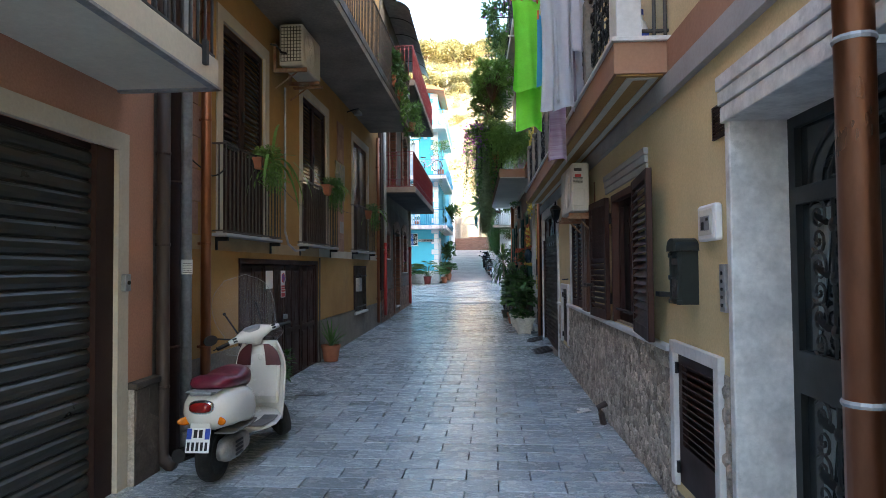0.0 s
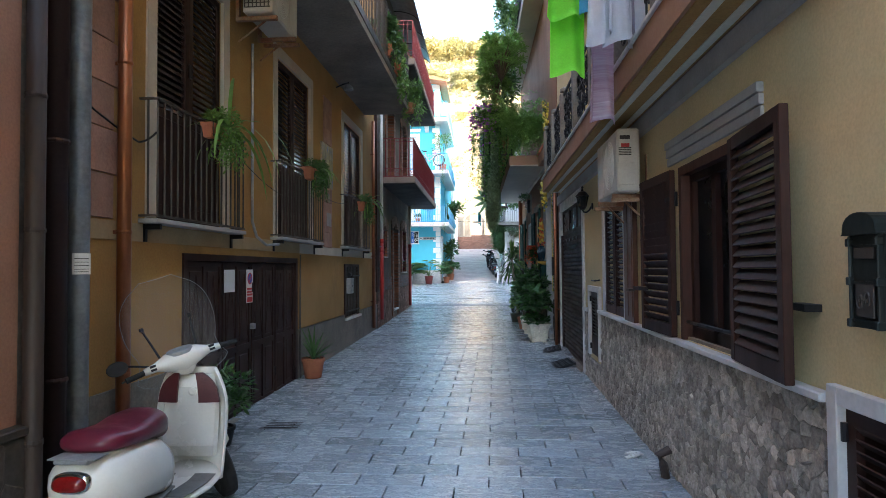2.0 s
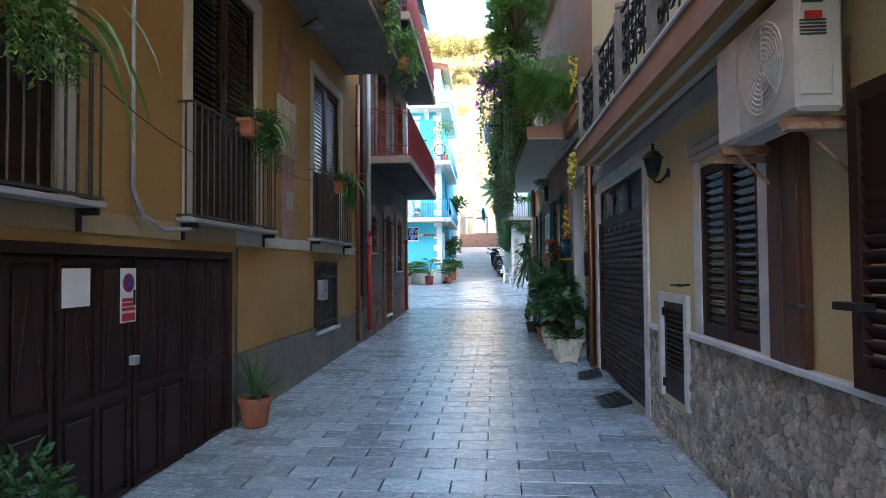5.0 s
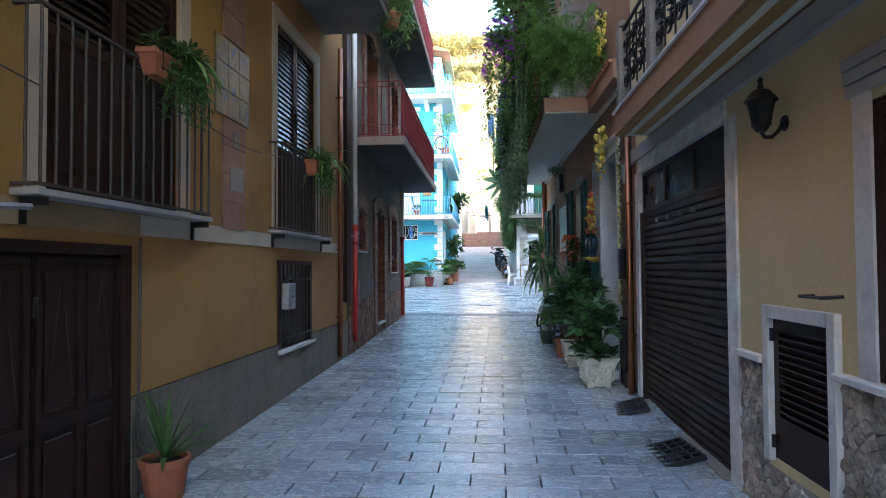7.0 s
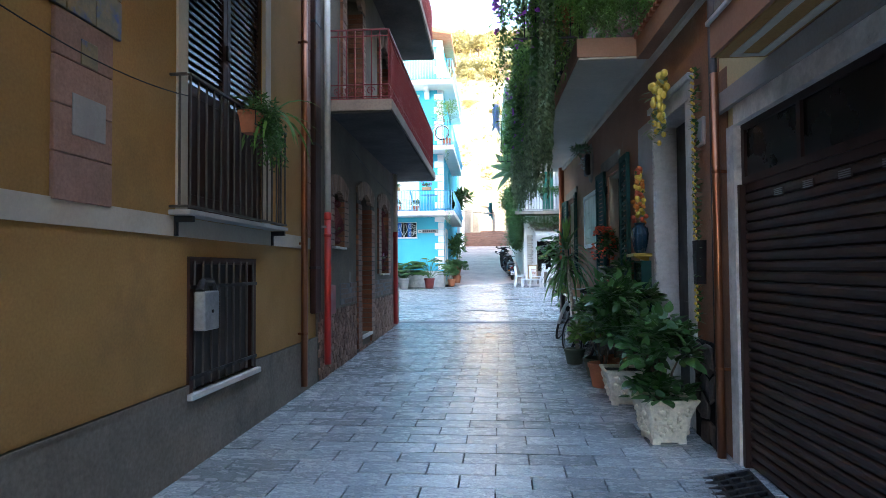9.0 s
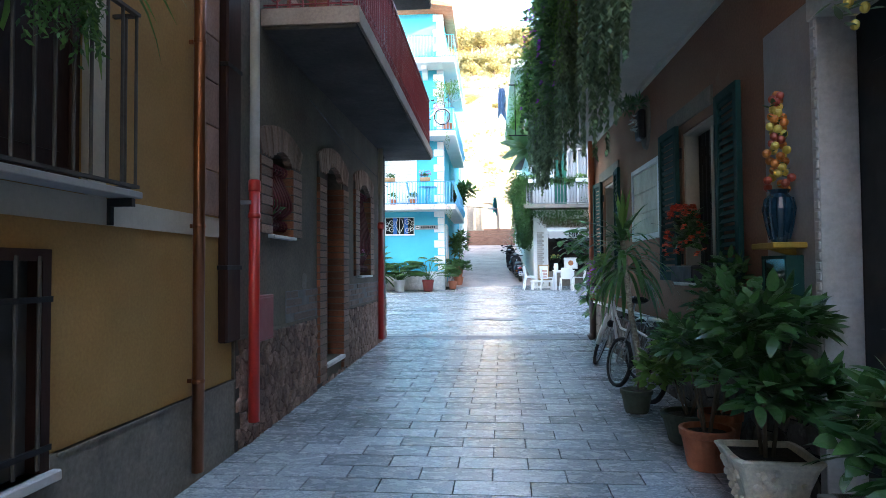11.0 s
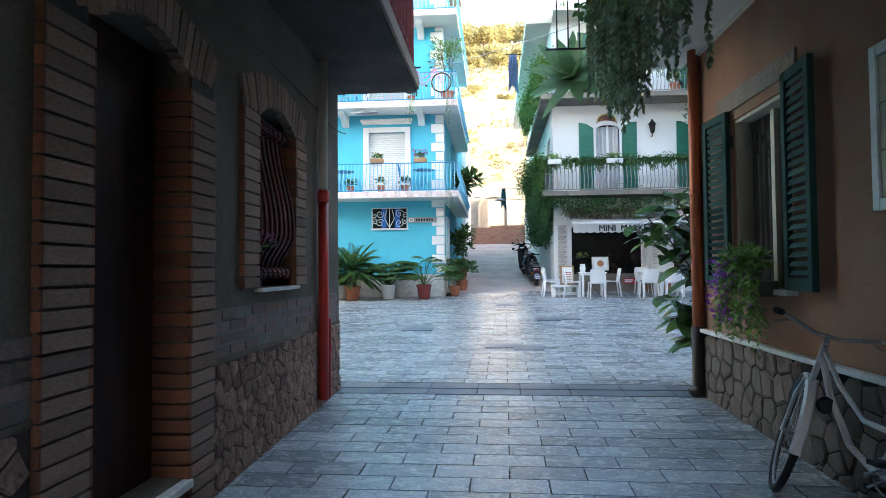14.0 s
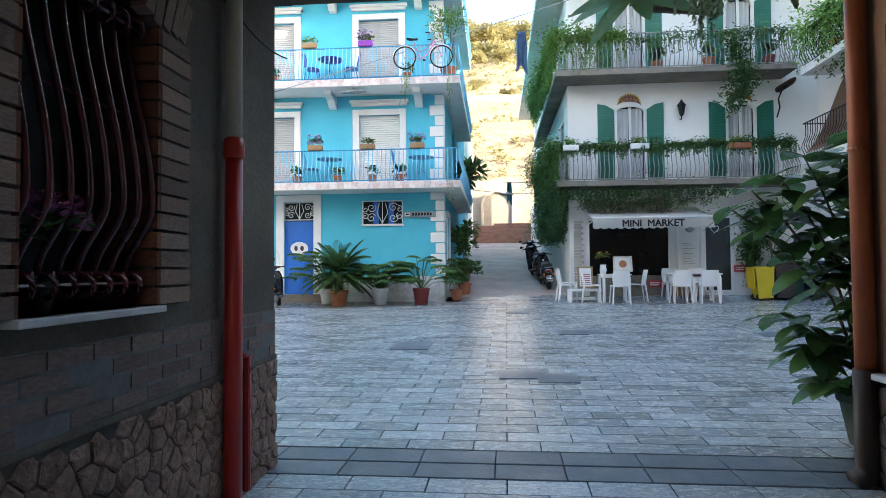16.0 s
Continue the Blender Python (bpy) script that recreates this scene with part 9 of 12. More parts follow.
    bm = B()
    lathe(bm, [(0.026, 0.0), (0.026, 0.02), (0.016, 0.024)], 14, Matrix.Translation((0.02, 0.885, 0.78)) @ Matrix.Rotation(math.pi / 2, 4, "X"))
    part("key_lock", bm, "offwhite", glove)
    bm = B()
    box(bm, 0.07, 0.12, 0.865, 0.89, 0.50, 0.53, 0.006)
    part("bag_hook", bm, "chrome", glove)
    # steering group
    S = steering
    bm = B()
    loft(bm, [ring(*s) for s in ((0.04, 0.34, 0.38, 0.97), (0.085, 0.30, 0.44, 1.01), (0.10, 0.31, 0.475, 1.10), (0.10, 0.33, 0.478, 1.19), (0.085, 0.32, 0.455, 1.29), (0.05, 0.30, 0.38, 1.37))])
    for v in bm.verts:
        if math.hypot(v.co.y - WB, v.co.z - R) < 0.232:
            v.co.z = R + math.sqrt(max(0.0, 0.232 ** 2 - (v.co.y - WB) ** 2))
    bmesh.ops.transform(bm, matrix=S, verts=bm.verts)
    part("front_mudguard", bm, paint, root, smooth=True)
    S = Matrix.Translation((-0.035, 0, -0.015)) @ steering @ Matrix.Diagonal((0.92, 1, 1, 1))
    bm = B()
    for i, pr in enumerate([[(-0.245, 0.875, 1.00, 0.022), (-0.17, 0.885, 1.005, 0.03), (-0.10, 0.905, 1.005, 0.06), (0.0, 0.93, 0.99, 0.086), (0.10, 0.905, 1.005, 0.06), (0.17, 0.885, 1.005, 0.03), (0.245, 0.875, 1.00, 0.022)]]):
        rings = [[(x, y + r * 1.25 * math.cos(a), z + r * 0.95 * math.sin(a)) for a in [k * math.pi / 8 for k in range(16)]] for x, y, z, r in pr]
        loft(bm, rings)
    loft(bm, [ring(*s) for s in ((0.05, 0.90, 1.00, 0.86), (0.085, 0.90, 1.045, 0.92), (0.085, 0.91, 1.045, 0.99), (0.06, 0.93, 1.02, 1.04))])
    bmesh.ops.transform(bm, matrix=S, verts=bm.verts)
    hd = part("headset", bm, paint, root, smooth=True)
    bm = B()
    loft(bm, [[(0.085 * math.cos(a), 0.885 + 0.055 * math.sin(a), 1.062 + 0.012 * math.sin(a) + dz) for a in [k * math.pi / 8 for k in range(16)]] for dz in (-0.02, 0.004)])
    bmesh.ops.transform(bm, matrix=S, verts=bm.verts)
    part("speedometer", bm, "galv", hd)
    for s in (-1, 1):
        bm = B()
        tube(bm, [(s * 0.24, 0.875, 1.0), (s * 0.36, 0.855, 0.992)], 0.017, 9)
        bmesh.ops.transform(bm, matrix=S, verts=bm.verts)
        part("grip", bm, "tyre", hd)
        bm = B()
        tube(bm, [(s * 0.22, 0.91, 1.0), (s * 0.28, 0.935, 0.995), (s * 0.38, 0.915, 0.985)], 0.006, 6)
        bmesh.ops.transform(bm, matrix=S, verts=bm.verts)
        part("brake_lever", bm, "iron", hd)
        bm = B()
        for k in range(2):
            box(bm, s * 0.19 - 0.018, s * 0.19 + 0.018, 0.842, 0.856, 0.992 + 0.022 * k, 1.006 + 0.022 * k)
        bmesh.ops.transform(bm, matrix=S, verts=bm.verts)
        part("switch", bm, "iron", hd)
    bm = B()
    tube(bm, [(-0.2, 0.9, 1.02), (-0.27, 0.92, 1.05), (-0.32, 0.90, 1.07)], 0.007, 6)
    loft(bm, [[(-0.38 + 0.065 * k * math.cos(a), 0.89 + dy, 1.075 + 0.045 * k * math.sin(a)) for a in [i * math.pi / 7 for i in range(14)]] for k, dy in ((0.95, 0.0), (1.0, 0.008), (0.6, 0.03))])
    bmesh.ops.transform(bm, matrix=S, verts=bm.verts)
    part("mirror", bm, "iron", hd)
    def screen_half(t):
        """Half width of the screen: two lobes at the foot, a waist, a round head."""
        if t < 0.1:
            return lerp(0.19, 0.30, math.sqrt(t / 0.1))
        if t < 0.3:
            return 0.30 - 0.05 * math.sin((t - 0.1) / 0.2 * math.pi / 2)
        if t < 0.55:
            return 0.25 + 0.04 * math.sin((t - 0.3) / 0.25 * math.pi / 2)
        return 0.29 * max(0.12, 1 - ((t - 0.55) / 0.45) ** 2.6) ** 0.5
    if screen:
        bm = B()
        rows = []
        for i in range(21):
            t = i / 20
            z = lerp(0.87, 1.53, t)
            hw = screen_half(t)
            rows.append([bm.verts.new((hw * math.sin(a) / math.sin(1.2), 1.02 - 0.10 * t + 0.12 * (math.cos(a) - 1), z)) for a in [lerp(-1.2, 1.2, k / 12) for k in range(13)]])
        for a, b in zip(rows, rows[1:]):
            for k in range(12):
                bm.faces.new((a[k], a[k + 1], b[k + 1], b[k]))
        bmesh.ops.transform(bm, matrix=S, verts=bm.verts)
        bmesh.ops.solidify(bm, geom=bm.faces[:], thickness=0.003)
        sc = part("windscreen", bm, "screen", root, "clear acrylic windscreen", smooth=True)
        sc.visible_shadow = False
        bm = B()
        rim = []
        for i in range(21):
            t = i / 20
            z = lerp(0.87, 1.53, t)
            hw = screen_half(t)
            rim.append((hw, 1.02 - 0.10 * t + 0.12 * (math.cos(1.2) - 1), z))
        crown = [(rim[-1][0] * math.sin(a) / math.sin(1.2), 0.92 + 0.12 * (math.cos(a) - 1), 1.53) for a in [lerp(1.2, -1.2, k / 8) for k in range(9)]]
        tube(bm, rim + crown + [(-x, y, z) for x, y, z in reversed(rim)], 0.0016, 5)
        bmesh.ops.transform(bm, matrix=S, verts=bm.verts)
        part("screen_edge", bm, "screen_rim", sc)
        for s in (-1, 1):
            bm = B()
            tube(bm, [(s * 0.12, 0.93, 1.04), (s * 0.155, 1.0, 1.24)], 0.008, 6)
            lathe(bm, [(0.014, -0.012), (0.016, 0.0), (0.012, 0.012)], 8, Matrix.Translation((s * 0.157, 1.003, 1.25)))
            bmesh.ops.transform(bm, matrix=S, verts=bm.verts)
            part("screen_stay", bm, "iron", hd)
    return root


scooter("cream-white scooter with wine-red seat and clear windscreen, parked", pose(-1.93, 4.40, 0.0, 0, -0.5, -1.0) @ Matrix.Diagonal((1, 1, 0.965, 1)), "scooter_white", "wine_leather", True, 43.0)
scooter("black scooter parked in the lane beside the white house", pose(0.40, 38.3, ground_z(38.3), 7.2, -5, 8), "scooter_dark", "black_vinyl", False, 10, True, "scooters in the lane")
scooter("dark blue-black scooter with a red tail lamp parked in the lane", pose(0.52, 36.4, ground_z(36.4), 7.2, -5, 4), "scooter_dark", "black_vinyl", False, -12, True, "scooters in the lane")
scooter("black scooter with a windscreen farther up the lane", pose(0.42, 40.4, ground_z(40.4), 7.2, -5, 5), "scooter_dark", "black_vinyl", True, 0, True, "scooters in the lane")
scooter("black scooter parked by the blue door", pose(-6.42, 32.2, ground_z(32.2), 0, -5, 12), "scooter_dark", "black_vinyl", True, 15, False)


# ---- turquoise house: joinery and balconies ----
root = thing("quoins", "white painted corner stones of the turquoise house", "quoins", I4)
for k in range(34):
    z = 1.42 + k * 0.29
    if z > 11:
        break
    w = 0.36 if k % 2 else 0.22
    bm = B()
    box(bm, BX - w, BX + 0.03, BY - 0.03, BY, z, z + 0.27, 0.008)
    box(bm, BX, BX + 0.03, BY, BY + w, z, z + 0.27, 0.008)
    part("quoin", bm, "white", root)

M["blind"] = surface("grey_roller_blind", (0.50, 0.50, 0.50), (0.44, 0.44, 0.44), 0.6, scale=3, fine=50, grain=0.06, bump=0.05)
M["tile_fascia"] = surface("painted_tile_fascia", (0.66, 0.66, 0.64), (0.60, 0.42, 0.38), 0.35, scale=7, fine=30, grain=0.1, bump=0.05, stain=(0.16, 0.28, 0.48), stain_scale=9, stain_at=0.55, rand=0.15)


def blind_window(x0, x1, z0, z1, cornice=True, shut=1.0, mat="blind"):
    w, h = x1 - x0, z1 - z0
    root = thing("window", "tall window with a lowered grey roller blind in a white frame", "window", pose(x0, BY, z0), "windows of the turquoise house")
    for a in ((-0.17, 0.006, 0, h + 0.15), (w - 0.006, w + 0.17, 0, h + 0.15), (0.006, w - 0.006, h - 0.006, h + 0.15)):
        bm = B()
        box(bm, a[0], a[1], -0.05, 0.02, a[2], a[3], 0.006)
        part("surround", bm, "white", root)
    if cornice:
        bm = B()
        box(bm, -0.24, w + 0.24, -0.12, 0.0, h + 0.32, h + 0.40, 0.01)
        box(bm, -0.20, w + 0.20, -0.08, 0.0, h + 0.24, h + 0.32, 0.01)
        part("cornice", bm, "white", root)
    n = int(h * shut / 0.06)
    bm = B()
    prism(bm, [(0.10, 0.0), (0.085, 0.015), (0.085, 0.045), (0.10, 0.055), (0.115, 0.055), (0.115, 0.0)], "x", 0.0, w)
    me = mesh_of("blind_slat", bm, mat)
    for k in range(n):
        ob = new("blind_slat", me)
        ob.parent = root
        ob.location = (0, 0, h - (k + 1) * 0.06)
    bm = B()
    box(bm, 0, w, 0.16, 0.17, 0, h)
    part("pane", bm, "smoked", root)


for k, h in enumerate(HOLES_B[2:]):
    blind_window(*h, mat="white" if k == 0 else "blind")


def iron_lace(bm, x0, x1, z0, z1, y):
    cx, cz = (x0 + x1) / 2, (z0 + z1) / 2
    hw, hh = (x1 - x0) / 2, (z1 - z0) / 2
    for s in (-1, 1):
        tube(bm, [(cx, y, z0 + 0.03), (cx + s * hw * 0.28, y, cz), (cx + s * hw * 0.15, y, z1 - 0.05)], 0.011, 5)
        for t in (-1, 1):
            scroll(bm, (cx + s * hw * 0.55, y, cz + t * hh * 0.45), hh * 0.42, 1.4, 0.011, s * t, "y", 0.5)
            scroll(bm, (cx + s * hw * 0.86, y, cz + t * hh * 0.3), hh * 0.3, 1.3, 0.011, -s * t, "y", 2.0)
    tube(bm, [(cx, y, z0), (cx, y, z1)], 0.011, 5)
    for a, b in (((x0, z0), (x1, z0)), ((x1, z0), (x1, z1)), ((x1, z1), (x0, z1)), ((x0, z1), (x0, z0))):
        tube(bm, [(a[0], y, a[1]), (b[0], y, b[1])], 0.014, 5)


root = thing("barred_window", "small window with white scrolled ironwork", "window", I4)
bm = B()
iron_lace(bm, -4.68, -3.58, 2.80, 3.44, BY - 0.03)
part("grille", bm, "white", root)
bm = B()
box(bm, -4.68, -3.58, BY + 0.1, BY + 0.12, 2.80, 3.44)
part("pane", bm, "smoked", root)
bm = B()
for a, b in ((-4.40, -4.25), (-3.98, -3.83)):
    box(bm, a, b, BY + 0.085, BY + 0.1, 2.80, 3.44)
part("blue_sash", bm, "blue_door", root)
bm = B()
box(bm, -4.72, -3.54, BY - 0.06, BY, 2.76, 2.80)
part("window_sill", bm, "white", root)

root = thing("house_door", "bright blue house door with a white oval and scrolled fanlight", "door", pose(-6.90, BY, 0.9))
for a in ((-0.21, 0.006, 0, 2.74), (0.844, 1.06, 0, 2.74), (0.006, 0.844, 2.554, 2.74)):
    bm = B()
    box(bm, a[0], a[1], -0.04, 0.02, a[2], a[3], 0.006)
    part("surround", bm, "white", root)
bm = B()
box(bm, 0.0, 0.85, 0.06, 0.11, 0.0, 2.02)
for z0, z1 in ((0.12, 0.75), (0.86, 1.28), (1.4, 1.9)):
    for x0 in (0.10, 0.47):
        box(bm, x0, x0 + 0.28, 0.05, 0.06, z0, z1, 0.004)
dl = part("door_leaf", bm, "blue_door", root)
bm = B()
lathe(bm, [(0.25, 0.0), (0.25, 0.012)], 24, Matrix.Translation((0.42, 0.05, 1.27)) @ Matrix.Rotation(math.pi / 2, 4, "X"), 1.0, 0.72)
part("oval", bm, "white", dl)
bm = B()
for x in (0.33, 0.50):
    lathe(bm, [(0.055, 0.0), (0.055, 0.01)], 14, Matrix.Translation((x, 0.036, 1.27)) @ Matrix.Rotation(math.pi / 2, 4, "X"), 0.9, 1.35)
part("oval_mark", bm, "iron_grey", dl)
bm = B()
tube(bm, [(0.76, 0.05, 0.98), (0.76, 0.0, 0.98), (0.66, 0.0, 0.98)], 0.011, 6)
part("handle", bm, "brass", dl)
bm = B()
iron_lace(bm, 0.0, 0.85, 2.06, 2.54, 0.05)
part("fanlight_grille", bm, "white", root)
bm = B()
box(bm, 0.0, 0.85, 0.12, 0.14, 2.04, 2.56)
part("fanlight_pane", bm, "smoked", root)
bm = B()
box(bm, -7.2, -5.7, BY - 0.25, BY, 0.6, 0.9, 0.01)
struct("door_step_turquoise", bm, "plinth", "grey stone step before the blue door", "step")
root = thing("arrow_sign", "long grey direction sign with arrow and lettering bars", "sign", pose(-3.54, BY - 0.06, 2.98))
bm = B()
box(bm, 0, 0.88, 0, 0.04, 0, 0.16, 0.004)
part("board", bm, "galv", root)
bm = B()
box(bm, 0.03, 0.17, -0.006, 0.0, 0.03, 0.13)
part("arrow_field", bm, "white", root)
bm = B()
prism(bm, [(0.05, 0.08), (0.09, 0.115), (0.09, 0.095), (0.15, 0.095), (0.15, 0.065), (0.09, 0.065), (0.09, 0.045)], "y", -0.010, -0.006)
part("arrow", bm, "iron", root)
for k in range(7):
    bm = B()
    box(bm, 0.24 + k * 0.08, 0.29 + k * 0.08, -0.006, 0.0, 0.045, 0.12)
    part("lettering_bar", bm, "iron", root)


def belly_rail(name, label, x0, x1, y, z, side_y, mat, h=0.84, bar_mat=None, lean=0.10):
    """Bulging balcony bars along x and round the corner at x1."""
    root = thing("balcony_railing", label, "railing", I4, name)
    for zz, nm in ((z + 0.04, "bottom_rail"), (z + h, "top_rail")):
        bm = B()
        tube(bm, [(x0, y, zz), (x1, y, zz), (x1, side_y, zz)], 0.016, 6)
        part(nm, bm, mat, root)
    for kind in ("front", "side"):
        bm = B()
        pts = []
        for i in range(9):
            t = i / 8
            o = lean * math.exp(-((t - 0.28) / 0.2) ** 2)
            pts.append((0, -o, 0.04 + t * (h - 0.04)) if kind == "front" else (o, 0, 0.04 + t * (h - 0.04)))
        tube(bm, pts, 0.013, 5)
        me = mesh_of("bar", bm, bar_mat or mat)
        if kind == "front":
            n = int((x1 - x0) / 0.115)
            spots = [(lerp(x0, x1, (i + 0.5) / n), y) for i in range(n)]
        else:
            n = int((side_y - y) / 0.13)
            spots = [(x1, lerp(y, side_y, (i + 0.5) / n)) for i in range(n)]
        for sx, sy in spots:
            ob = new("bar", me)
            ob.parent = root
            ob.location = (sx, sy, z)
    return root


for k, z in enumerate((3.85, 6.56, 9.29)):
    belly_rail("railings of the turquoise house", "sky-blue belly-shaped iron balcony railing", -10.5, -1.97, BY - 0.90, z, 40.9, "blue_iron", bar_mat="blue_pale")
    root = thing("tiled_edge", "painted ceramic tiles along the balcony edge", "tile edging", pose(0, BY - 0.953, z - 0.185))
    bm = B()
    box(bm, 0, 0.188, -0.004, 0.003, 0.0, 0.182, 0.002)
    me = mesh_of("tile", bm, "tile_fascia")
    for i in range(44):
        ob = new("tile", me)
        ob.parent = root
        ob.location = (-1.93 - 0.19 * (i + 1), 0, 0)
    if k < 2:
        root = thing("corbel", "white plaster brackets under the upper balcony", "bracket", pose(0, 0, z + 2.53), "corbels of the turquoise house")
        for x in (-3.1, -5.5, -7.9):
            bm = B()
            prism(bm, [(BY, 0), (BY - 0.7, 0), (BY - 0.62, -0.12), (BY - 0.3, -0.18), (BY - 0.12, -0.34), (BY, -0.38)], "x", x - 0.1, x + 0.1)
            part("bracket", bm, "white", root)


def rail_box(x, y, z, seed, flower, box_mat="terracotta", w=0.38, leafm="leaf", label="small flower box standing on the balcony rail", group="rail boxes of the turquoise house"):
    g = random.Random(seed)
    root = thing("window_box", label, "planter", pose(x, y, z), group)
    bm = B()
    box(bm, -w / 2, w / 2, -0.08, 0.08, 0, 0.14, 0.01)
    part("trough", bm, box_mat, root)
    bm = B()
    bush(bm, (0, 0, 0.2), (w * 0.5, 0.12, 0.13), 130, 0.07, 0.04, g, 0.5)
    part("foliage", bm, leafm, root)
    if flower:
        bm = B()
        for _ in range(26):
            p = (g.uniform(-0.5, 0.5) * w, g.uniform(-0.1, 0.08), g.uniform(0.18, 0.42))
            for k in range(4):
                leaf(bm, p, rnd_dir(g), 0.06, 0.05, 0.2, 2)
        part("blossom", bm, flower, root)


M["wood_box"] = surface("pale_wooden_crate", (0.34, 0.22, 0.11), (0.26, 0.16, 0.08), 0.8, scale=6, fine=60, grain=0.2, bump=0.2)
for x, z, fl, bmt in ((-5.75, 4.70, "pink_fl", "wood_box"), (-4.35, 4.70, None, "wood_box"), (-3.05, 4.70, "pink_fl", "wood_box"), (-5.9, 7.42, None, "wood_box"), (-4.4, 7.42, "purple_fl", "purple_fl")):
    rail_box(x, BY - 0.90, z, int(x * 13), fl, bmt, leafm="leaf_light" if z > 6 else "leaf")
for x, z in ((-6.35, 3.86), (-5.25, 3.86), (-4.3, 3.86), (-3.55, 3.86), (-3.35, 6.57), (-7.0, 6.57)):
    g = random.Random(int(x * 17))
    root = thing("potted_plant", "small potted plant on the balcony floor", "potted plant", pose(x, BY - 0.55, z), "pots of the turquoise house")
    round_pot(root, 0.13, 0.22)
    bm = B()
    bush(bm, (0, 0, 0.34), (0.17, 0.17, 0.17), 120, 0.09, 0.05, g, 0.5)
    part("foliage", bm, "leaf", root)


def cafe_table(x, y, z, mat, r=0.33, h=0.70):
    root = thing("balcony_table", "round blue metal balcony table", "table", pose(x, y, z), "balcony tables")
    bm = B()
    lathe(bm, [(r, h - 0.02), (r + 0.01, h - 0.01), (r, h), (0.05, h)], 22)
    part("tabletop", bm, mat, root)
    for k in range(3):
        a = k * 2.09 + 0.4
        bm = B()
        tube(bm, [(0.08 * math.cos(a), 0.08 * math.sin(a), h - 0.02), (0.05 * math.cos(a), 0.05 * math.sin(a), h * 0.5), (0.26 * math.cos(a), 0.26 * math.sin(a), 0)], 0.012, 5)
        part("leg", bm, mat, root)


def metal_chair(x, y, z, rz, mat):
    root = thing("balcony_chair", "blue metal balcony chair", "chair", pose(x, y, z, 0, 0, rz), "balcony chairs")
    bm = B()
    lathe(bm, [(0.19, 0.43), (0.20, 0.44), (0.19, 0.455), (0.03, 0.45)], 18)
    part("seat", bm, mat, root)
    bm = B()
    tube(bm, [(-0.19, 0.16, 0.44), (-0.19, 0.22, 0.75), (-0.10, 0.24, 0.90), (0.10, 0.24, 0.90), (0.19, 0.22, 0.75), (0.19, 0.16, 0.44)], 0.011, 5)
    for k in range(5):
        tube(bm, [(-0.12 + k * 0.06, 0.17, 0.45), (-0.12 + k * 0.06, 0.235, 0.88)], 0.007, 5)
    part("backrest", bm, mat, root)
    for sx in (-1, 1):
        for sy in (-1, 1):
            bm = B()
            tube(bm, [(sx * 0.13, sy * 0.13, 0.44), (sx * 0.19, sy * 0.2, 0)], 0.011, 5)
            part("leg", bm, mat, root)


cafe_table(-5.5, BY - 0.45, 3.85, "blue_iron")
cafe_table(-3.0, BY - 0.45, 3.85, "blue_iron")
metal_chair(-6.0, BY - 0.4, 3.85, 90, "blue_iron")
metal_chair(-3.55, BY - 0.4, 3.85, 90, "blue_iron")
cafe_table(-5.45, BY - 0.45, 6.56, "sign_blue")
metal_chair(-5.95, BY - 0.45, 6.56, 90, "sign_blue")
metal_chair(-4.9, BY - 0.4, 6.56, -80, "sign_blue")
root = bicycle("pink and white decorative bicycle hung on the blue railing", pose(-3.35, BY - 0.99, 6.75, 0, 0, -90) @ Matrix.Scale(0.9, 4), "pink_fl", True, "white", False)
g = random.Random(301)
root = thing("balcony_shrub", "tall feathery shrub on the corner of the blue balcony", "potted plant", pose(-2.25, BY - 0.45, 6.56))
round_pot(root, 0.22, 0.36)
bm = B()
for k in range(5):
    a = k * 1.3
    tube(bm, [(0, 0, 0.3), (0.12 * math.cos(a), 0.12 * math.sin(a), 1.0), (0.3 * math.cos(a), 0.25 * math.sin(a), 1.9)], 0.012, 5, True, 0.005)
part("stem", bm, "bark", root)
bm = B()
bush(bm, (0, 0, 1.35), (0.62, 0.45, 0.85), 800, 0.11, 0.03, g, 0.6, lumps=16)
part("foliage", bm, "leaf_light", root)
g = random.Random(302)
for x, z, n in ((-3.35, 6.6, 7), (-2.25, 6.6, 6), (-2.2, 3.9, 5), (-7.35, 4.5, 14)):
    root = thing("trailing_plant", "pale trailing plant hanging from the balcony edge", "hanging plant", pose(x, BY - 1.0, z), "trailing plants of the turquoise house")
    bm = B()
    strands(bm, [(g.uniform(-0.12, 0.12), g.uniform(-0.05, 0.05), 0) for _ in range(n)], 0.8, 26, 0.05, 0.02, g)
    part("trailing_foliage", bm, "leaf_light", root)
root = thing("street_lamp", "flat white street lamp under the balcony", "lamp", pose(-4.75, BY - 0.8, 6.22))
bm = B()
loft(bm, [ring(*s) for s in ((0.02, 0.02, 0.05, -0.10), (0.30, 0.0, 0.07, -0.06), (0.42, 0.0, 0.08, 0.0), (0.30, 0.0, 0.07, 0.06), (0.02, 0.02, 0.05, 0.10))])
part("lamp_body", bm, "galv", root, smooth=True)
bm = B()
tube(bm, [(0, 0, 0.07), (0, 0, 0.15)], 0.02, 6)
part("arm", bm, "galv", root)
bm = B()
prism(bm, [(BX - 0.3, 11.3), (BX + 0.45, 11.18), (BX + 0.45, 11.26), (BX - 0.3, 11.5)], "y", BY - 0.9, 38)
box(bm, -16, BX - 0.3, BY - 0.9, 46, 11.3, 11.5)
struct("roof_turquoise", bm, "terracotta", "terracotta eaves of the turquoise house", "roof")
root = thing("side_door", "white framed side door in the lane", "door", pose(BX, 35.6, 0.9))
bm = B()
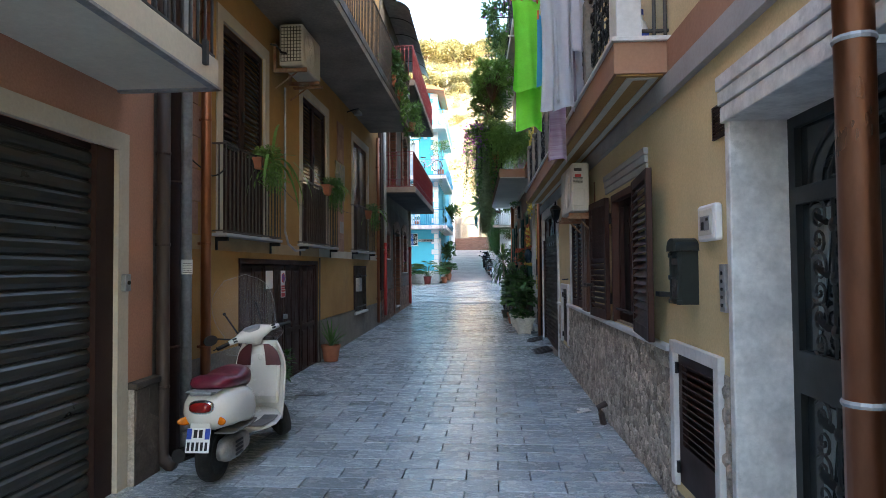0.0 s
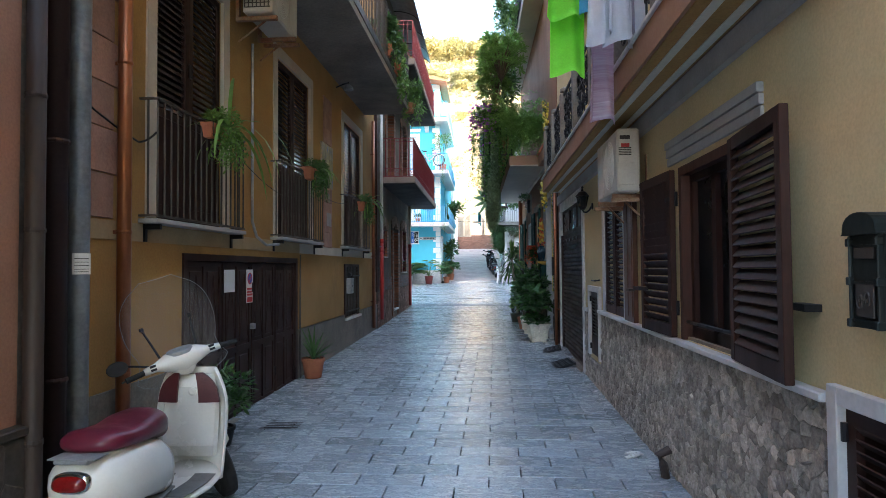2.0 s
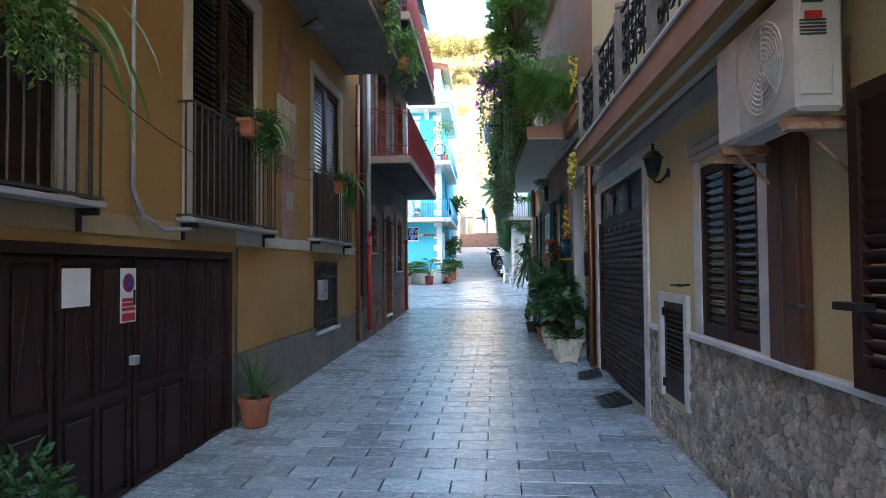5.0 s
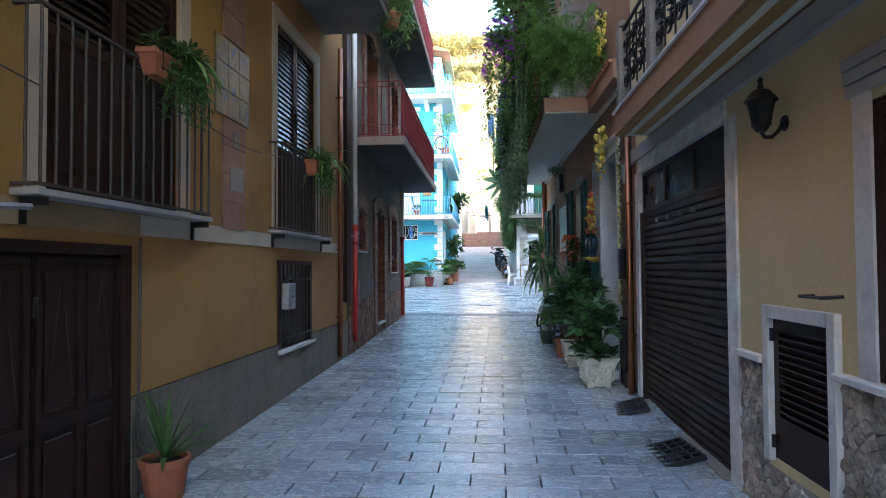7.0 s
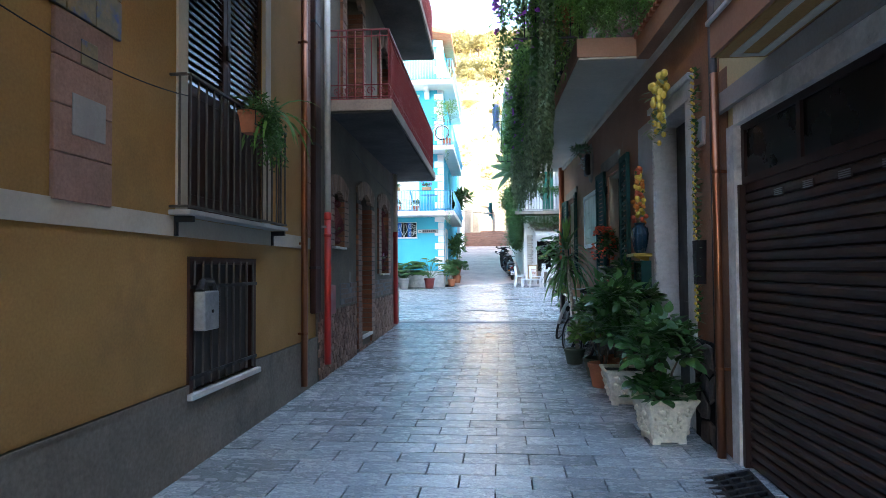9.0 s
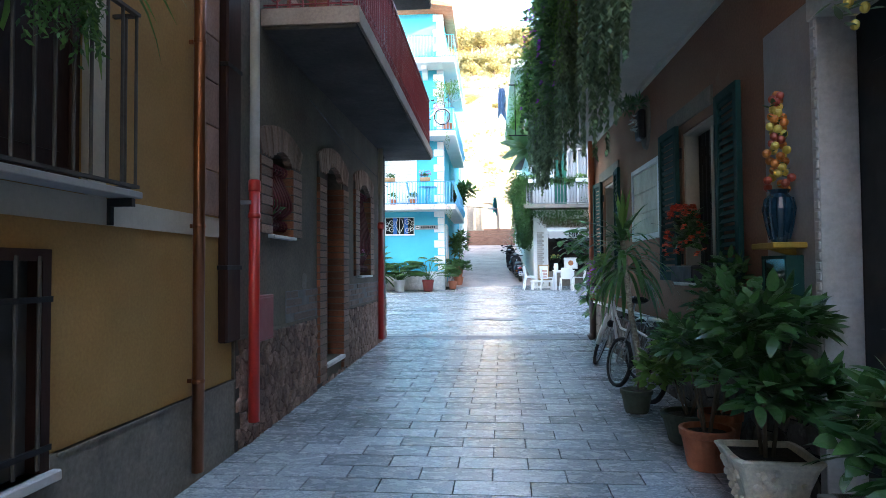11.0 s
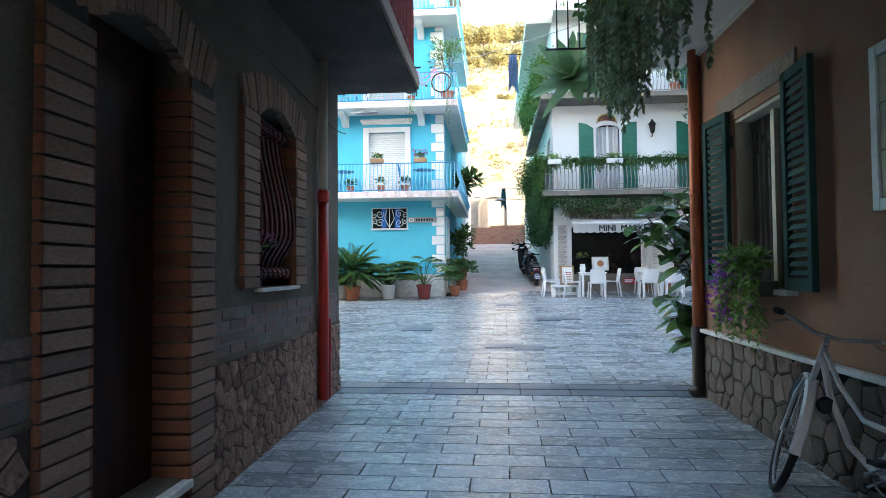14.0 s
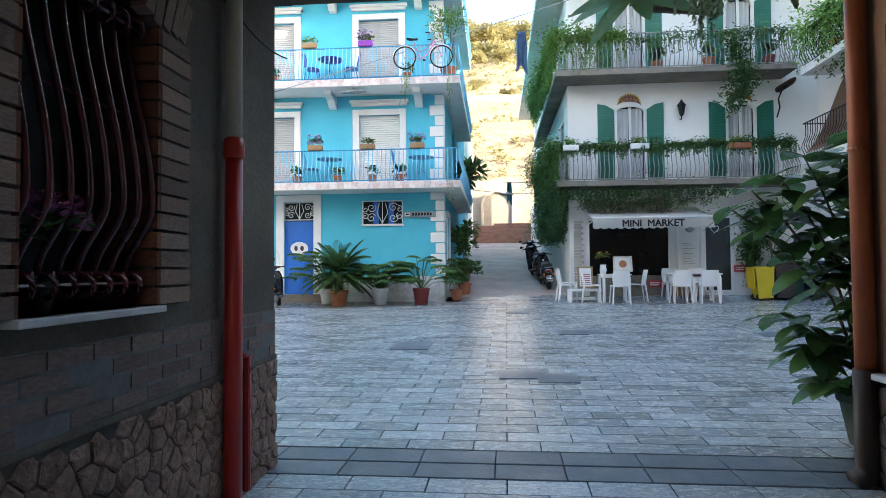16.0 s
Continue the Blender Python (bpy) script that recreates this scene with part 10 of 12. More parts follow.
for a in ((0.0, 0.04, -0.14, 0, 0, 2.34), (0.0, 0.04, 0.9, 1.04, 0, 2.34), (0.0, 0.04, 0, 0.9, 2.2, 2.34)):
    box(bm, *a)
part("surround", bm, "white", root)
bm = B()
box(bm, -0.12, -0.06, 0, 0.9, 0, 2.2)
part("door_leaf", bm, "brown", root)


# ---- pots before the turquoise house ----
def big_pot(label, x, y, r, h, mat):
    root = thing("potted_plant", label, "potted plant", pose(x, y, ground_z(y)), "pots before the turquoise house")
    round_pot(root, r, h, mat)
    return root


M["pot_red"] = surface("dark_red_plastic_pot", (0.22, 0.035, 0.03), (0.17, 0.028, 0.025), 0.5, scale=4, fine=50, grain=0.1, bump=0.1)
g = random.Random(311)
root = big_pot("terracotta pot with a broad cycad palm", -4.98, 33.05, 0.235, 0.40, "terracotta")
bm = B()
tube(bm, [(0, 0, 0.3), (0, 0, 0.80)], 0.11, 9, True, 0.10)
part("trunk", bm, "bark", root)
for i in range(58):
    a = i * 2.4
    t = lerp(-0.25, 1.25, i / 58)
    dd = Vector((math.cos(a) * math.cos(t), math.sin(a) * math.cos(t), math.sin(t)))
    bm = B()
    p = Vector((0, 0, 0.80))
    L = g.uniform(0.85, 1.05)
    side = Vector((-math.sin(a), math.cos(a), 0))
    for j in range(30):
        dd = (dd + Vector((0, 0, -0.027))).normalized()
        p = p + dd * L / 30
        for s in (-1, 1):
            leaf(bm, p, side * s + dd * 0.8 + Vector((0, 0, 0.15)), 0.05 + 0.17 * math.sin(math.pi * (j + 3) / 34), 0.05, 0.25, 2)
    part("frond", bm, "leaf", root)


def philodendron(label, x, y, r, h, mat, n, L, seed, leafm="leaf"):
    """Deeply cut leaves on long stalks."""
    g = random.Random(seed)
    root = big_pot(label, x, y, r, h, mat)
    for i in range(n):
        a = i * 2.4 + g.uniform(-0.2, 0.2)
        t = lerp(0.30, 1.40, i / n)
        d = Vector((math.cos(a) * math.cos(t), math.sin(a) * math.cos(t), math.sin(t)))
        tip = Vector((0, 0, h * 0.9)) + d * L * g.uniform(0.65, 1.1)
        bm = B()
        tube(bm, [(0, 0, h * 0.85), Vector((0, 0, h * 0.9)).lerp(tip, 0.55) + Vector((0, 0, 0.08)), tip], 0.009, 4)
        out = Vector((math.cos(a), math.sin(a), 0.45)).normalized()
        side = Vector((-math.sin(a), math.cos(a), 0))
        q = tip.copy()
        for k in range(7):
            out = (out + Vector((0, 0, -0.08))).normalized()
            q = q + out * 0.05
            for s in (-1, 1):
                leaf(bm, q, side * s + out * (0.2 + 0.16 * k), (0.26 - 0.02 * k) * g.uniform(0.85, 1.15), 0.10, 0.7, 3)
        leaf(bm, q, out, 0.13, 0.07, 0.4, 3)
        part("leaf", bm, leafm, root)
    return root


philodendron("white pot with a leafy philodendron by the blue door", -5.45, 33.75, 0.23, 0.40, "white", 40, 1.05, 312)
philodendron("white pot with a dense split-leaf philodendron", -3.98, 33.35, 0.215, 0.42, "white", 52, 0.66, 313)
philodendron("dark red pot with a tall split-leaf philodendron", -2.95, 33.45, 0.22, 0.42, "pot_red", 18, 0.95, 314, "leaf")
pot_shrub("terracotta pot with a bushy shrub on a white block", -2.12, 34.6, 0.17, 0.30, 315, "leaf", (0.40, 0.42, 0.36), 0.62, 900, 0.10, 0.05)
pot_shrub("dark pot with a rounded shrub in the lane", -1.95, 35.6, 0.2, 0.32, 316, "leaf", (0.50, 0.6, 0.40), 0.70, 1000, 0.11, 0.05)
pot_shrub("terracotta pot with a dark shrub along the lane wall", -2.05, 37.2, 0.2, 0.3, 317, "leaf", (0.5, 0.7, 1.0), 1.2, 900, 0.14, 0.06)
pot_shrub("tall dark shrub potted against the lane wall", -2.1, 39.4, 0.2, 0.3, 318, "leaf_dark", (0.4, 0.7, 0.9), 1.2, 520, 0.14, 0.06)
bm = B()
bush(bm, (0, 0, 0), (0.7, 0.8, 0.8), 260, 0.42, 0.18, random.Random(319), 0.6, 5)
r0 = thing("broadleaf_plant", "large banana-leaved plant on the lane balcony", "potted plant", pose(-2.2, 40.4, 4.9))
part("foliage", bm, "leaf", r0)
round_pot(r0, 0.25, 0.3)
r0.location.z = 4.04
for o in r0.children:
    if o.name.startswith("foliage"):
        o.location = (0, 0, 0.85)

# ---- white house ----


def arch_window(cx, z0, z1, w, shut_w):
    root = thing("window", "arched white french window between open green shutters", "window", pose(cx, WY, z0), "windows of the white house")
    h = z1 - z0
    sp = h - 0.22

    def arch(hw, spring, rise, n=10):
        return [(hw * math.cos(a), spring + rise * math.sin(a)) for a in [math.pi * i / n for i in range(n + 1)]]
    outer = [(w / 2, 0)] + arch(w / 2, sp, 0.22) + [(-w / 2, 0)]
    inner = [(w / 2 - 0.07, 0)] + arch(w / 2 - 0.07, sp, 0.16) + [(-w / 2 + 0.07, 0)]
    bm = B()
    fo = [bm.verts.new((x, -0.03, z)) for x, z in outer]
    fi = [bm.verts.new((x, -0.03, z)) for x, z in inner]
    bo = [bm.verts.new((x, 0.06, z)) for x, z in outer]
    bi = [bm.verts.new((x, 0.06, z)) for x, z in inner]
    for k in range(len(outer) - 1):
        bm.faces.new((fo[k], fo[k + 1], fi[k + 1], fi[k]))
        bm.faces.new((fi[k], fi[k + 1], bi[k + 1], bi[k]))
        bm.faces.new((fo[k + 1], fo[k], bo[k], bo[k + 1]))
    part("surround", bm, "white", root)
    bm = B()
    box(bm, -0.035, 0.035, 0.03, 0.06, 0, h - 0.05)
    part("mullion", bm, "white", root)
    bm = B()
    for s in (-1, 1):
        n = 14
        vs = [[bm.verts.new((s * lerp(0.04, w / 2 - 0.08, i / n), 0.09 + 0.012 * math.sin(i * 1.4), z)) for i in range(n + 1)] for z in (0, h - 0.1)]
        for i in range(n):
            bm.faces.new((vs[0][i], vs[0][i + 1], vs[1][i + 1], vs[1][i]))
    part("curtain", bm, "blind", root, "pale curtain")
    bm = B()
    box(bm, -w / 2, w / 2, 0.13, 0.14, 0, h)
    part("pane", bm, "smoked", root)
    for s in (-1, 1):
        half = [(s * x, z) for x, z in arch(w / 2, sp, 0.22)[:6]]
        bm = B()
        prism(bm, half + [(s * w / 2, h)], "y", 0.001, 0.2)
        part("spandrel", bm, "white_wall", root)
        x0 = s * (w / 2 + 0.01)
        bm = B()
        x1 = s * (w / 2 + shut_w)
        top = [(x0, h - 0.16), ((x0 + x1) / 2, h - 0.02), (x1, h + 0.02)]
        prism(bm, [(x0, 0.0), (x1, 0.0)] + top[::-1], "y", -0.05, -0.012)
        sh = part("shutter", bm, "green_far", root, "dark green louvred shutter")
        bm = B()
        box(bm, min(x0, x1) + 0.06, max(x0, x1) - 0.06, -0.064, -0.05, -0.012, 0.012, m=None)
        me = mesh_of("slat", bm, "green_far")
        for i in range(24):
            ob = new("slat", me)
            ob.parent = sh
            ob.location = (0, 0, 0.12 + i * (h - 0.42) / 23)
    return root


arch_window(2.71, 3.92, 6.10, 0.87, 0.46)
arch_window(5.67, 3.92, 6.08, 0.82, 0.44)
arch_window(2.71, 6.82, 9.0, 0.87, 0.46)
arch_window(5.67, 6.82, 9.0, 0.82, 0.44)
M["crest_red"] = surface("brown_red_glaze", (0.16, 0.045, 0.02), (0.10, 0.028, 0.014), 0.35, scale=9, fine=40, grain=0.15, bump=0.1)
M["ceramic"] = surface("yellow_red_ceramic", (0.50, 0.26, 0.05), (0.30, 0.06, 0.03), 0.3, scale=14, fine=40, grain=0.1, bump=0.1)
for x in (2.71, 5.67):
    bm = B()
    root = thing("ceramic_crest", "red and yellow glazed ceramic crest over the window", "wall ornament", pose(x - 0.03, WY, 6.13), "crests of the white house")
    arc = [(0.30 * math.cos(a), 0.03 + 0.22 * math.sin(a)) for a in [math.pi * i / 12 for i in range(13)]]
    low = [(0.32 * math.cos(a), -0.07 + 0.12 * math.sin(a)) for a in [math.pi * (12 - i) / 12 for i in range(13)]]
    prism(bm, arc + low, "y", -0.05, 0.0)
    part("plaque", bm, "crest_red", root)
    for i in range(13):
        a = math.pi * (i + 0.0) / 12
        bm = B()
        ball(bm, (0.29 * math.cos(a), -0.05, 0.03 + 0.20 * math.sin(a)), 0.026, 7, 1.0)
        part("bead", bm, "lemon", root)
    for i in range(6):
        a = math.pi * (i + 0.5) / 6
        bm = B()
        ball(bm, (0.20 * math.cos(a), -0.05, 0.035 + 0.085 * math.sin(a)), 0.03, 7, 1.0)
        part("boss", bm, "ceramic", root)
root = thing("wall_lantern", "black iron lantern on the white wall", "lamp", pose(4.05, WY - 0.18, 5.75))
bm = B()
lathe(bm, [(0.03, -0.06), (0.07, 0.0), (0.10, 0.22), (0.13, 0.23), (0.05, 0.33), (0.01, 0.40)], 8)
part("lantern_body", bm, "iron", root)
bm = B()
tube(bm, [(0, 0, -0.05), (0, 0.05, -0.15), (0, 0.18, -0.12)], 0.015, 5)
part("arm", bm, "iron", root)

M["rail_pale"] = surface("pale_grey_painted_iron", (0.30, 0.30, 0.285), (0.23, 0.23, 0.22), 0.5, scale=6, fine=90, grain=0.2, bump=0.1)
for k, z in enumerate((3.86, 6.81)):
    belly_rail("railings of the white house", "dark belly-shaped iron railing overgrown with creeper", 0.62, 6.72, WY - 0.90, z, 43.5, "rail_pale", 0.95)


def creeper(label, tops, n, L, W, hang, hl, seed, mat="leaf", dens=26, spread=1.0):
    """Leaves gathered along the points, with shoots hanging from them."""
    g = random.Random(seed)
    root = thing("creeper", label, "creeper", pose(*tops[0]), "creepers of the white house")
    o = Vector(tops[0])
    bm = B()
    lens = [(Vector(b) - Vector(a)).length for a, b in zip(tops, tops[1:])]
    for _ in range(n):
        k = g.choices(range(len(lens)), lens)[0]
        p = Vector(tops[k]).lerp(Vector(tops[k + 1]), g.random()) - o
        # clumps along the run
        u = noise.noise(Vector((p.x * 1.7, p.y * 1.7, p.z * 1.7 + seed)))
        r = max(0.02, (0.16 + 0.22 * u) * spread)
        q = p + Vector((g.gauss(0, r), g.gauss(0, r * 0.6), g.gauss(0, r)))
        leaf(bm, q, rnd_dir(g, -0.1), L * g.uniform(0.6, 1.2), W * g.uniform(0.7, 1.2), 0.5, 3, 0, g.uniform(-1, 1))
    st = []
    for _ in range(hang):
        k = g.choices(range(len(lens)), lens)[0]
        p = Vector(tops[k]).lerp(Vector(tops[k + 1]), g.random()) - o
        st.append((p.x + g.gauss(0, 0.05), p.y - 0.05 + g.gauss(0, 0.05), p.z))
    strands(bm, st, hl, dens, L * 0.8, W * 0.8, g, sway=0.15)
    part("foliage", bm, mat, root)
    return root


yb = WY - 0.92
creeper("green creeper wound along the lower balcony rail", [(0.60, yb, 4.74), (6.6, yb, 4.78)], 5200, 0.06, 0.05, 120, 0.34, 401, spread=0.46)
creeper("dense green creeper hanging from the lower balcony corner", [(0.55, yb, 4.7), (0.5, yb + 1.5, 4.75), (0.5, 41, 4.8)], 11000, 0.07, 0.052, 330, 1.25, 402, "leaf", 40)
creeper("bright creeper cascading over the upper balcony corner", [(2.4, yb, 7.7), (0.6, yb, 7.75), (0.5, 37.5, 7.7), (0.4, 41, 7.6)], 13000, 0.065, 0.05, 320, 0.95, 403, "leaf_light", 34, 0.8)
creeper("thin creeper along the upper balcony rail", [(2.4, yb, 7.6), (6.6, yb, 7.7)], 1500, 0.06, 0.045, 70, 0.45, 404, "leaf", spread=0.55)
creeper("dry creeper hanging under the balcony over the shop", [(0.9, yb + 0.1, 3.62), (5.0, yb + 0.1, 3.60)], 1500, 0.06, 0.04, 90, 0.25, 405, "leaf_dark")
creeper("dry brown creeper lying on top of the shop awning", [(1.3, 34.55, 3.30), (2.4, 34.45, 3.22), (3.5, 34.5, 3.26)], 2400, 0.06, 0.03, 40, 0.22, 411, "dry", 14, 0.55)
creeper("thin green creeper trailing over the shop awning", [(1.3, 34.4, 3.36), (3.4, 34.4, 3.30), (4.6, 34.5, 3.40)], 700, 0.06, 0.045, 40, 0.25, 412, "leaf", 14, 0.6)
creeper("thick creeper falling down the corner of the shop", [(0.75, yb + 0.05, 3.7), (0.65, WY, 3.6), (0.6, 39, 3.5)], 5000, 0.07, 0.05, 220, 0.95, 406, "leaf_dark", 36)
for k, (z0, z1) in enumerate(((3.25, 3.1), (2.75, 2.6))):
    creeper("dark ivy covering the lane side of the white house", [(0.93, WY + 0.15 + 0.25 * k, z0), (0.93, 39, z0 + 0.1), (0.93, 46, z1 + 0.6)], 5200, 0.08, 0.06, 130, 0.5, 420 + k, "leaf_dark", 26)
creeper("tall climbing plant against the wall behind the bins", [(5.7, WY - 0.2, 1.8), (5.9, WY - 0.2, 2.6), (6.4, WY - 0.2, 3.0)], 2600, 0.09, 0.045, 70, 0.9, 407, "leaf_dark")
creeper("dark climbing vine across the white facade", [(5.1, yb - 0.1, 7.5), (5.5, yb - 0.1, 6.4), (5.0, yb - 0.1, 5.9)], 1500, 0.10, 0.05, 40, 0.6, 408, "leaf_dark")

for x, z, mat, lm, w in ((2.73, 4.66, "white", "leaf_bright", 0.47), (5.25, 4.62, "terracotta", "leaf_light", 0.55), (0.95, 4.66, "white", "leaf_bright", 0.40)):
    rail_box(x, WY - 0.98, z, int(x * 19), None, mat, w, lm, "%s window box with fresh green plants on the rail" % ("white" if mat == "white" else "terracotta"), "rail boxes of the white house")
for x, r, h, mat, lm in ((3.3, 0.15, 0.25, "terracotta", "leaf"), (4.65, 0.17, 0.3, "terracotta", "leaf_light"), (6.2, 0.16, 0.3, "pot_red", "leaf")):
    root = thing("potted_plant", "potted plant standing on the upper balcony floor", "potted plant", pose(x, WY - 0.62, 6.82), "pots of the white house")
    g = random.Random(int(x * 23))
    round_pot(root, r, h, mat)
    bm = B()
    bush(bm, (0, 0, h + 0.18), (0.24, 0.2, 0.24), 260, 0.09, 0.05, g, 0.5)
    part("foliage", bm, lm, root)

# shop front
# Opaque near-black sheet; the shop's unlit interior is put into its colour.
M["shop_dark"] = surface("dim_shop_pane", (0.008, 0.01, 0.01), (0.004, 0.005, 0.005), 0.08, scale=2, fine=20, grain=0.1, bump=0, spec=0.3)
root = thing("shop_window", "dark shop window with a low stone parapet", "shop window", pose(1.5, WY, 0.85))
bm = B()
for a in ((-0.04, 0.04, -0.03, 0.05, 0, 2.1), (2.18, 2.26, -0.03, 0.05, 0, 2.1), (0.04, 2.18, -0.03, 0.05, 2.02, 2.1)):
    box(bm, *a)
part("frame", bm, "white", root)
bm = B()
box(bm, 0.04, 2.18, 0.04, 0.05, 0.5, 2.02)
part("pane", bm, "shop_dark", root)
bm = B()
box(bm, 0.04, 2.18, -0.02, 0.06, -0.3, 0.5)
part("parapet", bm, "plinth", root)
root = thing("shop_door", "white framed glazed shop door", "door", pose(4.58, WY, 0.8))
bm = B()
for a in ((-0.06, 0.08, -0.03, 0.05, 0, 2.19), (0.74, 0.86, -0.03, 0.05, 0, 2.19), (0.08, 0.74, -0.03, 0.05, 2.1, 2.19), (0.08, 0.74, -0.03, 0.05, 0, 0.14)):
    box(bm, *a)
part("door_frame", bm, "white", root)
bm = B()
box(bm, 0.08, 0.74, 0.02, 0.03, 0.14, 2.1)
part("pane", bm, "smoked", root)
bm = B()
tube(bm, [(0.70, -0.03, 1.0), (0.70, -0.08, 1.0), (0.62, -0.08, 1.0)], 0.012, 6)
part("handle", bm, "iron", root)
bm = B()
pts = [(0.32 + 0.11 * math.copysign(abs(math.sin(a)) ** 3, math.sin(a)), -0.035, 1.80 + 0.007 * (13 * math.cos(a) - 5 * math.cos(2 * a) - 2 * math.cos(3 * a) - math.cos(4 * a))) for a in [i * 0.2618 for i in range(25)]]
tube(bm, pts, 0.009, 5)
part("heart", bm, "white", root, "white wire heart")
root = thing("menu_board", "white notice panel with grey text bars between window and door", "notice board", pose(3.92, WY - 0.03, 1.45))
bm = B()
box(bm, 0, 0.55, 0, 0.03, 0, 1.3, 0.005)
part("board", bm, "white", root)
for k in range(9):
    bm = B()
    box(bm, 0.12, 0.45 - 0.05 * (k % 3), -0.005, 0.0, 0.2 + k * 0.07, 0.215 + k * 0.07)
    part("text_bar", bm, "galv", root)
bm = B()
lathe(bm, [(0.14, 0.0), (0.10, -0.12), (0.03, -0.16)], 14, Matrix.Translation((0.3, -0.06, 1.22)), 1, 0.6)
part("lamp_bowl", bm, "galv", root)
bm = B()
box(bm, 3.74, 4.56, WY - 0.05, WY, 0.6, 1.38)
struct("trim_shop_parapet", bm, "wood_box", "tiled and wooden panel below the notice board", "trim")

root = thing("awning", "white scalloped shop awning lettered MINI MARKET", "awning", I4)
M["canvas"] = surface("off_white_canvas", (0.70, 0.68, 0.64), (0.62, 0.60, 0.56), 0.85, scale=3, fine=80, grain=0.05, bump=0.1, stain=(0.5, 0.46, 0.4), stain_at=0.62)
ya, yf, za, zf = WY - 0.02, 33.75, 3.22, 2.82
bm = B()
rows = [[bm.verts.new((lerp(1.42, 4.42, i / 20), lerp(ya, yf, j / 6), lerp(za, zf, j / 6) - 0.03 * math.sin(math.pi * j / 6))) for i in range(21)] for j in range(7)]
for a, b in zip(rows, rows[1:]):
    for i in range(20):
        bm.faces.new((a[i], a[i + 1], b[i + 1], b[i]))
bmesh.ops.solidify(bm, geom=bm.faces[:], thickness=0.01)
part("canopy", bm, "canvas", root)
bm = B()
n = 120
top = [bm.verts.new((lerp(1.42, 4.42, i / n), yf, zf)) for i in range(n + 1)]
bot = [bm.verts.new((lerp(1.42, 4.42, i / n), yf - 0.01, zf - 0.24 - 0.035 * abs(math.sin(i / n * math.pi * 15)))) for i in range(n + 1)]
for i in range(n):
    bm.faces.new((top[i], top[i + 1], bot[i + 1], bot[i]))
bmesh.ops.solidify(bm, geom=bm.faces[:], thickness=0.004)
part("valance", bm, "canvas", root)
bm = B()
tube(bm, [(1.42, yf + 0.01, zf + 0.01), (4.42, yf + 0.01, zf + 0.01)], 0.025, 8)
for x in (1.5, 4.34):
    tube(bm, [(x, ya, 2.75), (x, yf, zf)], 0.015, 6)
part("bar", bm, "white", root)
cu = bpy.data.curves.new("lettering", "FONT")
cu.body, cu.size, cu.extrude, cu.align_x = "MINI  MARKET", 0.24, 0.004, "CENTER"
cu.bevel_depth, cu.bevel_resolution = 0.006, 1
cu.materials.append(M["iron"])
lt = new("lettering", cu)
lt.parent = root
lt.matrix_basis = pose(2.92, yf - 0.022, zf - 0.215, 90, 0, 0)

# brick pilaster beside the shop
root = thing("brick_pilaster", "pale whitewashed brick pilaster beside the shop", "pilaster", I4)
M["pale_brick"] = surface("whitewashed_brick", (0.50, 0.47, 0.42), (0.40, 0.37, 0.32), 0.9, scale=6, fine=50, grain=0.15, bump=0.4, rand=0.15)
bm = B()
box(bm, -0.5, 0.5, -0.5, 0.5, -0.5, 0.5)
me = mesh_of("brick", bm, "pale_brick")
for k in range(28):
    ob = new("brick", me)
    ob.parent = root
    w = 0.25 if k % 2 else 0.2
    ob.matrix_basis = Matrix.Translation((1.12 + w / 2, WY - 0.03, 0.68 + k * 0.08)) @ Matrix.Diagonal((w, 0.08, 0.07, 1))


# tables and chairs
def plastic_chair(m, stacked=False):
    root = thing("plastic_chair", "white moulded plastic cafe chair", "chair", m, "cafe chairs")
    bm = B()
    loft(bm, [[(x, y, z + dz) for x, dz in ((-hw, 0.0), (-hw * 0.5, -0.012), (hw * 0.5, -0.012), (hw, 0.0), (hw, 0.02), (hw * 0.5, 0.008), (-hw * 0.5, 0.008), (-hw, 0.02))] for y, z, hw in ((-0.22, 0.44, 0.20), (-0.1, 0.445, 0.215), (0.08, 0.435, 0.21), (0.20, 0.43, 0.195))])
    part("seat", bm, "white_plastic", root)
    bm = B()
    loft(bm, [[(hw * math.sin(a), y - 0.05 * (1 - math.cos(a)) + d, z) for a, d in [(lerp(-1.2, 1.2, k / 8), 0.0) for k in range(9)] + [(lerp(1.2, -1.2, k / 8), 0.018) for k in range(9)]] for z, y, hw in ((0.44, 0.20, 0.20), (0.58, 0.225, 0.225), (0.72, 0.25, 0.225), (0.82, 0.27, 0.20))])
    part("backrest", bm, "white_plastic", root)
    for sx in (-1, 1):
        for sy, sp in ((-1, 0.03), (1, 0.06)):
            bm = B()
            tube(bm, [(sx * 0.18, sy * 0.19, 0.44), (sx * 0.215, sy * (0.19 + sp), 0)], 0.022, 6, True, 0.016)
            part("leg", bm, "white_plastic", root)
    return root


M["white_plastic"] = surface("white_moulded_plastic", (0.80, 0.80, 0.79), (0.76, 0.76, 0.75), 0.4, scale=3, fine=60, grain=0.03, bump=0.0)


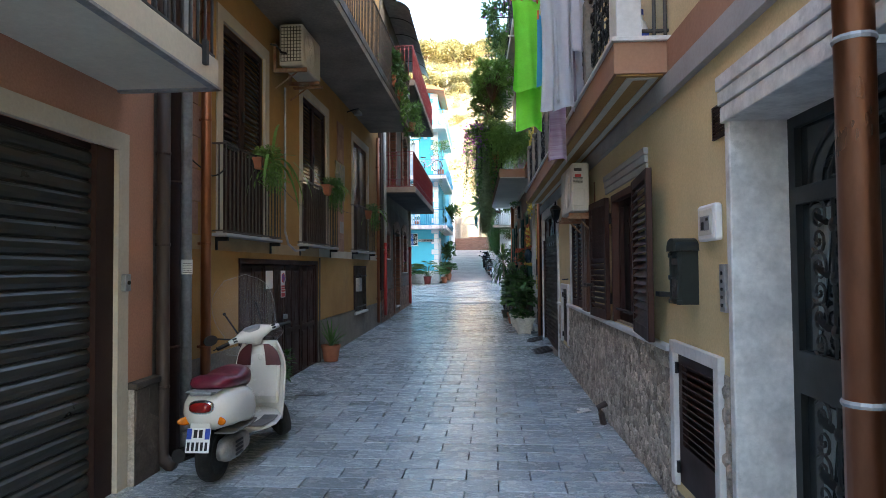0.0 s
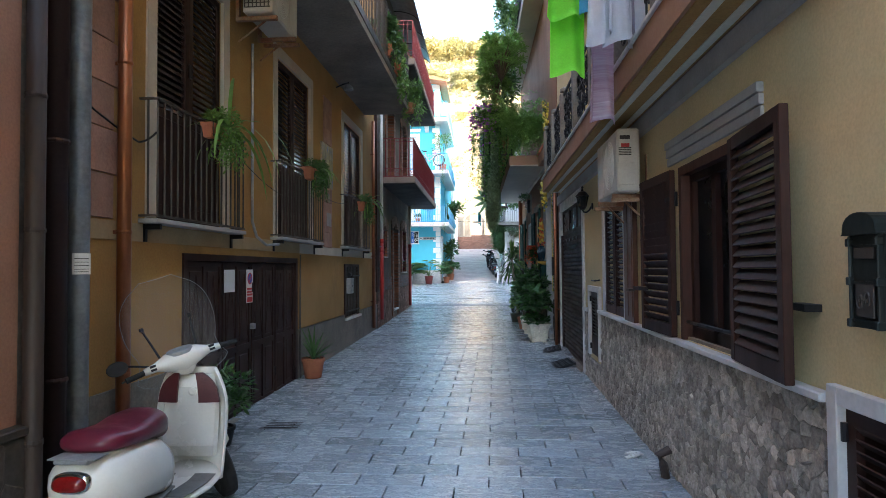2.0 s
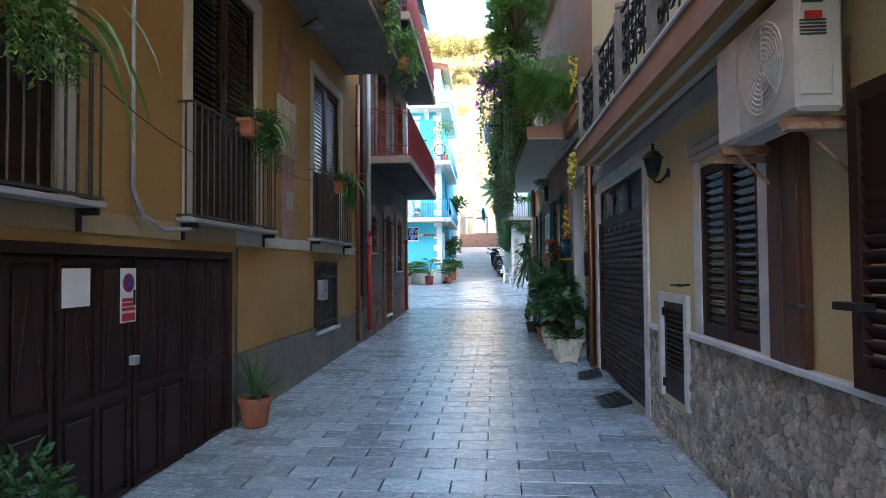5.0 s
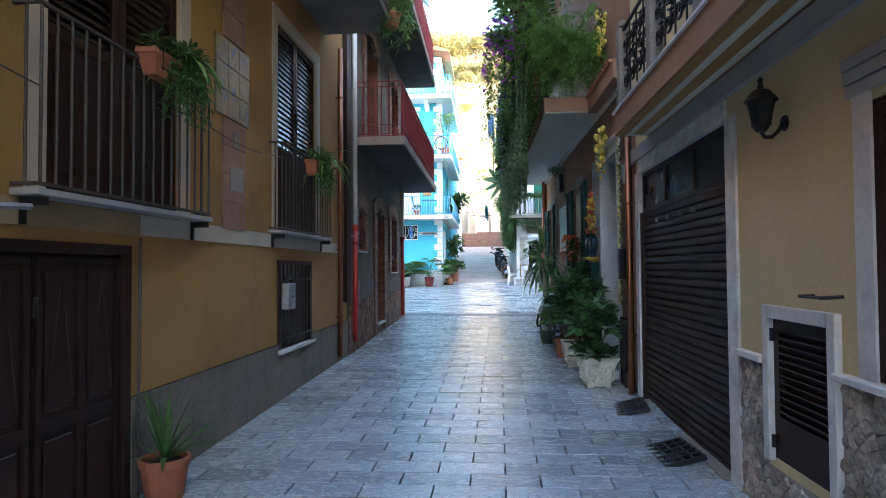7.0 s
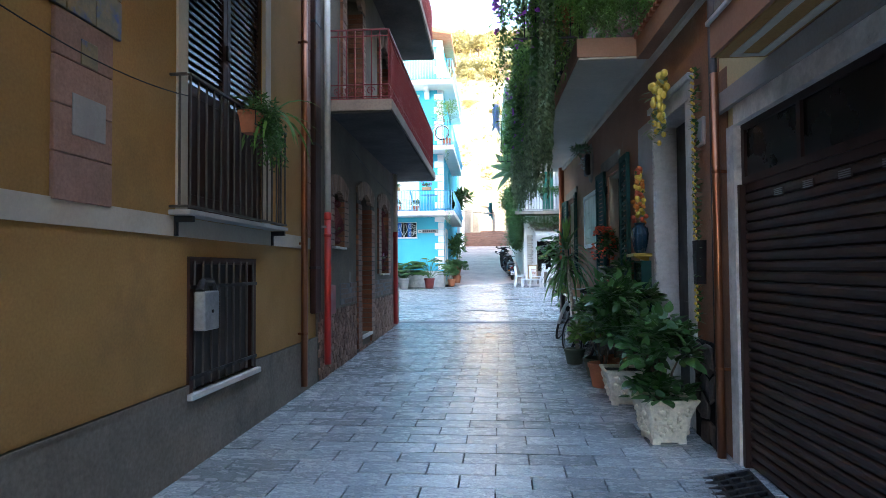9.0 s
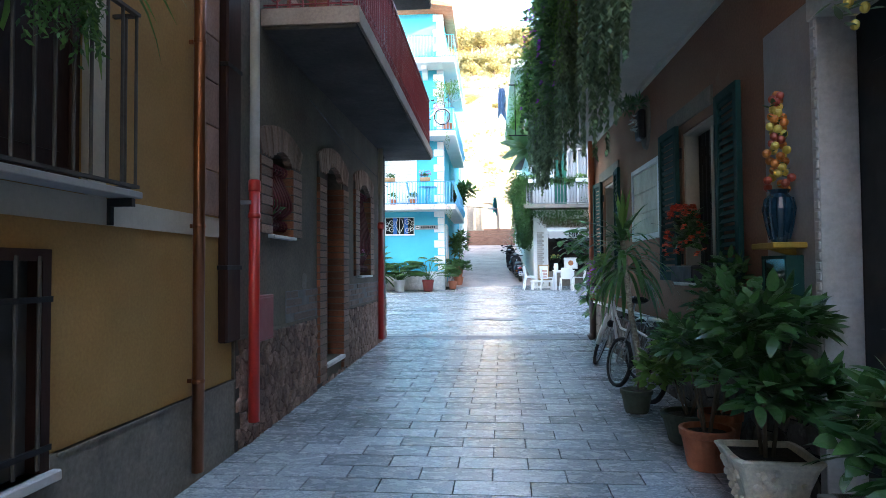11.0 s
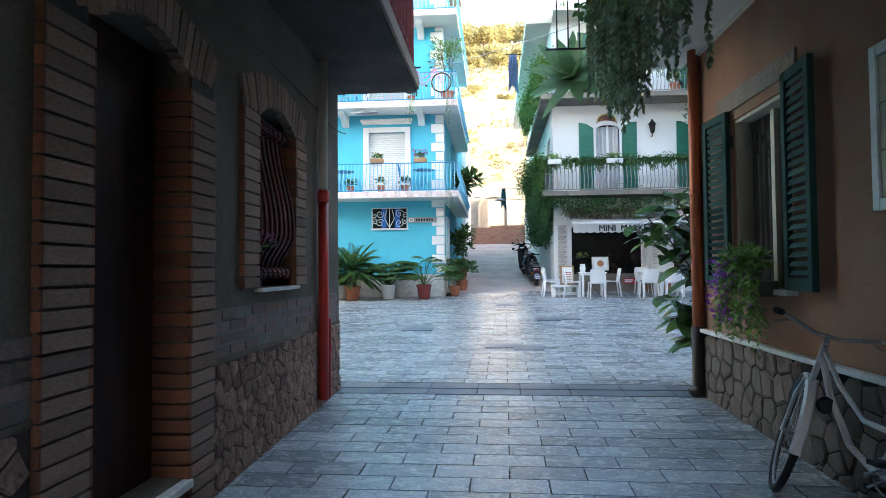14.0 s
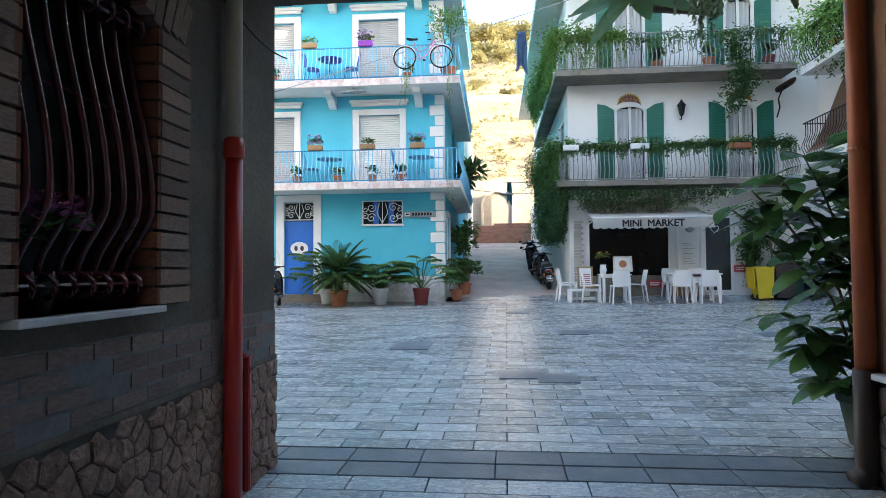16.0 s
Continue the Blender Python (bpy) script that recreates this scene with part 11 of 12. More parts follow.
def plastic_table(x, y, w=0.75):
    root = thing("plastic_table", "square white plastic cafe table", "table", pose(x, y, ground_z(y)), "cafe tables")
    bm = B()
    box(bm, -w / 2, w / 2, -w / 2, w / 2, 0.69, 0.72, 0.01)
    box(bm, -w / 2 + 0.04, w / 2 - 0.04, -w / 2 + 0.04, w / 2 - 0.04, 0.63, 0.69)
    part("tabletop", bm, "white_plastic", root)
    for sx in (-1, 1):
        for sy in (-1, 1):
            bm = B()
            box(bm, sx * (w / 2 - 0.06) - 0.03, sx * (w / 2 - 0.06) + 0.03, sy * (w / 2 - 0.06) - 0.03, sy * (w / 2 - 0.06) + 0.03, 0, 0.63)
            part("leg", bm, "white_plastic", root)


plastic_table(1.98, 34.0)
plastic_table(3.72, 34.05)
plastic_table(4.2, 34.05)
seats = [(0.78, 34.15, 95), (1.38, 33.75, 80), (2.0, 33.4, 180), (2.55, 34.1, -90), (3.48, 33.45, 180), (4.12, 33.45, 180), (3.6, 34.65, 0), (4.3, 34.65, 0)]
for x, y, rz in seats:
    plastic_chair(pose(x, y, ground_z(y), 0, 0, rz))
plastic_chair(pose(0.80, 34.15, ground_z(34.15) + 0.05, 0, 0, 95))
root = thing("low_bench", "low white plastic bench by the shop window", "bench", pose(1.2, 34.0, ground_z(34.0)))
bm = B()
box(bm, -0.42, 0.42, -0.25, 0.25, 0.28, 0.34, 0.01)
part("seat", bm, "white_plastic", root)
for x in (-0.36, 0.36):
    bm = B()
    box(bm, x - 0.04, x + 0.04, -0.22, 0.22, 0, 0.28)
    part("leg", bm, "white_plastic", root)
bm = B()
box(bm, -0.32, 0.32, -0.05, 0.05, 0.05, 0.13)
part("stretcher", bm, "white_plastic", root)
for x, y, z, w, h, mats, lab in ((1.28, 34.15, 0.345, 0.40, 0.58, ("wood_box", "offwhite"), "framed wooden menu board standing on the bench"), (2.32, 34.55, 0.75, 0.50, 0.42, ("offwhite", "ceramic"), "white picture board on the window ledge")):
    root = thing("menu_board", lab, "menu board", pose(x, y, ground_z(y) + z, -12))
    bm = B()
    box(bm, -w / 2, w / 2, 0, 0.03, 0, h, 0.006)
    part("frame", bm, mats[0], root)
    bm = B()
    box(bm, -w / 2 + 0.05, w / 2 - 0.05, -0.006, 0, 0.05, h - 0.05)
    part("panel", bm, "white", root)
    bm = B()
    if mats[0] == "wood_box":
        for k in range(6):
            box(bm, -w / 2 + 0.08, w / 2 - 0.08, -0.010, -0.006, 0.08 + k * 0.055, 0.105 + k * 0.055)
    else:
        lathe(bm, [(0.10, 0.0), (0.10, 0.006)], 18, Matrix.Translation((0, -0.006, h / 2)) @ Matrix.Rotation(math.pi / 2, 4, "X"))
    part("print", bm, "terracotta" if mats[0] == "wood_box" else mats[1], root)
for x, z in ((3.35, 1.12), (5.62, 1.52)):
    root = thing("arrow_sign", "small red sign with white lettering bars and an arrow", "sign", pose(x, WY - 0.1, z), "red signs")
    bm = B()
    box(bm, -0.25, 0.25, 0, 0.02, -0.09, 0.09, 0.004)
    part("board", bm, "sign_red", root)
    bm = B()
    box(bm, -0.21, 0.05, -0.004, 0, 0.01, 0.045)
    box(bm, -0.21, 0.02, -0.004, 0, -0.045, -0.01)
    prism(bm, [(0.08, -0.012), (0.16, -0.012), (0.16, -0.05), (0.22, 0.0), (0.16, 0.05), (0.16, 0.012), (0.08, 0.012)], "y", -0.004, 0)
    part("lettering_bar", bm, "white", root)
g = random.Random(421)
root = thing("flower_vase", "white vase with small orange flowers on the table", "vase", pose(1.72, 34.1, ground_z(34.1) + 0.72))
bm = B()
lathe(bm, [(0.07, 0), (0.09, 0.1), (0.07, 0.2), (0.08, 0.24)], 14)
part("vase_body", bm, "white", root)
bm = B()
bush(bm, (0, 0, 0.42), (0.16, 0.16, 0.17), 120, 0.08, 0.02, g, 0.4)
part("foliage", bm, "leaf", root)
bm = B()
for _ in range(24):
    d = rnd_dir(g, 0.5)
    for k in range(4):
        leaf(bm, Vector((d.x * 0.16, d.y * 0.16, 0.46 + d.z * 0.13)), rnd_dir(g), 0.04, 0.035, 0.2, 2)
part("blossom", bm, "lemon", root)


# bins
def wheelie_bin(label, x, y, w, d, h, mat, tilt=0.0, lid_open=False):
    root = thing("wheelie_bin", label, "bin", pose(x, y, ground_z(y), 0, tilt, 0), "bins by the shop")
    bm = B()
    loft(bm, [[(sx * w / 2 * k, sy * d / 2 * k, z) for sx, sy in ((-1, -1), (1, -1), (1, 1), (-1, 1))] for k, z in ((0.76, 0.06), (0.80, 0.10), (0.98, h * 0.93), (1.04, h * 0.94), (1.04, h))])
    part("bin_body", bm, mat, root)
    bm = B()
    if lid_open:
        box(bm, -w * 0.62, -w * 0.56, -d / 2, d / 2, h * 0.38, h * 0.98, 0.01)
        box(bm, -w * 0.62, w * 0.1, -d / 2, d / 2, h * 0.98, h * 1.01)
    else:
        prism(bm, [(-d * 0.55, h), (d * 0.55, h), (d * 0.5, h + 0.05), (-d * 0.35, h + 0.06)], "x", -w * 0.53, w * 0.53)
    part("lid", bm, mat, root)
    for s in (-1, 1):
        bm = B()
        lathe(bm, [(0.03, -0.03), (0.09, -0.03), (0.095, 0.0), (0.09, 0.03), (0.03, 0.03)], 16, Matrix.Translation((-w * 0.30 if lid_open else s * w * 0.42, s * d * 0.30 if lid_open else d * 0.36, 0.095)) @ Matrix.Rotation(math.pi / 2, 4, "X" if lid_open else "Y"))
        part("wheel", bm, "tyre", root)
    return root


M["bin_yellow"] = surface("yellow_plastic", (0.62, 0.48, 0.02), (0.55, 0.42, 0.02), 0.45, scale=4, fine=50, grain=0.08, bump=0.05)
M["bin_brown"] = surface("brown_plastic", (0.045, 0.030, 0.024), (0.035, 0.024, 0.02), 0.5, scale=4, fine=50, grain=0.08, bump=0.05)
M["bin_green"] = surface("green_plastic", (0.018, 0.07, 0.04), (0.014, 0.055, 0.032), 0.5, scale=4, fine=50, grain=0.08, bump=0.05)
M["bin_blue"] = surface("dark_blue_plastic", (0.015, 0.03, 0.06), (0.012, 0.024, 0.05), 0.5, scale=4, fine=50, grain=0.08, bump=0.05)
wheelie_bin("bright yellow wheelie bin with its lid hanging open", 5.80, 34.35, 0.46, 0.5, 0.86, "bin_yellow", -3, True)
wheelie_bin("dark brown wheelie bin, shut", 6.30, 34.45, 0.48, 0.5, 0.90, "bin_brown")
wheelie_bin("green wheelie bin, shut", 6.72, 34.75, 0.42, 0.5, 0.92, "bin_green")
wheelie_bin("dark blue wheelie bin, shut", 7.2, 34.6, 0.48, 0.5, 0.92, "bin_blue")
root = thing("small_tree", "thin bare-stemmed small tree behind the bins", "tree", pose(6.25, 34.85, ground_z(34.85)))
bm = B()
tube(bm, [(0, 0, 0), (0.03, 0.0, 0.9), (-0.05, 0, 1.6)], 0.05, 7, True, 0.03)
for k in range(6):
    a = k * 1.05
    tube(bm, [(0.0, 0, 1.0 + 0.1 * k), (0.4 * math.cos(a), 0.12 * math.sin(a), 1.5 + 0.1 * k), (0.75 * math.cos(a), 0.15 * math.sin(a), 1.9 + 0.12 * k)], 0.018, 5, True, 0.005)
part("trunk", bm, "bark", root)
bm = B()
bush(bm, (0, -0.1, 2.0), (0.9, 0.25, 0.7), 420, 0.12, 0.05, random.Random(431), 0.6, 3, lumps=16)
part("crown", bm, "leaf", root)

# ---- house on the side of the square ----
for k, (z, y1) in enumerate(((4.29, 34.2), (6.62, 34.1))):
    root = thing("balcony_railing", "black belly-shaped iron railing of the white side balcony", "railing", I4, "railings of the side house")
    bm = B()
    for zz in (z + 0.04, z + 0.9):
        tube(bm, [(6.8, 27.5, zz), (6.8, y1 - 0.05, zz), (7.7, y1 - 0.05, zz)], 0.015, 6)
    part("rail_frame", bm, "iron", root)
    bm = B()
    tube(bm, [(-0.11 * math.exp(-((i / 8 - 0.28) / 0.2) ** 2), 0, 0.04 + i / 8 * 0.86) for i in range(9)], 0.010, 5)
    me = mesh_of("bar", bm, "iron")
    n = int((y1 - 27.5) / 0.12)
    for i in range(n):
        ob = new("bar", me)
        ob.parent = root
        ob.location = (6.8, 27.55 + i * 0.12, z)
M["cane"] = surface("brown_striped_cane", (0.24, 0.15, 0.10), (0.17, 0.10, 0.07), 0.85, scale=30, fine=60, grain=0.2, bump=0.3, stretch=(0.1, 1, 0.1))
root = thing("cane_blind", "faded brown striped blind slung over the balcony rail", "blind", pose(0, 0, 0))
bm = B()
rows = []
for i in range(13):
    t = i / 12
    x = lerp(7.66, 6.62, t ** 0.8)
    z = lerp(6.37, 4.35, t) - 0.35 * math.sin(math.pi * t)
    rows.append([bm.verts.new((x, y, z)) for y in (32.2, 32.7, 33.2, 33.7)])
for a, b in zip(rows, rows[1:]):
    for k in range(3):
        bm.faces.new((a[k], a[k + 1], b[k + 1], b[k]))
bmesh.ops.solidify(bm, geom=bm.faces[:], thickness=0.01)
part("mat", bm, "cane", root)
bm = B()
tube(bm, [(7.66, 32.1, 6.38), (7.66, 33.8, 6.38)], 0.03, 7)
part("roller", bm, "cane", root)
for y0, y1, z0, z1 in ((30.9, 31.9, 4.3, 6.4), (28.4, 29.4, 4.3, 6.4), (33.6, 34.1, 4.7, 5.8)):
    root = thing("window", "dark framed balcony window", "window", pose(7.7, y0, z0), "windows of the side house")
    w, h = y1 - y0, z1 - z0
    bm = B()
    for a in ((0.0, 0.1, 0, 0.08, 0, h), (0.0, 0.1, w - 0.08, w, 0, h), (0.0, 0.1, 0.08, w - 0.08, h - 0.08, h), (0.02, 0.08, w / 2 - 0.04, w / 2 + 0.04, 0, h - 0.08)):
        box(bm, *a)
    part("window_frame", bm, "brown", root)
    bm = B()
    box(bm, 0.1, 0.11, 0.08, w - 0.08, 0, h - 0.08)
    part("pane", bm, "smoked", root)
creeper("light green creeper with flowers hanging from the side balcony", [(6.75, 34.2, 7.5), (6.75, 31.5, 7.5), (6.75, 29, 7.5)], 3200, 0.11, 0.045, 110, 1.0, 409, "leaf_bright", 26, 1.6)
root = thing("rolled_awning", "folded dark awning on a bracket", "awning", pose(6.6, WY - 0.6, 6.35))
bm = B()
loft(bm, [ring(*s) for s in ((0.05, -0.04, 0.04, -0.5), (0.09, -0.09, 0.06, -0.3), (0.09, -0.1, 0.06, 0.4), (0.05, -0.05, 0.04, 0.5))])
part("roll", bm, "brown", root)
bm = B()
tube(bm, [(0, 0.2, -0.08), (-0.06, 0.3, -0.3), (0.02, 0.4, -0.5), (-0.02, 0.5, -0.75)], 0.02, 6)
part("crank", bm, "brown", root)

for y, mat, sd in ((28.9, "leaf_light", 701), (30.3, "leaf", 702), (31.7, "fern", 703), (32.8, "leaf", 704)):
    balcony_plant("potted plant spilling over the upper balcony beside the square", pose(6.95, y, 6.62), (0.5, 0.6, 0.6), 1100, 0.12, 0.05, mat, sd, 30, 1.0, None, "plants of the side house", 0.16)

# overhead cables
cable("overhead_cable", [(-10.5, 33.0, 5.08), (2.2, 34.0, 8.95)], 0.012, "galv", "grey cable strung slanting across the square", 0.03)
cable("overhead_cable", [(-1.9, 39, 4.3), (0.6, 43, 4.6)], 0.012, "iron", "thin cable across the lane", 0.05)
root = thing("lane_lamp", "small white lamp hung over the lane", "lamp", pose(-0.6, 41.0, 4.35))
bm = B()
lathe(bm, [(0.02, 0.12), (0.05, 0.08), (0.26, 0.0), (0.24, -0.01), (0.03, 0.02)], 16)
part("shade", bm, "galv", root)
def hung_cloth(label, x0, x1, y, z1, z0, mat, seed):
    """A cloth drooping from a short pole, with folds and an uneven hem."""
    g = random.Random(seed)
    root = thing("laundry", label, "laundry", pose(x0, y, z1))
    bm = B()
    n, m = 12, 10
    ph = [g.uniform(0, 6) for _ in range(3)]
    rows = []
    for j in range(m + 1):
        v = j / m
        pinch = 1 - 0.3 * (1 - v) * abs(math.sin(v * 5 + ph[0]))
        rows.append([bm.verts.new(((x1 - x0) * (0.5 + (i / n - 0.5) * pinch), 0.05 * math.sin(i * 1.3 + ph[1] + v), -(z1 - z0) * v * (1 + 0.12 * math.sin(i * 0.5 + ph[2])))) for i in range(n + 1)])
    for a, b in zip(rows, rows[1:]):
        for i in range(n):
            bm.faces.new((a[i], a[i + 1], b[i + 1], b[i]))
    bmesh.ops.solidify(bm, geom=bm.faces[:], thickness=0.008)
    part("cloth", bm, mat, root, smooth=True)
    bm = B()
    tube(bm, [(-0.1, 0, 0.02), (1.1, 0, -0.01)], 0.012, 6)
    part("pole", bm, "iron", root)
    return root


M["cloth_blue"] = surface("faded_blue_cotton", (0.20, 0.28, 0.42), (0.14, 0.20, 0.32), 0.9, scale=5, fine=60, grain=0.1, bump=0.1)
M["cloth_teal"] = surface("teal_cotton", (0.03, 0.22, 0.26), (0.02, 0.17, 0.2), 0.9, scale=5, fine=60, grain=0.1, bump=0.1)
hung_cloth("faded blue shirts hung from a pole over the lane", -0.32, 0.06, 38.0, 9.35, 8.05, "cloth_blue", 3)
hung_cloth("small teal cloth hung from a pole in the lane", -0.55, -0.30, 45.0, 5.35, 4.45, "cloth_teal", 4)


# ---- hillside ----
def hill_z(x, y):
    s = (y - 56) / 54
    base = 5.0 + 27 * max(0, s) ** 0.9 if s < 1 else 32 + (min(y, 250) - 110) * 0.39
    return base + 1.6 * noise.noise(Vector((x * 0.06, y * 0.06, 3))) + 0.5 * noise.noise(Vector((x * 0.25, y * 0.25, 7)))


bm = B()
hx = [lerp(-110, 120, i / 80) for i in range(81)]
hy = [56 + 220 * (i / 70) ** 1.3 for i in range(71)]
hv = [[bm.verts.new((x, y, hill_z(x, y))) for x in hx] for y in hy]
for a, b in zip(hv, hv[1:]):
    for k in range(len(hx) - 1):
        bm.faces.new((a[k], a[k + 1], b[k + 1], b[k]))
M["hill"] = surface("dry_grass_slope", (0.36, 0.26, 0.165), (0.29, 0.22, 0.135), 0.95, scale=0.14, fine=2.5, grain=0.5, bump=0.8, dist=0.4, stain=(0.27, 0.23, 0.12), stain_scale=0.22, stain_at=0.52)
backdrop_hill = struct("backdrop_hill", bm, "hill", "sunlit dry grassy hillside behind the village", "backdrop", smooth=True)


# trees and scrub on the slope
def far_tree(x, y, r, seed, mat):
    g = random.Random(seed)
    z = hill_z(x, y)
    root = thing("hill_tree", "sunlit round-crowned tree on the hillside", "tree", pose(x, y, z - 0.2), "trees on the hill")
    bm = B()
    tube(bm, [(0, 0, 0), (0.1, 0, r * 0.4), (0.0, 0.1, r * 0.8)], r * 0.09, 6, True, r * 0.05)
    for k in range(4):
        a = k * 1.6
        tube(bm, [(0, 0, r * 0.4), (r * 0.5 * math.cos(a), r * 0.5 * math.sin(a), r * 0.9)], r * 0.04, 5, True, r * 0.02)
    part("trunk", bm, "bark", root)
    bm = B()
    bush(bm, (0, 0, r * 0.75), (r, r, r * 0.8), 1500, r * 0.17, r * 0.12, g, 0.3, 3, lumps=30)
    part("crown", bm, mat, root)


M["tree_far"] = leaf_mat("olive_green_crown", (0.345, 0.325, 0.155), (0.26, 0.245, 0.115), 0.7)
gt = random.Random(501)
for k in range(12):
    y = gt.uniform(104, 130)
    x = gt.uniform(-0.12, 0.12) * y
    far_tree(x, y, gt.uniform(1.4, 2.4), 510 + k, "tree_far")
for k in range(30):
    y = gt.uniform(190, 254)
    x = gt.uniform(-0.13, 0.08) * y
    far_tree(x, y, gt.uniform(3.2, 5.6), 610 + k, "tree_far")
for k in range(30):
    y = gt.uniform(60, 100)
    x = gt.uniform(-12, 14) * (y / 70)
    far_tree(x, y, gt.uniform(0.4, 0.9), 560 + k, "tree_far")
bm = B()
for k in range(420):
    y = gt.uniform(58, 116)
    x = gt.uniform(-10, 13) * (y / 70)
    r = gt.uniform(0.25, 0.8)
    bush(bm, (x, y, hill_z(x, y) + r * 0.3), (r, r, r * 0.6), 34, r * 0.5, r * 0.3, gt, 0.3, 2, lumps=5)
for k in range(500):
    y = gt.uniform(110, 235)
    x = gt.uniform(-0.13, 0.10) * y
    r = gt.uniform(0.6, 1.7)
    bush(bm, (x, y, hill_z(x, y) + r * 0.3), (r, r, r * 0.6), 34, r * 0.5, r * 0.3, gt, 0.3, 2, lumps=5)
tagged(part("scrub", bm, "tree_far", backdrop_hill), kind="stuff")
for k, y in enumerate((70, 82, 95)):
    bm = B()
    z = hill_z(0, y)
    box(bm, -30, 34, y, y + 0.5, z - 1.5, z + 0.5)
    struct("wall_terrace_%d" % (k + 1), bm, "stone", "pale dry terrace wall on the hillside", "wall")

# arch in the garden wall, seen up the lane
root = thing("blind_arch", "shallow plastered arch in the pale garden wall", "arch", pose(-0.9, 54.98, 4.2))
bm = B()
pts = [(1.0 * math.cos(a), 1.2 + 0.9 * math.sin(a)) for a in [math.pi * i / 14 for i in range(15)]]
inn = [(0.85 * math.cos(a), 1.2 + 0.75 * math.sin(a)) for a in [math.pi * i / 14 for i in range(15)]]
for i in range(14):
    prism(bm, [pts[i], pts[i + 1], inn[i + 1], inn[i]], "y", -0.1, 0.0)
box(bm, 0.85, 1.0, -0.1, 0.0, 0, 1.2)
box(bm, -1.0, -0.85, -0.1, 0.0, 0, 1.2)
part("arch_ring", bm, "cream", root)
# houses closing the lane
for x0, x1, nm in ((-9, -2.3, "west"), (0.95, 9, "east")):
    bm = B()
    box(bm, x0, x1, 46 if nm == "west" else 50, 53, 1.5, 8.5 if nm == "west" else 5.0)
    struct("wall_lane_house_" + nm, bm, "white_wall", "plain plastered house along the lane", "wall")


# ---- paving slabs ----
TW, TD, GX_J, GY_J = 0.46, 0.2275, 0.0085, 0.0115
SKEW = Matrix.Translation((-0.6, 10, 0)) @ Matrix.Rotation(radians(-0.97), 4, "Z") @ Matrix.Translation((0.6, -10, 0))
gp = random.Random(77)


def paving_mesh(k):
    g = random.Random(100 + k)
    bm = B()
    top = [(-0.5, -0.5), (0.5, -0.5), (0.5, 0.5), (-0.5, 0.5)]
    up = [bm.verts.new((x * (1 - 0.010) + g.uniform(-0.002, 0.002), y * (1 - 0.02) + g.uniform(-0.006, 0.006), 0.0)) for x, y in top]
    lo = [bm.verts.new((x, y, -0.006)) for x, y in top]
    bt = [bm.verts.new((x, y, -0.03)) for x, y in top]
    bm.faces.new(up)
    for a, b in ((up, lo), (lo, bt)):
        for i in range(4):
            bm.faces.new((b[i], b[(i + 1) % 4], a[(i + 1) % 4], a[i]))
    return mesh_of("paving_slab", bm, "stone_slab")


PAVE = [paving_mesh(k) for k in range(8)]
bm = B()
box(bm, -2.6, -2.55, 1.0, 1.05, -0.034, -0.03)
pavement = struct("pavement", bm, "joint", "grey quartzite paving slabs laid in staggered rows, worn and stained", "pavement")
far_v, far_f = [], []


def slope(y):
    return (ground_z(y + 0.1) - ground_z(y - 0.1)) / 0.2


def lay(y, x0, x1, near, row, depth):
    """One row of a running bond, every other row shifted by half a slab."""
    x = -0.04 + TW / 2 * (row % 2) - TW * math.ceil((-0.04 - x0) / TW + 1)
    while x < x1:
        a, b = max(x, x0), min(x + TW, x1)
        x += TW
        if b - a < 0.05:
            continue
        z = ground_z(y) + gp.uniform(-0.002, 0.0015)
        sx, sy = b - a - GX_J, depth - GY_J
        if near:
            ob = new("paving_slab", PAVE[gp.randrange(8)])
            ob.parent = pavement
            ob.matrix_basis = SKEW @ Matrix.Translation(((a + b) / 2, y, z)) @ Matrix.Rotation(math.atan(slope(y)) + gp.uniform(-0.004, 0.004), 4, "X") @ Matrix.Rotation(gp.uniform(-0.0015, 0.0015), 4, "Z") @ Matrix.Diagonal((sx, sy, 1, 1))
        else:
            n = len(far_v)
            s = slope(y)
            for dz in (0.0, -0.03):
                for px, py in ((a + GX_J / 2, -sy / 2), (b - GX_J / 2, -sy / 2), (b - GX_J / 2, sy / 2), (a + GX_J / 2, sy / 2)):
                    far_v.append(SKEW @ Vector((px, y + py, z + py * s + dz)))
            far_f.append((n, n + 1, n + 2, n + 3))
            for k in range(4):
                far_f.append((n + 4 + k, n + 4 + (k + 1) % 4, n + (k + 1) % 4, n + k))


y, row = 21.33 - 116 * TD + TD / 2, 0
while y < 21.3:
    lay(y, -2.86, 1.5, 4.3 < y < 12.6, row, TD)
    y, row = y + TD, row + 1
y = 21.875 + 0.1055
while y < 35.3:
    lay(y, -15.9 if y < 34.3 else -2.44, 7.68, False, row, 0.211)
    y, row = y + 0.211, row + 1
me = bpy.data.meshes.new("paving_rest")
me.from_pydata(far_v, [], far_f)
me.materials.append(M["stone_slab_i"])
rest = new("paving_rest", me)
rest.parent = pavement
tagged(rest, "", "", "", "stuff")
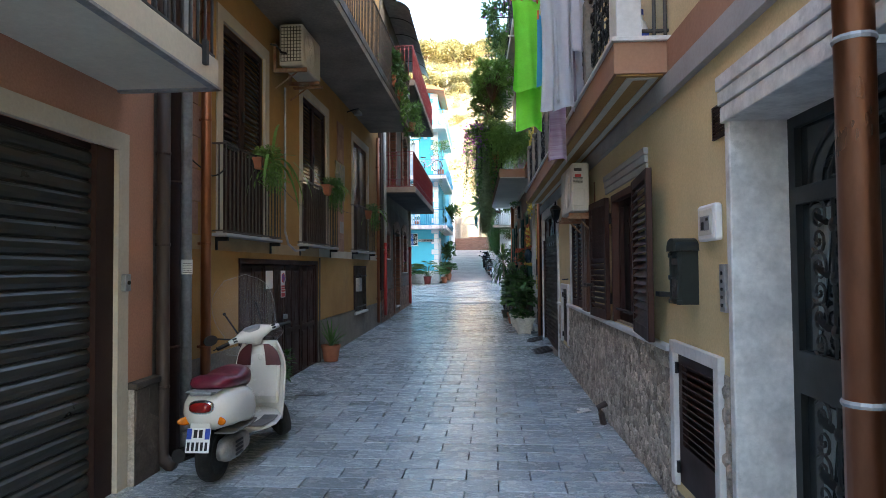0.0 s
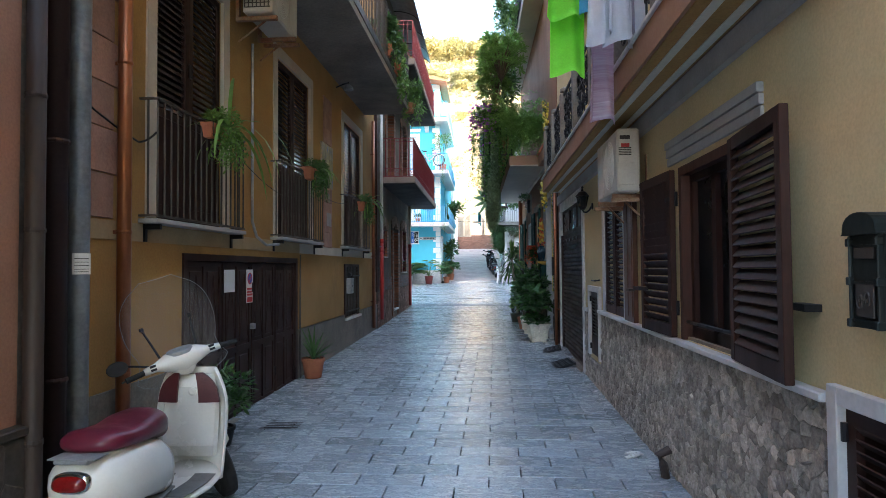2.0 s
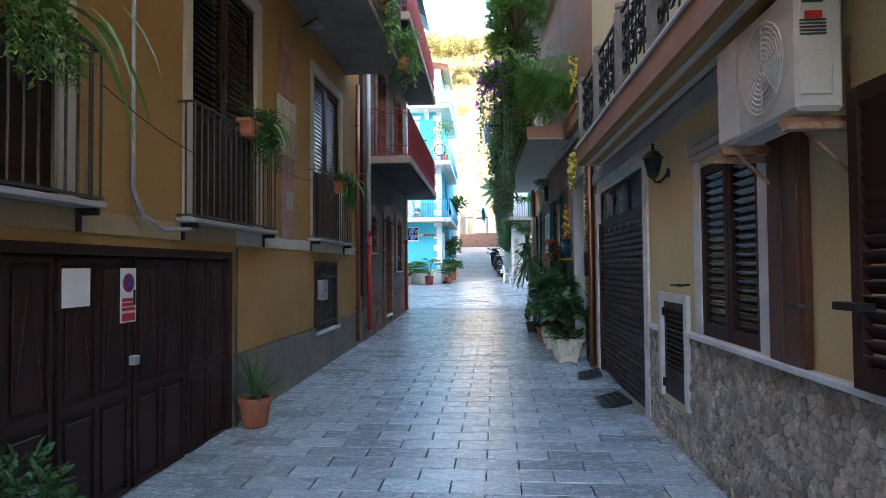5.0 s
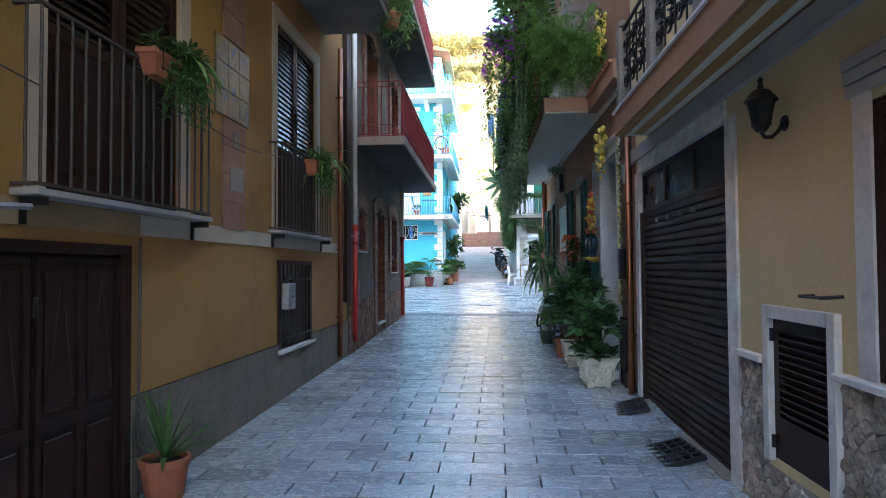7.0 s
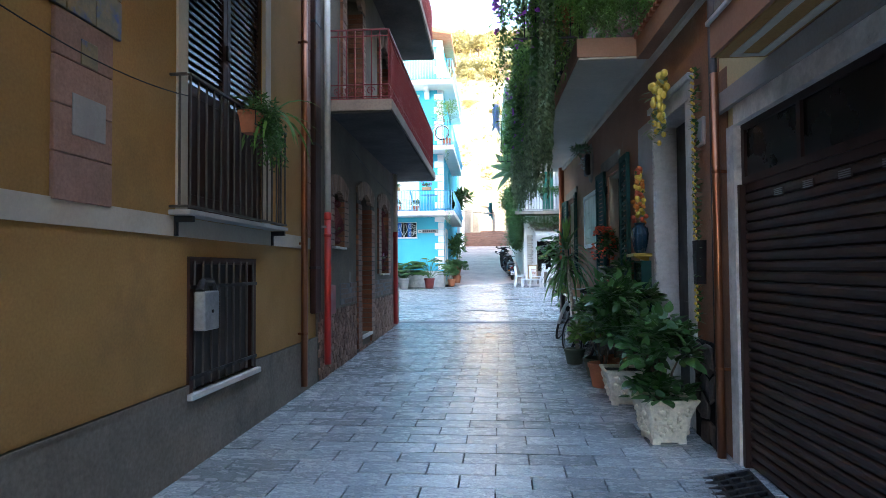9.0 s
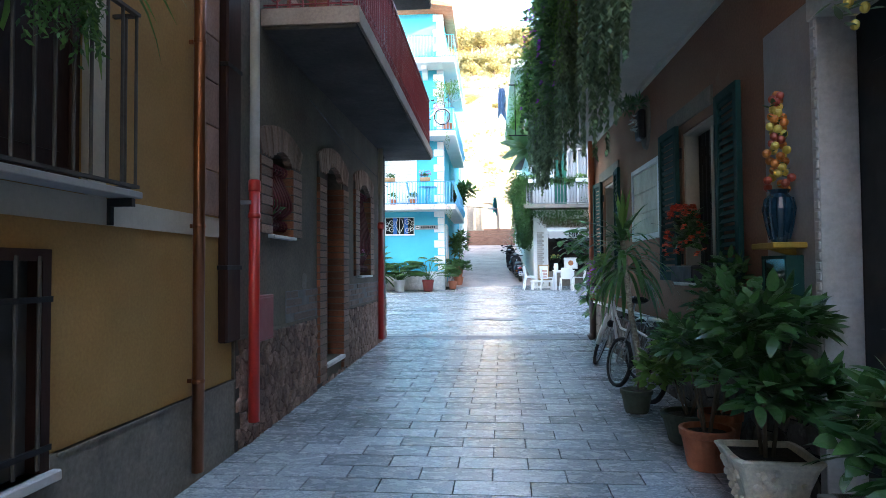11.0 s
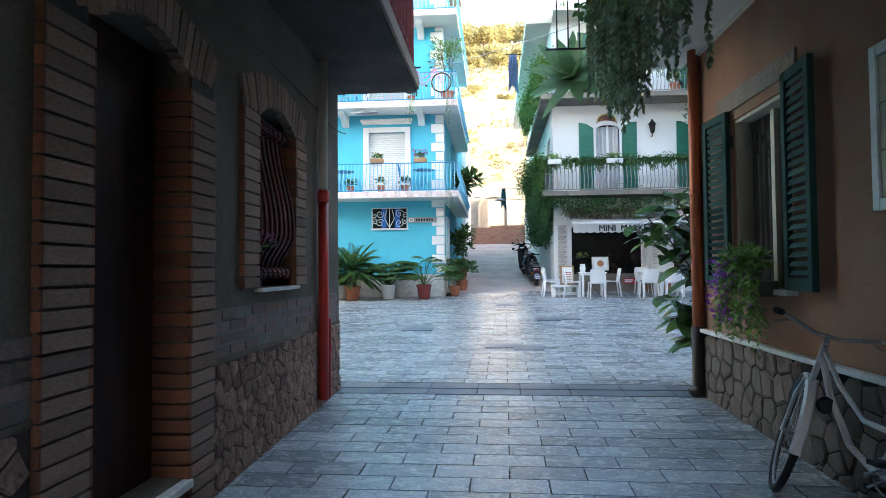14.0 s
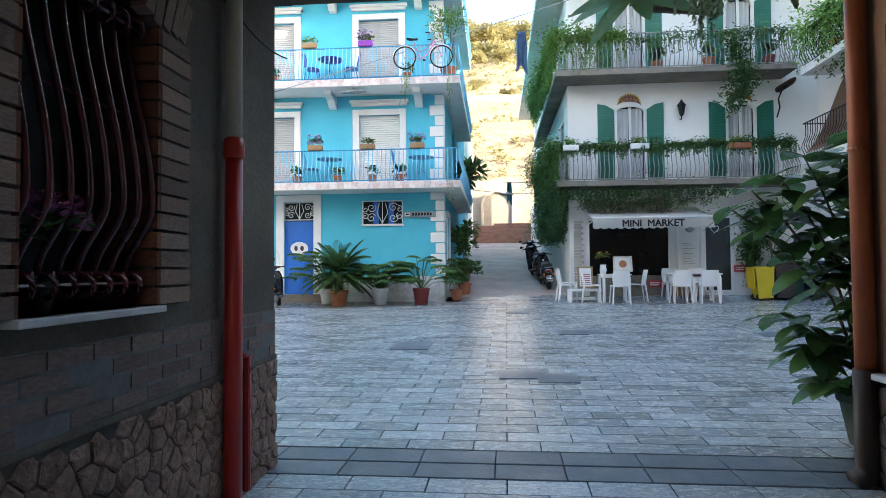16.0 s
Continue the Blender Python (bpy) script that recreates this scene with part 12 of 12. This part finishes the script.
# dark band across the mouth of the alley
M["band_stone"] = surface("dark_grey_basalt", (0.125, 0.15, 0.178), (0.09, 0.11, 0.132), 0.42, scale=2, fine=30, grain=0.25, bump=0.3, rand=0.15, spec=0.4)
band = struct("pavement_band", B(), "band_stone", "dark basalt strip across the mouth of the alley", "pavement")
x = -3.6
while x < 1.3:
    w = gp.uniform(0.42, 0.52)
    bm = B()
    for yy in (21.331, 21.60):
        box(bm, x, x + w - 0.006, yy, yy + 0.262, ground_z(yy) - 0.03, ground_z(yy) + 0.006, 0.003, m=SKEW)
    part("band_slab", bm, "band_stone", band)
    x += w
for k, (cx, cy, w, d) in enumerate(((-2.25, 26.5, 0.52, 0.68), (0.18, 27.97, 0.46, 0.57), (0.63, 28.05, 0.38, 0.38), (-0.78, 24.45, 0.5, 0.45), (-0.42, 24.25, 0.42, 0.42), (-0.6, 31.3, 0.5, 0.6), (3.4, 27.72, 0.8, 0.4))):
    bm = B()
    box(bm, -w / 2, w / 2, -d / 2, d / 2, -0.02, 0.010, 0.003)
    single("manhole_cover", bm, "band_stone", "dark grey square manhole cover flush with the paving", "manhole cover", pose(cx, cy, ground_z(cy) + 0.002, math.degrees(math.atan(slope(cy)))), "manhole covers of the square")


# ---- stone-faced wall feet ----
def cells(u0, u1, v0, v1, du, dv, seed, jit=0.38):
    """Irregular cells that fill a rectangle: polygons in (u, v)."""
    g = random.Random(seed)
    nu, nv = max(1, round((u1 - u0) / du)), max(1, round((v1 - v0) / dv))
    pts = {}
    for i in range(-1, nu + 1):
        for j in range(-1, nv + 1):
            pts[i, j] = (u0 + (i + 0.5 + (0.25 if j % 2 else -0.25) + g.uniform(-jit, jit)) * (u1 - u0) / nu, v0 + (j + 0.5 + g.uniform(-jit, jit)) * (v1 - v0) / nv)
    out = []
    for i in range(nu):
        for j in range(nv):
            px, py = pts[i, j]
            poly = [(u0, v0), (u1, v0), (u1, v1), (u0, v1)]
            for a in (-2, -1, 0, 1, 2):
                for b in (-2, -1, 0, 1, 2):
                    if (a or b) and (i + a, j + b) in pts:
                        qx, qy = pts[i + a, j + b]
                        mx, my, nx, ny = (px + qx) / 2, (py + qy) / 2, qx - px, qy - py
                        new_poly = []
                        for k in range(len(poly)):
                            (ax, ay), (bx, by) = poly[k], poly[(k + 1) % len(poly)]
                            da, db = (ax - mx) * nx + (ay - my) * ny, (bx - mx) * nx + (by - my) * ny
                            if da <= 0:
                                new_poly.append((ax, ay))
                            if da * db < 0:
                                t = da / (da - db)
                                new_poly.append((ax + (bx - ax) * t, ay + (by - ay) * t))
                        poly = new_poly
                        if len(poly) < 3:
                            break
                if len(poly) < 3:
                    break
            if len(poly) >= 3:
                out.append(poly)
    return out


def stone_skin(bm, poly, face, gap, depth, g):
    """A rough stone over the polygon: its sides, a worn arris and an uneven front."""
    cu, cv = sum(p[0] for p in poly) / len(poly), sum(p[1] for p in poly) / len(poly)
    size = max(0.02, min(max(abs(p[0] - cu) for p in poly), max(abs(p[1] - cv) for p in poly)))
    rings = []
    for inset, d in ((gap / size, 0.0), (gap / size + 0.04, depth * 0.55), (0.22 + gap / size, depth * g.uniform(0.8, 1.1))):
        k = 1 - min(0.6, inset)
        rings.append([bm.verts.new((face * (d + (g.uniform(-0.004, 0.004) if d else 0)), cu + (u - cu) * k, cv + (v - cv) * k)) for u, v in poly])
    n = len(poly)
    for a, b in zip(rings, rings[1:]):
        for k in range(n):
            bm.faces.new((a[k], a[(k + 1) % n], b[(k + 1) % n], b[k]))
    c = bm.verts.new((face * depth * g.uniform(0.85, 1.25), cu, cv))
    for k in range(n):
        bm.faces.new((rings[-1][k], rings[-1][(k + 1) % n], c))


def stone_foot(name, label, m, x, face, u0, u1, v0, v1, du, dv, gap, depth, mat, mat_rest, bed, seed, skip=(), near=None):
    g = random.Random(seed)
    bm = B()
    wall(bm, "x", x, x + face * 0.004, u0, u1, v0, v1, [(max(a, u0), min(b, u1), max(c, v0), min(d, v1)) for a, b, c, d in skip])
    base = struct(name, bm, bed, label, "wall facing", m)
    rest_bm, rest_n, made = B(), 0, 0
    for poly in cells(u0, u1, v0, v1, du, dv, seed):
        cu, cv = sum(p[0] for p in poly) / len(poly), sum(p[1] for p in poly) / len(poly)
        if any(a - 0.02 < cu < b + 0.02 and c - 0.02 < cv < d + 0.02 for a, b, c, d in skip):
            continue
        if (near is None or near[0] < cu < near[1]) and made < 300:
            bm = B()
            stone_skin(bm, [(u - cu, v - cv) for u, v in poly], face, gap, depth * g.uniform(0.7, 1.3), g)
            ob = part("stone", bm, mat, base)
            ob.location = (x + face * 0.004, cu, cv)
            made += 1
        else:
            n0 = len(rest_bm.verts)
            stone_skin(rest_bm, poly, face, gap, depth * g.uniform(0.7, 1.3), g)
            rest_bm.verts.ensure_lookup_table()
            for v in rest_bm.verts[n0:]:
                v.co.x += x + face * 0.004
            rest_n += 1
    if rest_n:
        tagged(part("stone_rest", rest_bm, mat_rest, base), kind="stuff")
    else:
        rest_bm.free()


stone_foot("trim_stone_foot_yellow", "rough grey-brown split stone facing at the foot of the yellow wall", I4, RX, -1, 3.16, 9.94, 0.0, 0.955, 0.078, 0.055, 0.0008, 0.013, "stone", "stone_i", "stone_i", 601,
           [(3.24, 4.06, 0.1, 1.1), (8.82, 9.57, 0.36, 1.3)], (4.0, 7.6))
stone_foot("trim_stone_foot_cement", "dark reddish rubble facing at the foot of the cement wall", I4, GX + 0.002, 1, 15.2, 21.56, 0.1, 0.97, 0.118, 0.088, 0.003, 0.017, "stone_dark", "stone_dark", "slab_dark", 602,
           [(17.30, 18.68, 0.26, 1.1)])
stone_foot("trim_stone_foot_terracotta", "grey crazy-laid flagstones with dark joints at the wall foot", RP, -0.014, -1, 14.46, 21.40, 0.12, 0.895, 0.19, 0.15, 0.005, 0.013, "flag", "flag", "joint", 603)
stone_foot("trim_stone_foot_gap", "grey crazy-laid stones beside the roller garage", RP, -0.032, -1, 12.82, 13.27, 0.12, 0.895, 0.2, 0.18, 0.01, 0.02, "flag", "flag", "joint", 604)
stone_foot("trim_stone_foot_salmon", "brown flagstone facing at the foot of the salmon wall", I4, PX + 0.061, 1, 4.255, 4.595, 0.0, 0.665, 0.26, 0.24, 0.0025, 0.006, "flag", "flag", "slab_dark", 605)

# brick courses above the rubble
gb = random.Random(606)
M["pale_mortar"] = surface("pale_grey_mortar", (0.20, 0.195, 0.19), (0.15, 0.147, 0.145), 0.95, scale=6, fine=60, grain=0.2, bump=0.4, spec=0.2)
bm = B()
for y0, y1 in ((16.30, 17.30), (18.68, 21.55)):
    box(bm, GX, GX + 0.006, y0, y1, 1.0, 1.285)
courses = struct("trim_brick_courses", bm, "pale_mortar", "brown brick courses with pale joints above the rubble", "wall facing")
GBR = unit_brick("grey_brick")
for y0, y1 in ((16.30, 17.30), (18.68, 21.55)):
    for k in range(4):
        y = y0 - (0.115 if k % 2 else 0.0)
        while y < y1:
            a, b = max(y, y0), min(y + 0.23, y1)
            y += 0.23
            if b - a > 0.04:
                brick_at(courses, GBR, (GX - 0.004, (a + b) / 2, 1.0 + (k + 0.5) * 0.071), (0.026, b - a - 0.014, 0.057), g=gb)
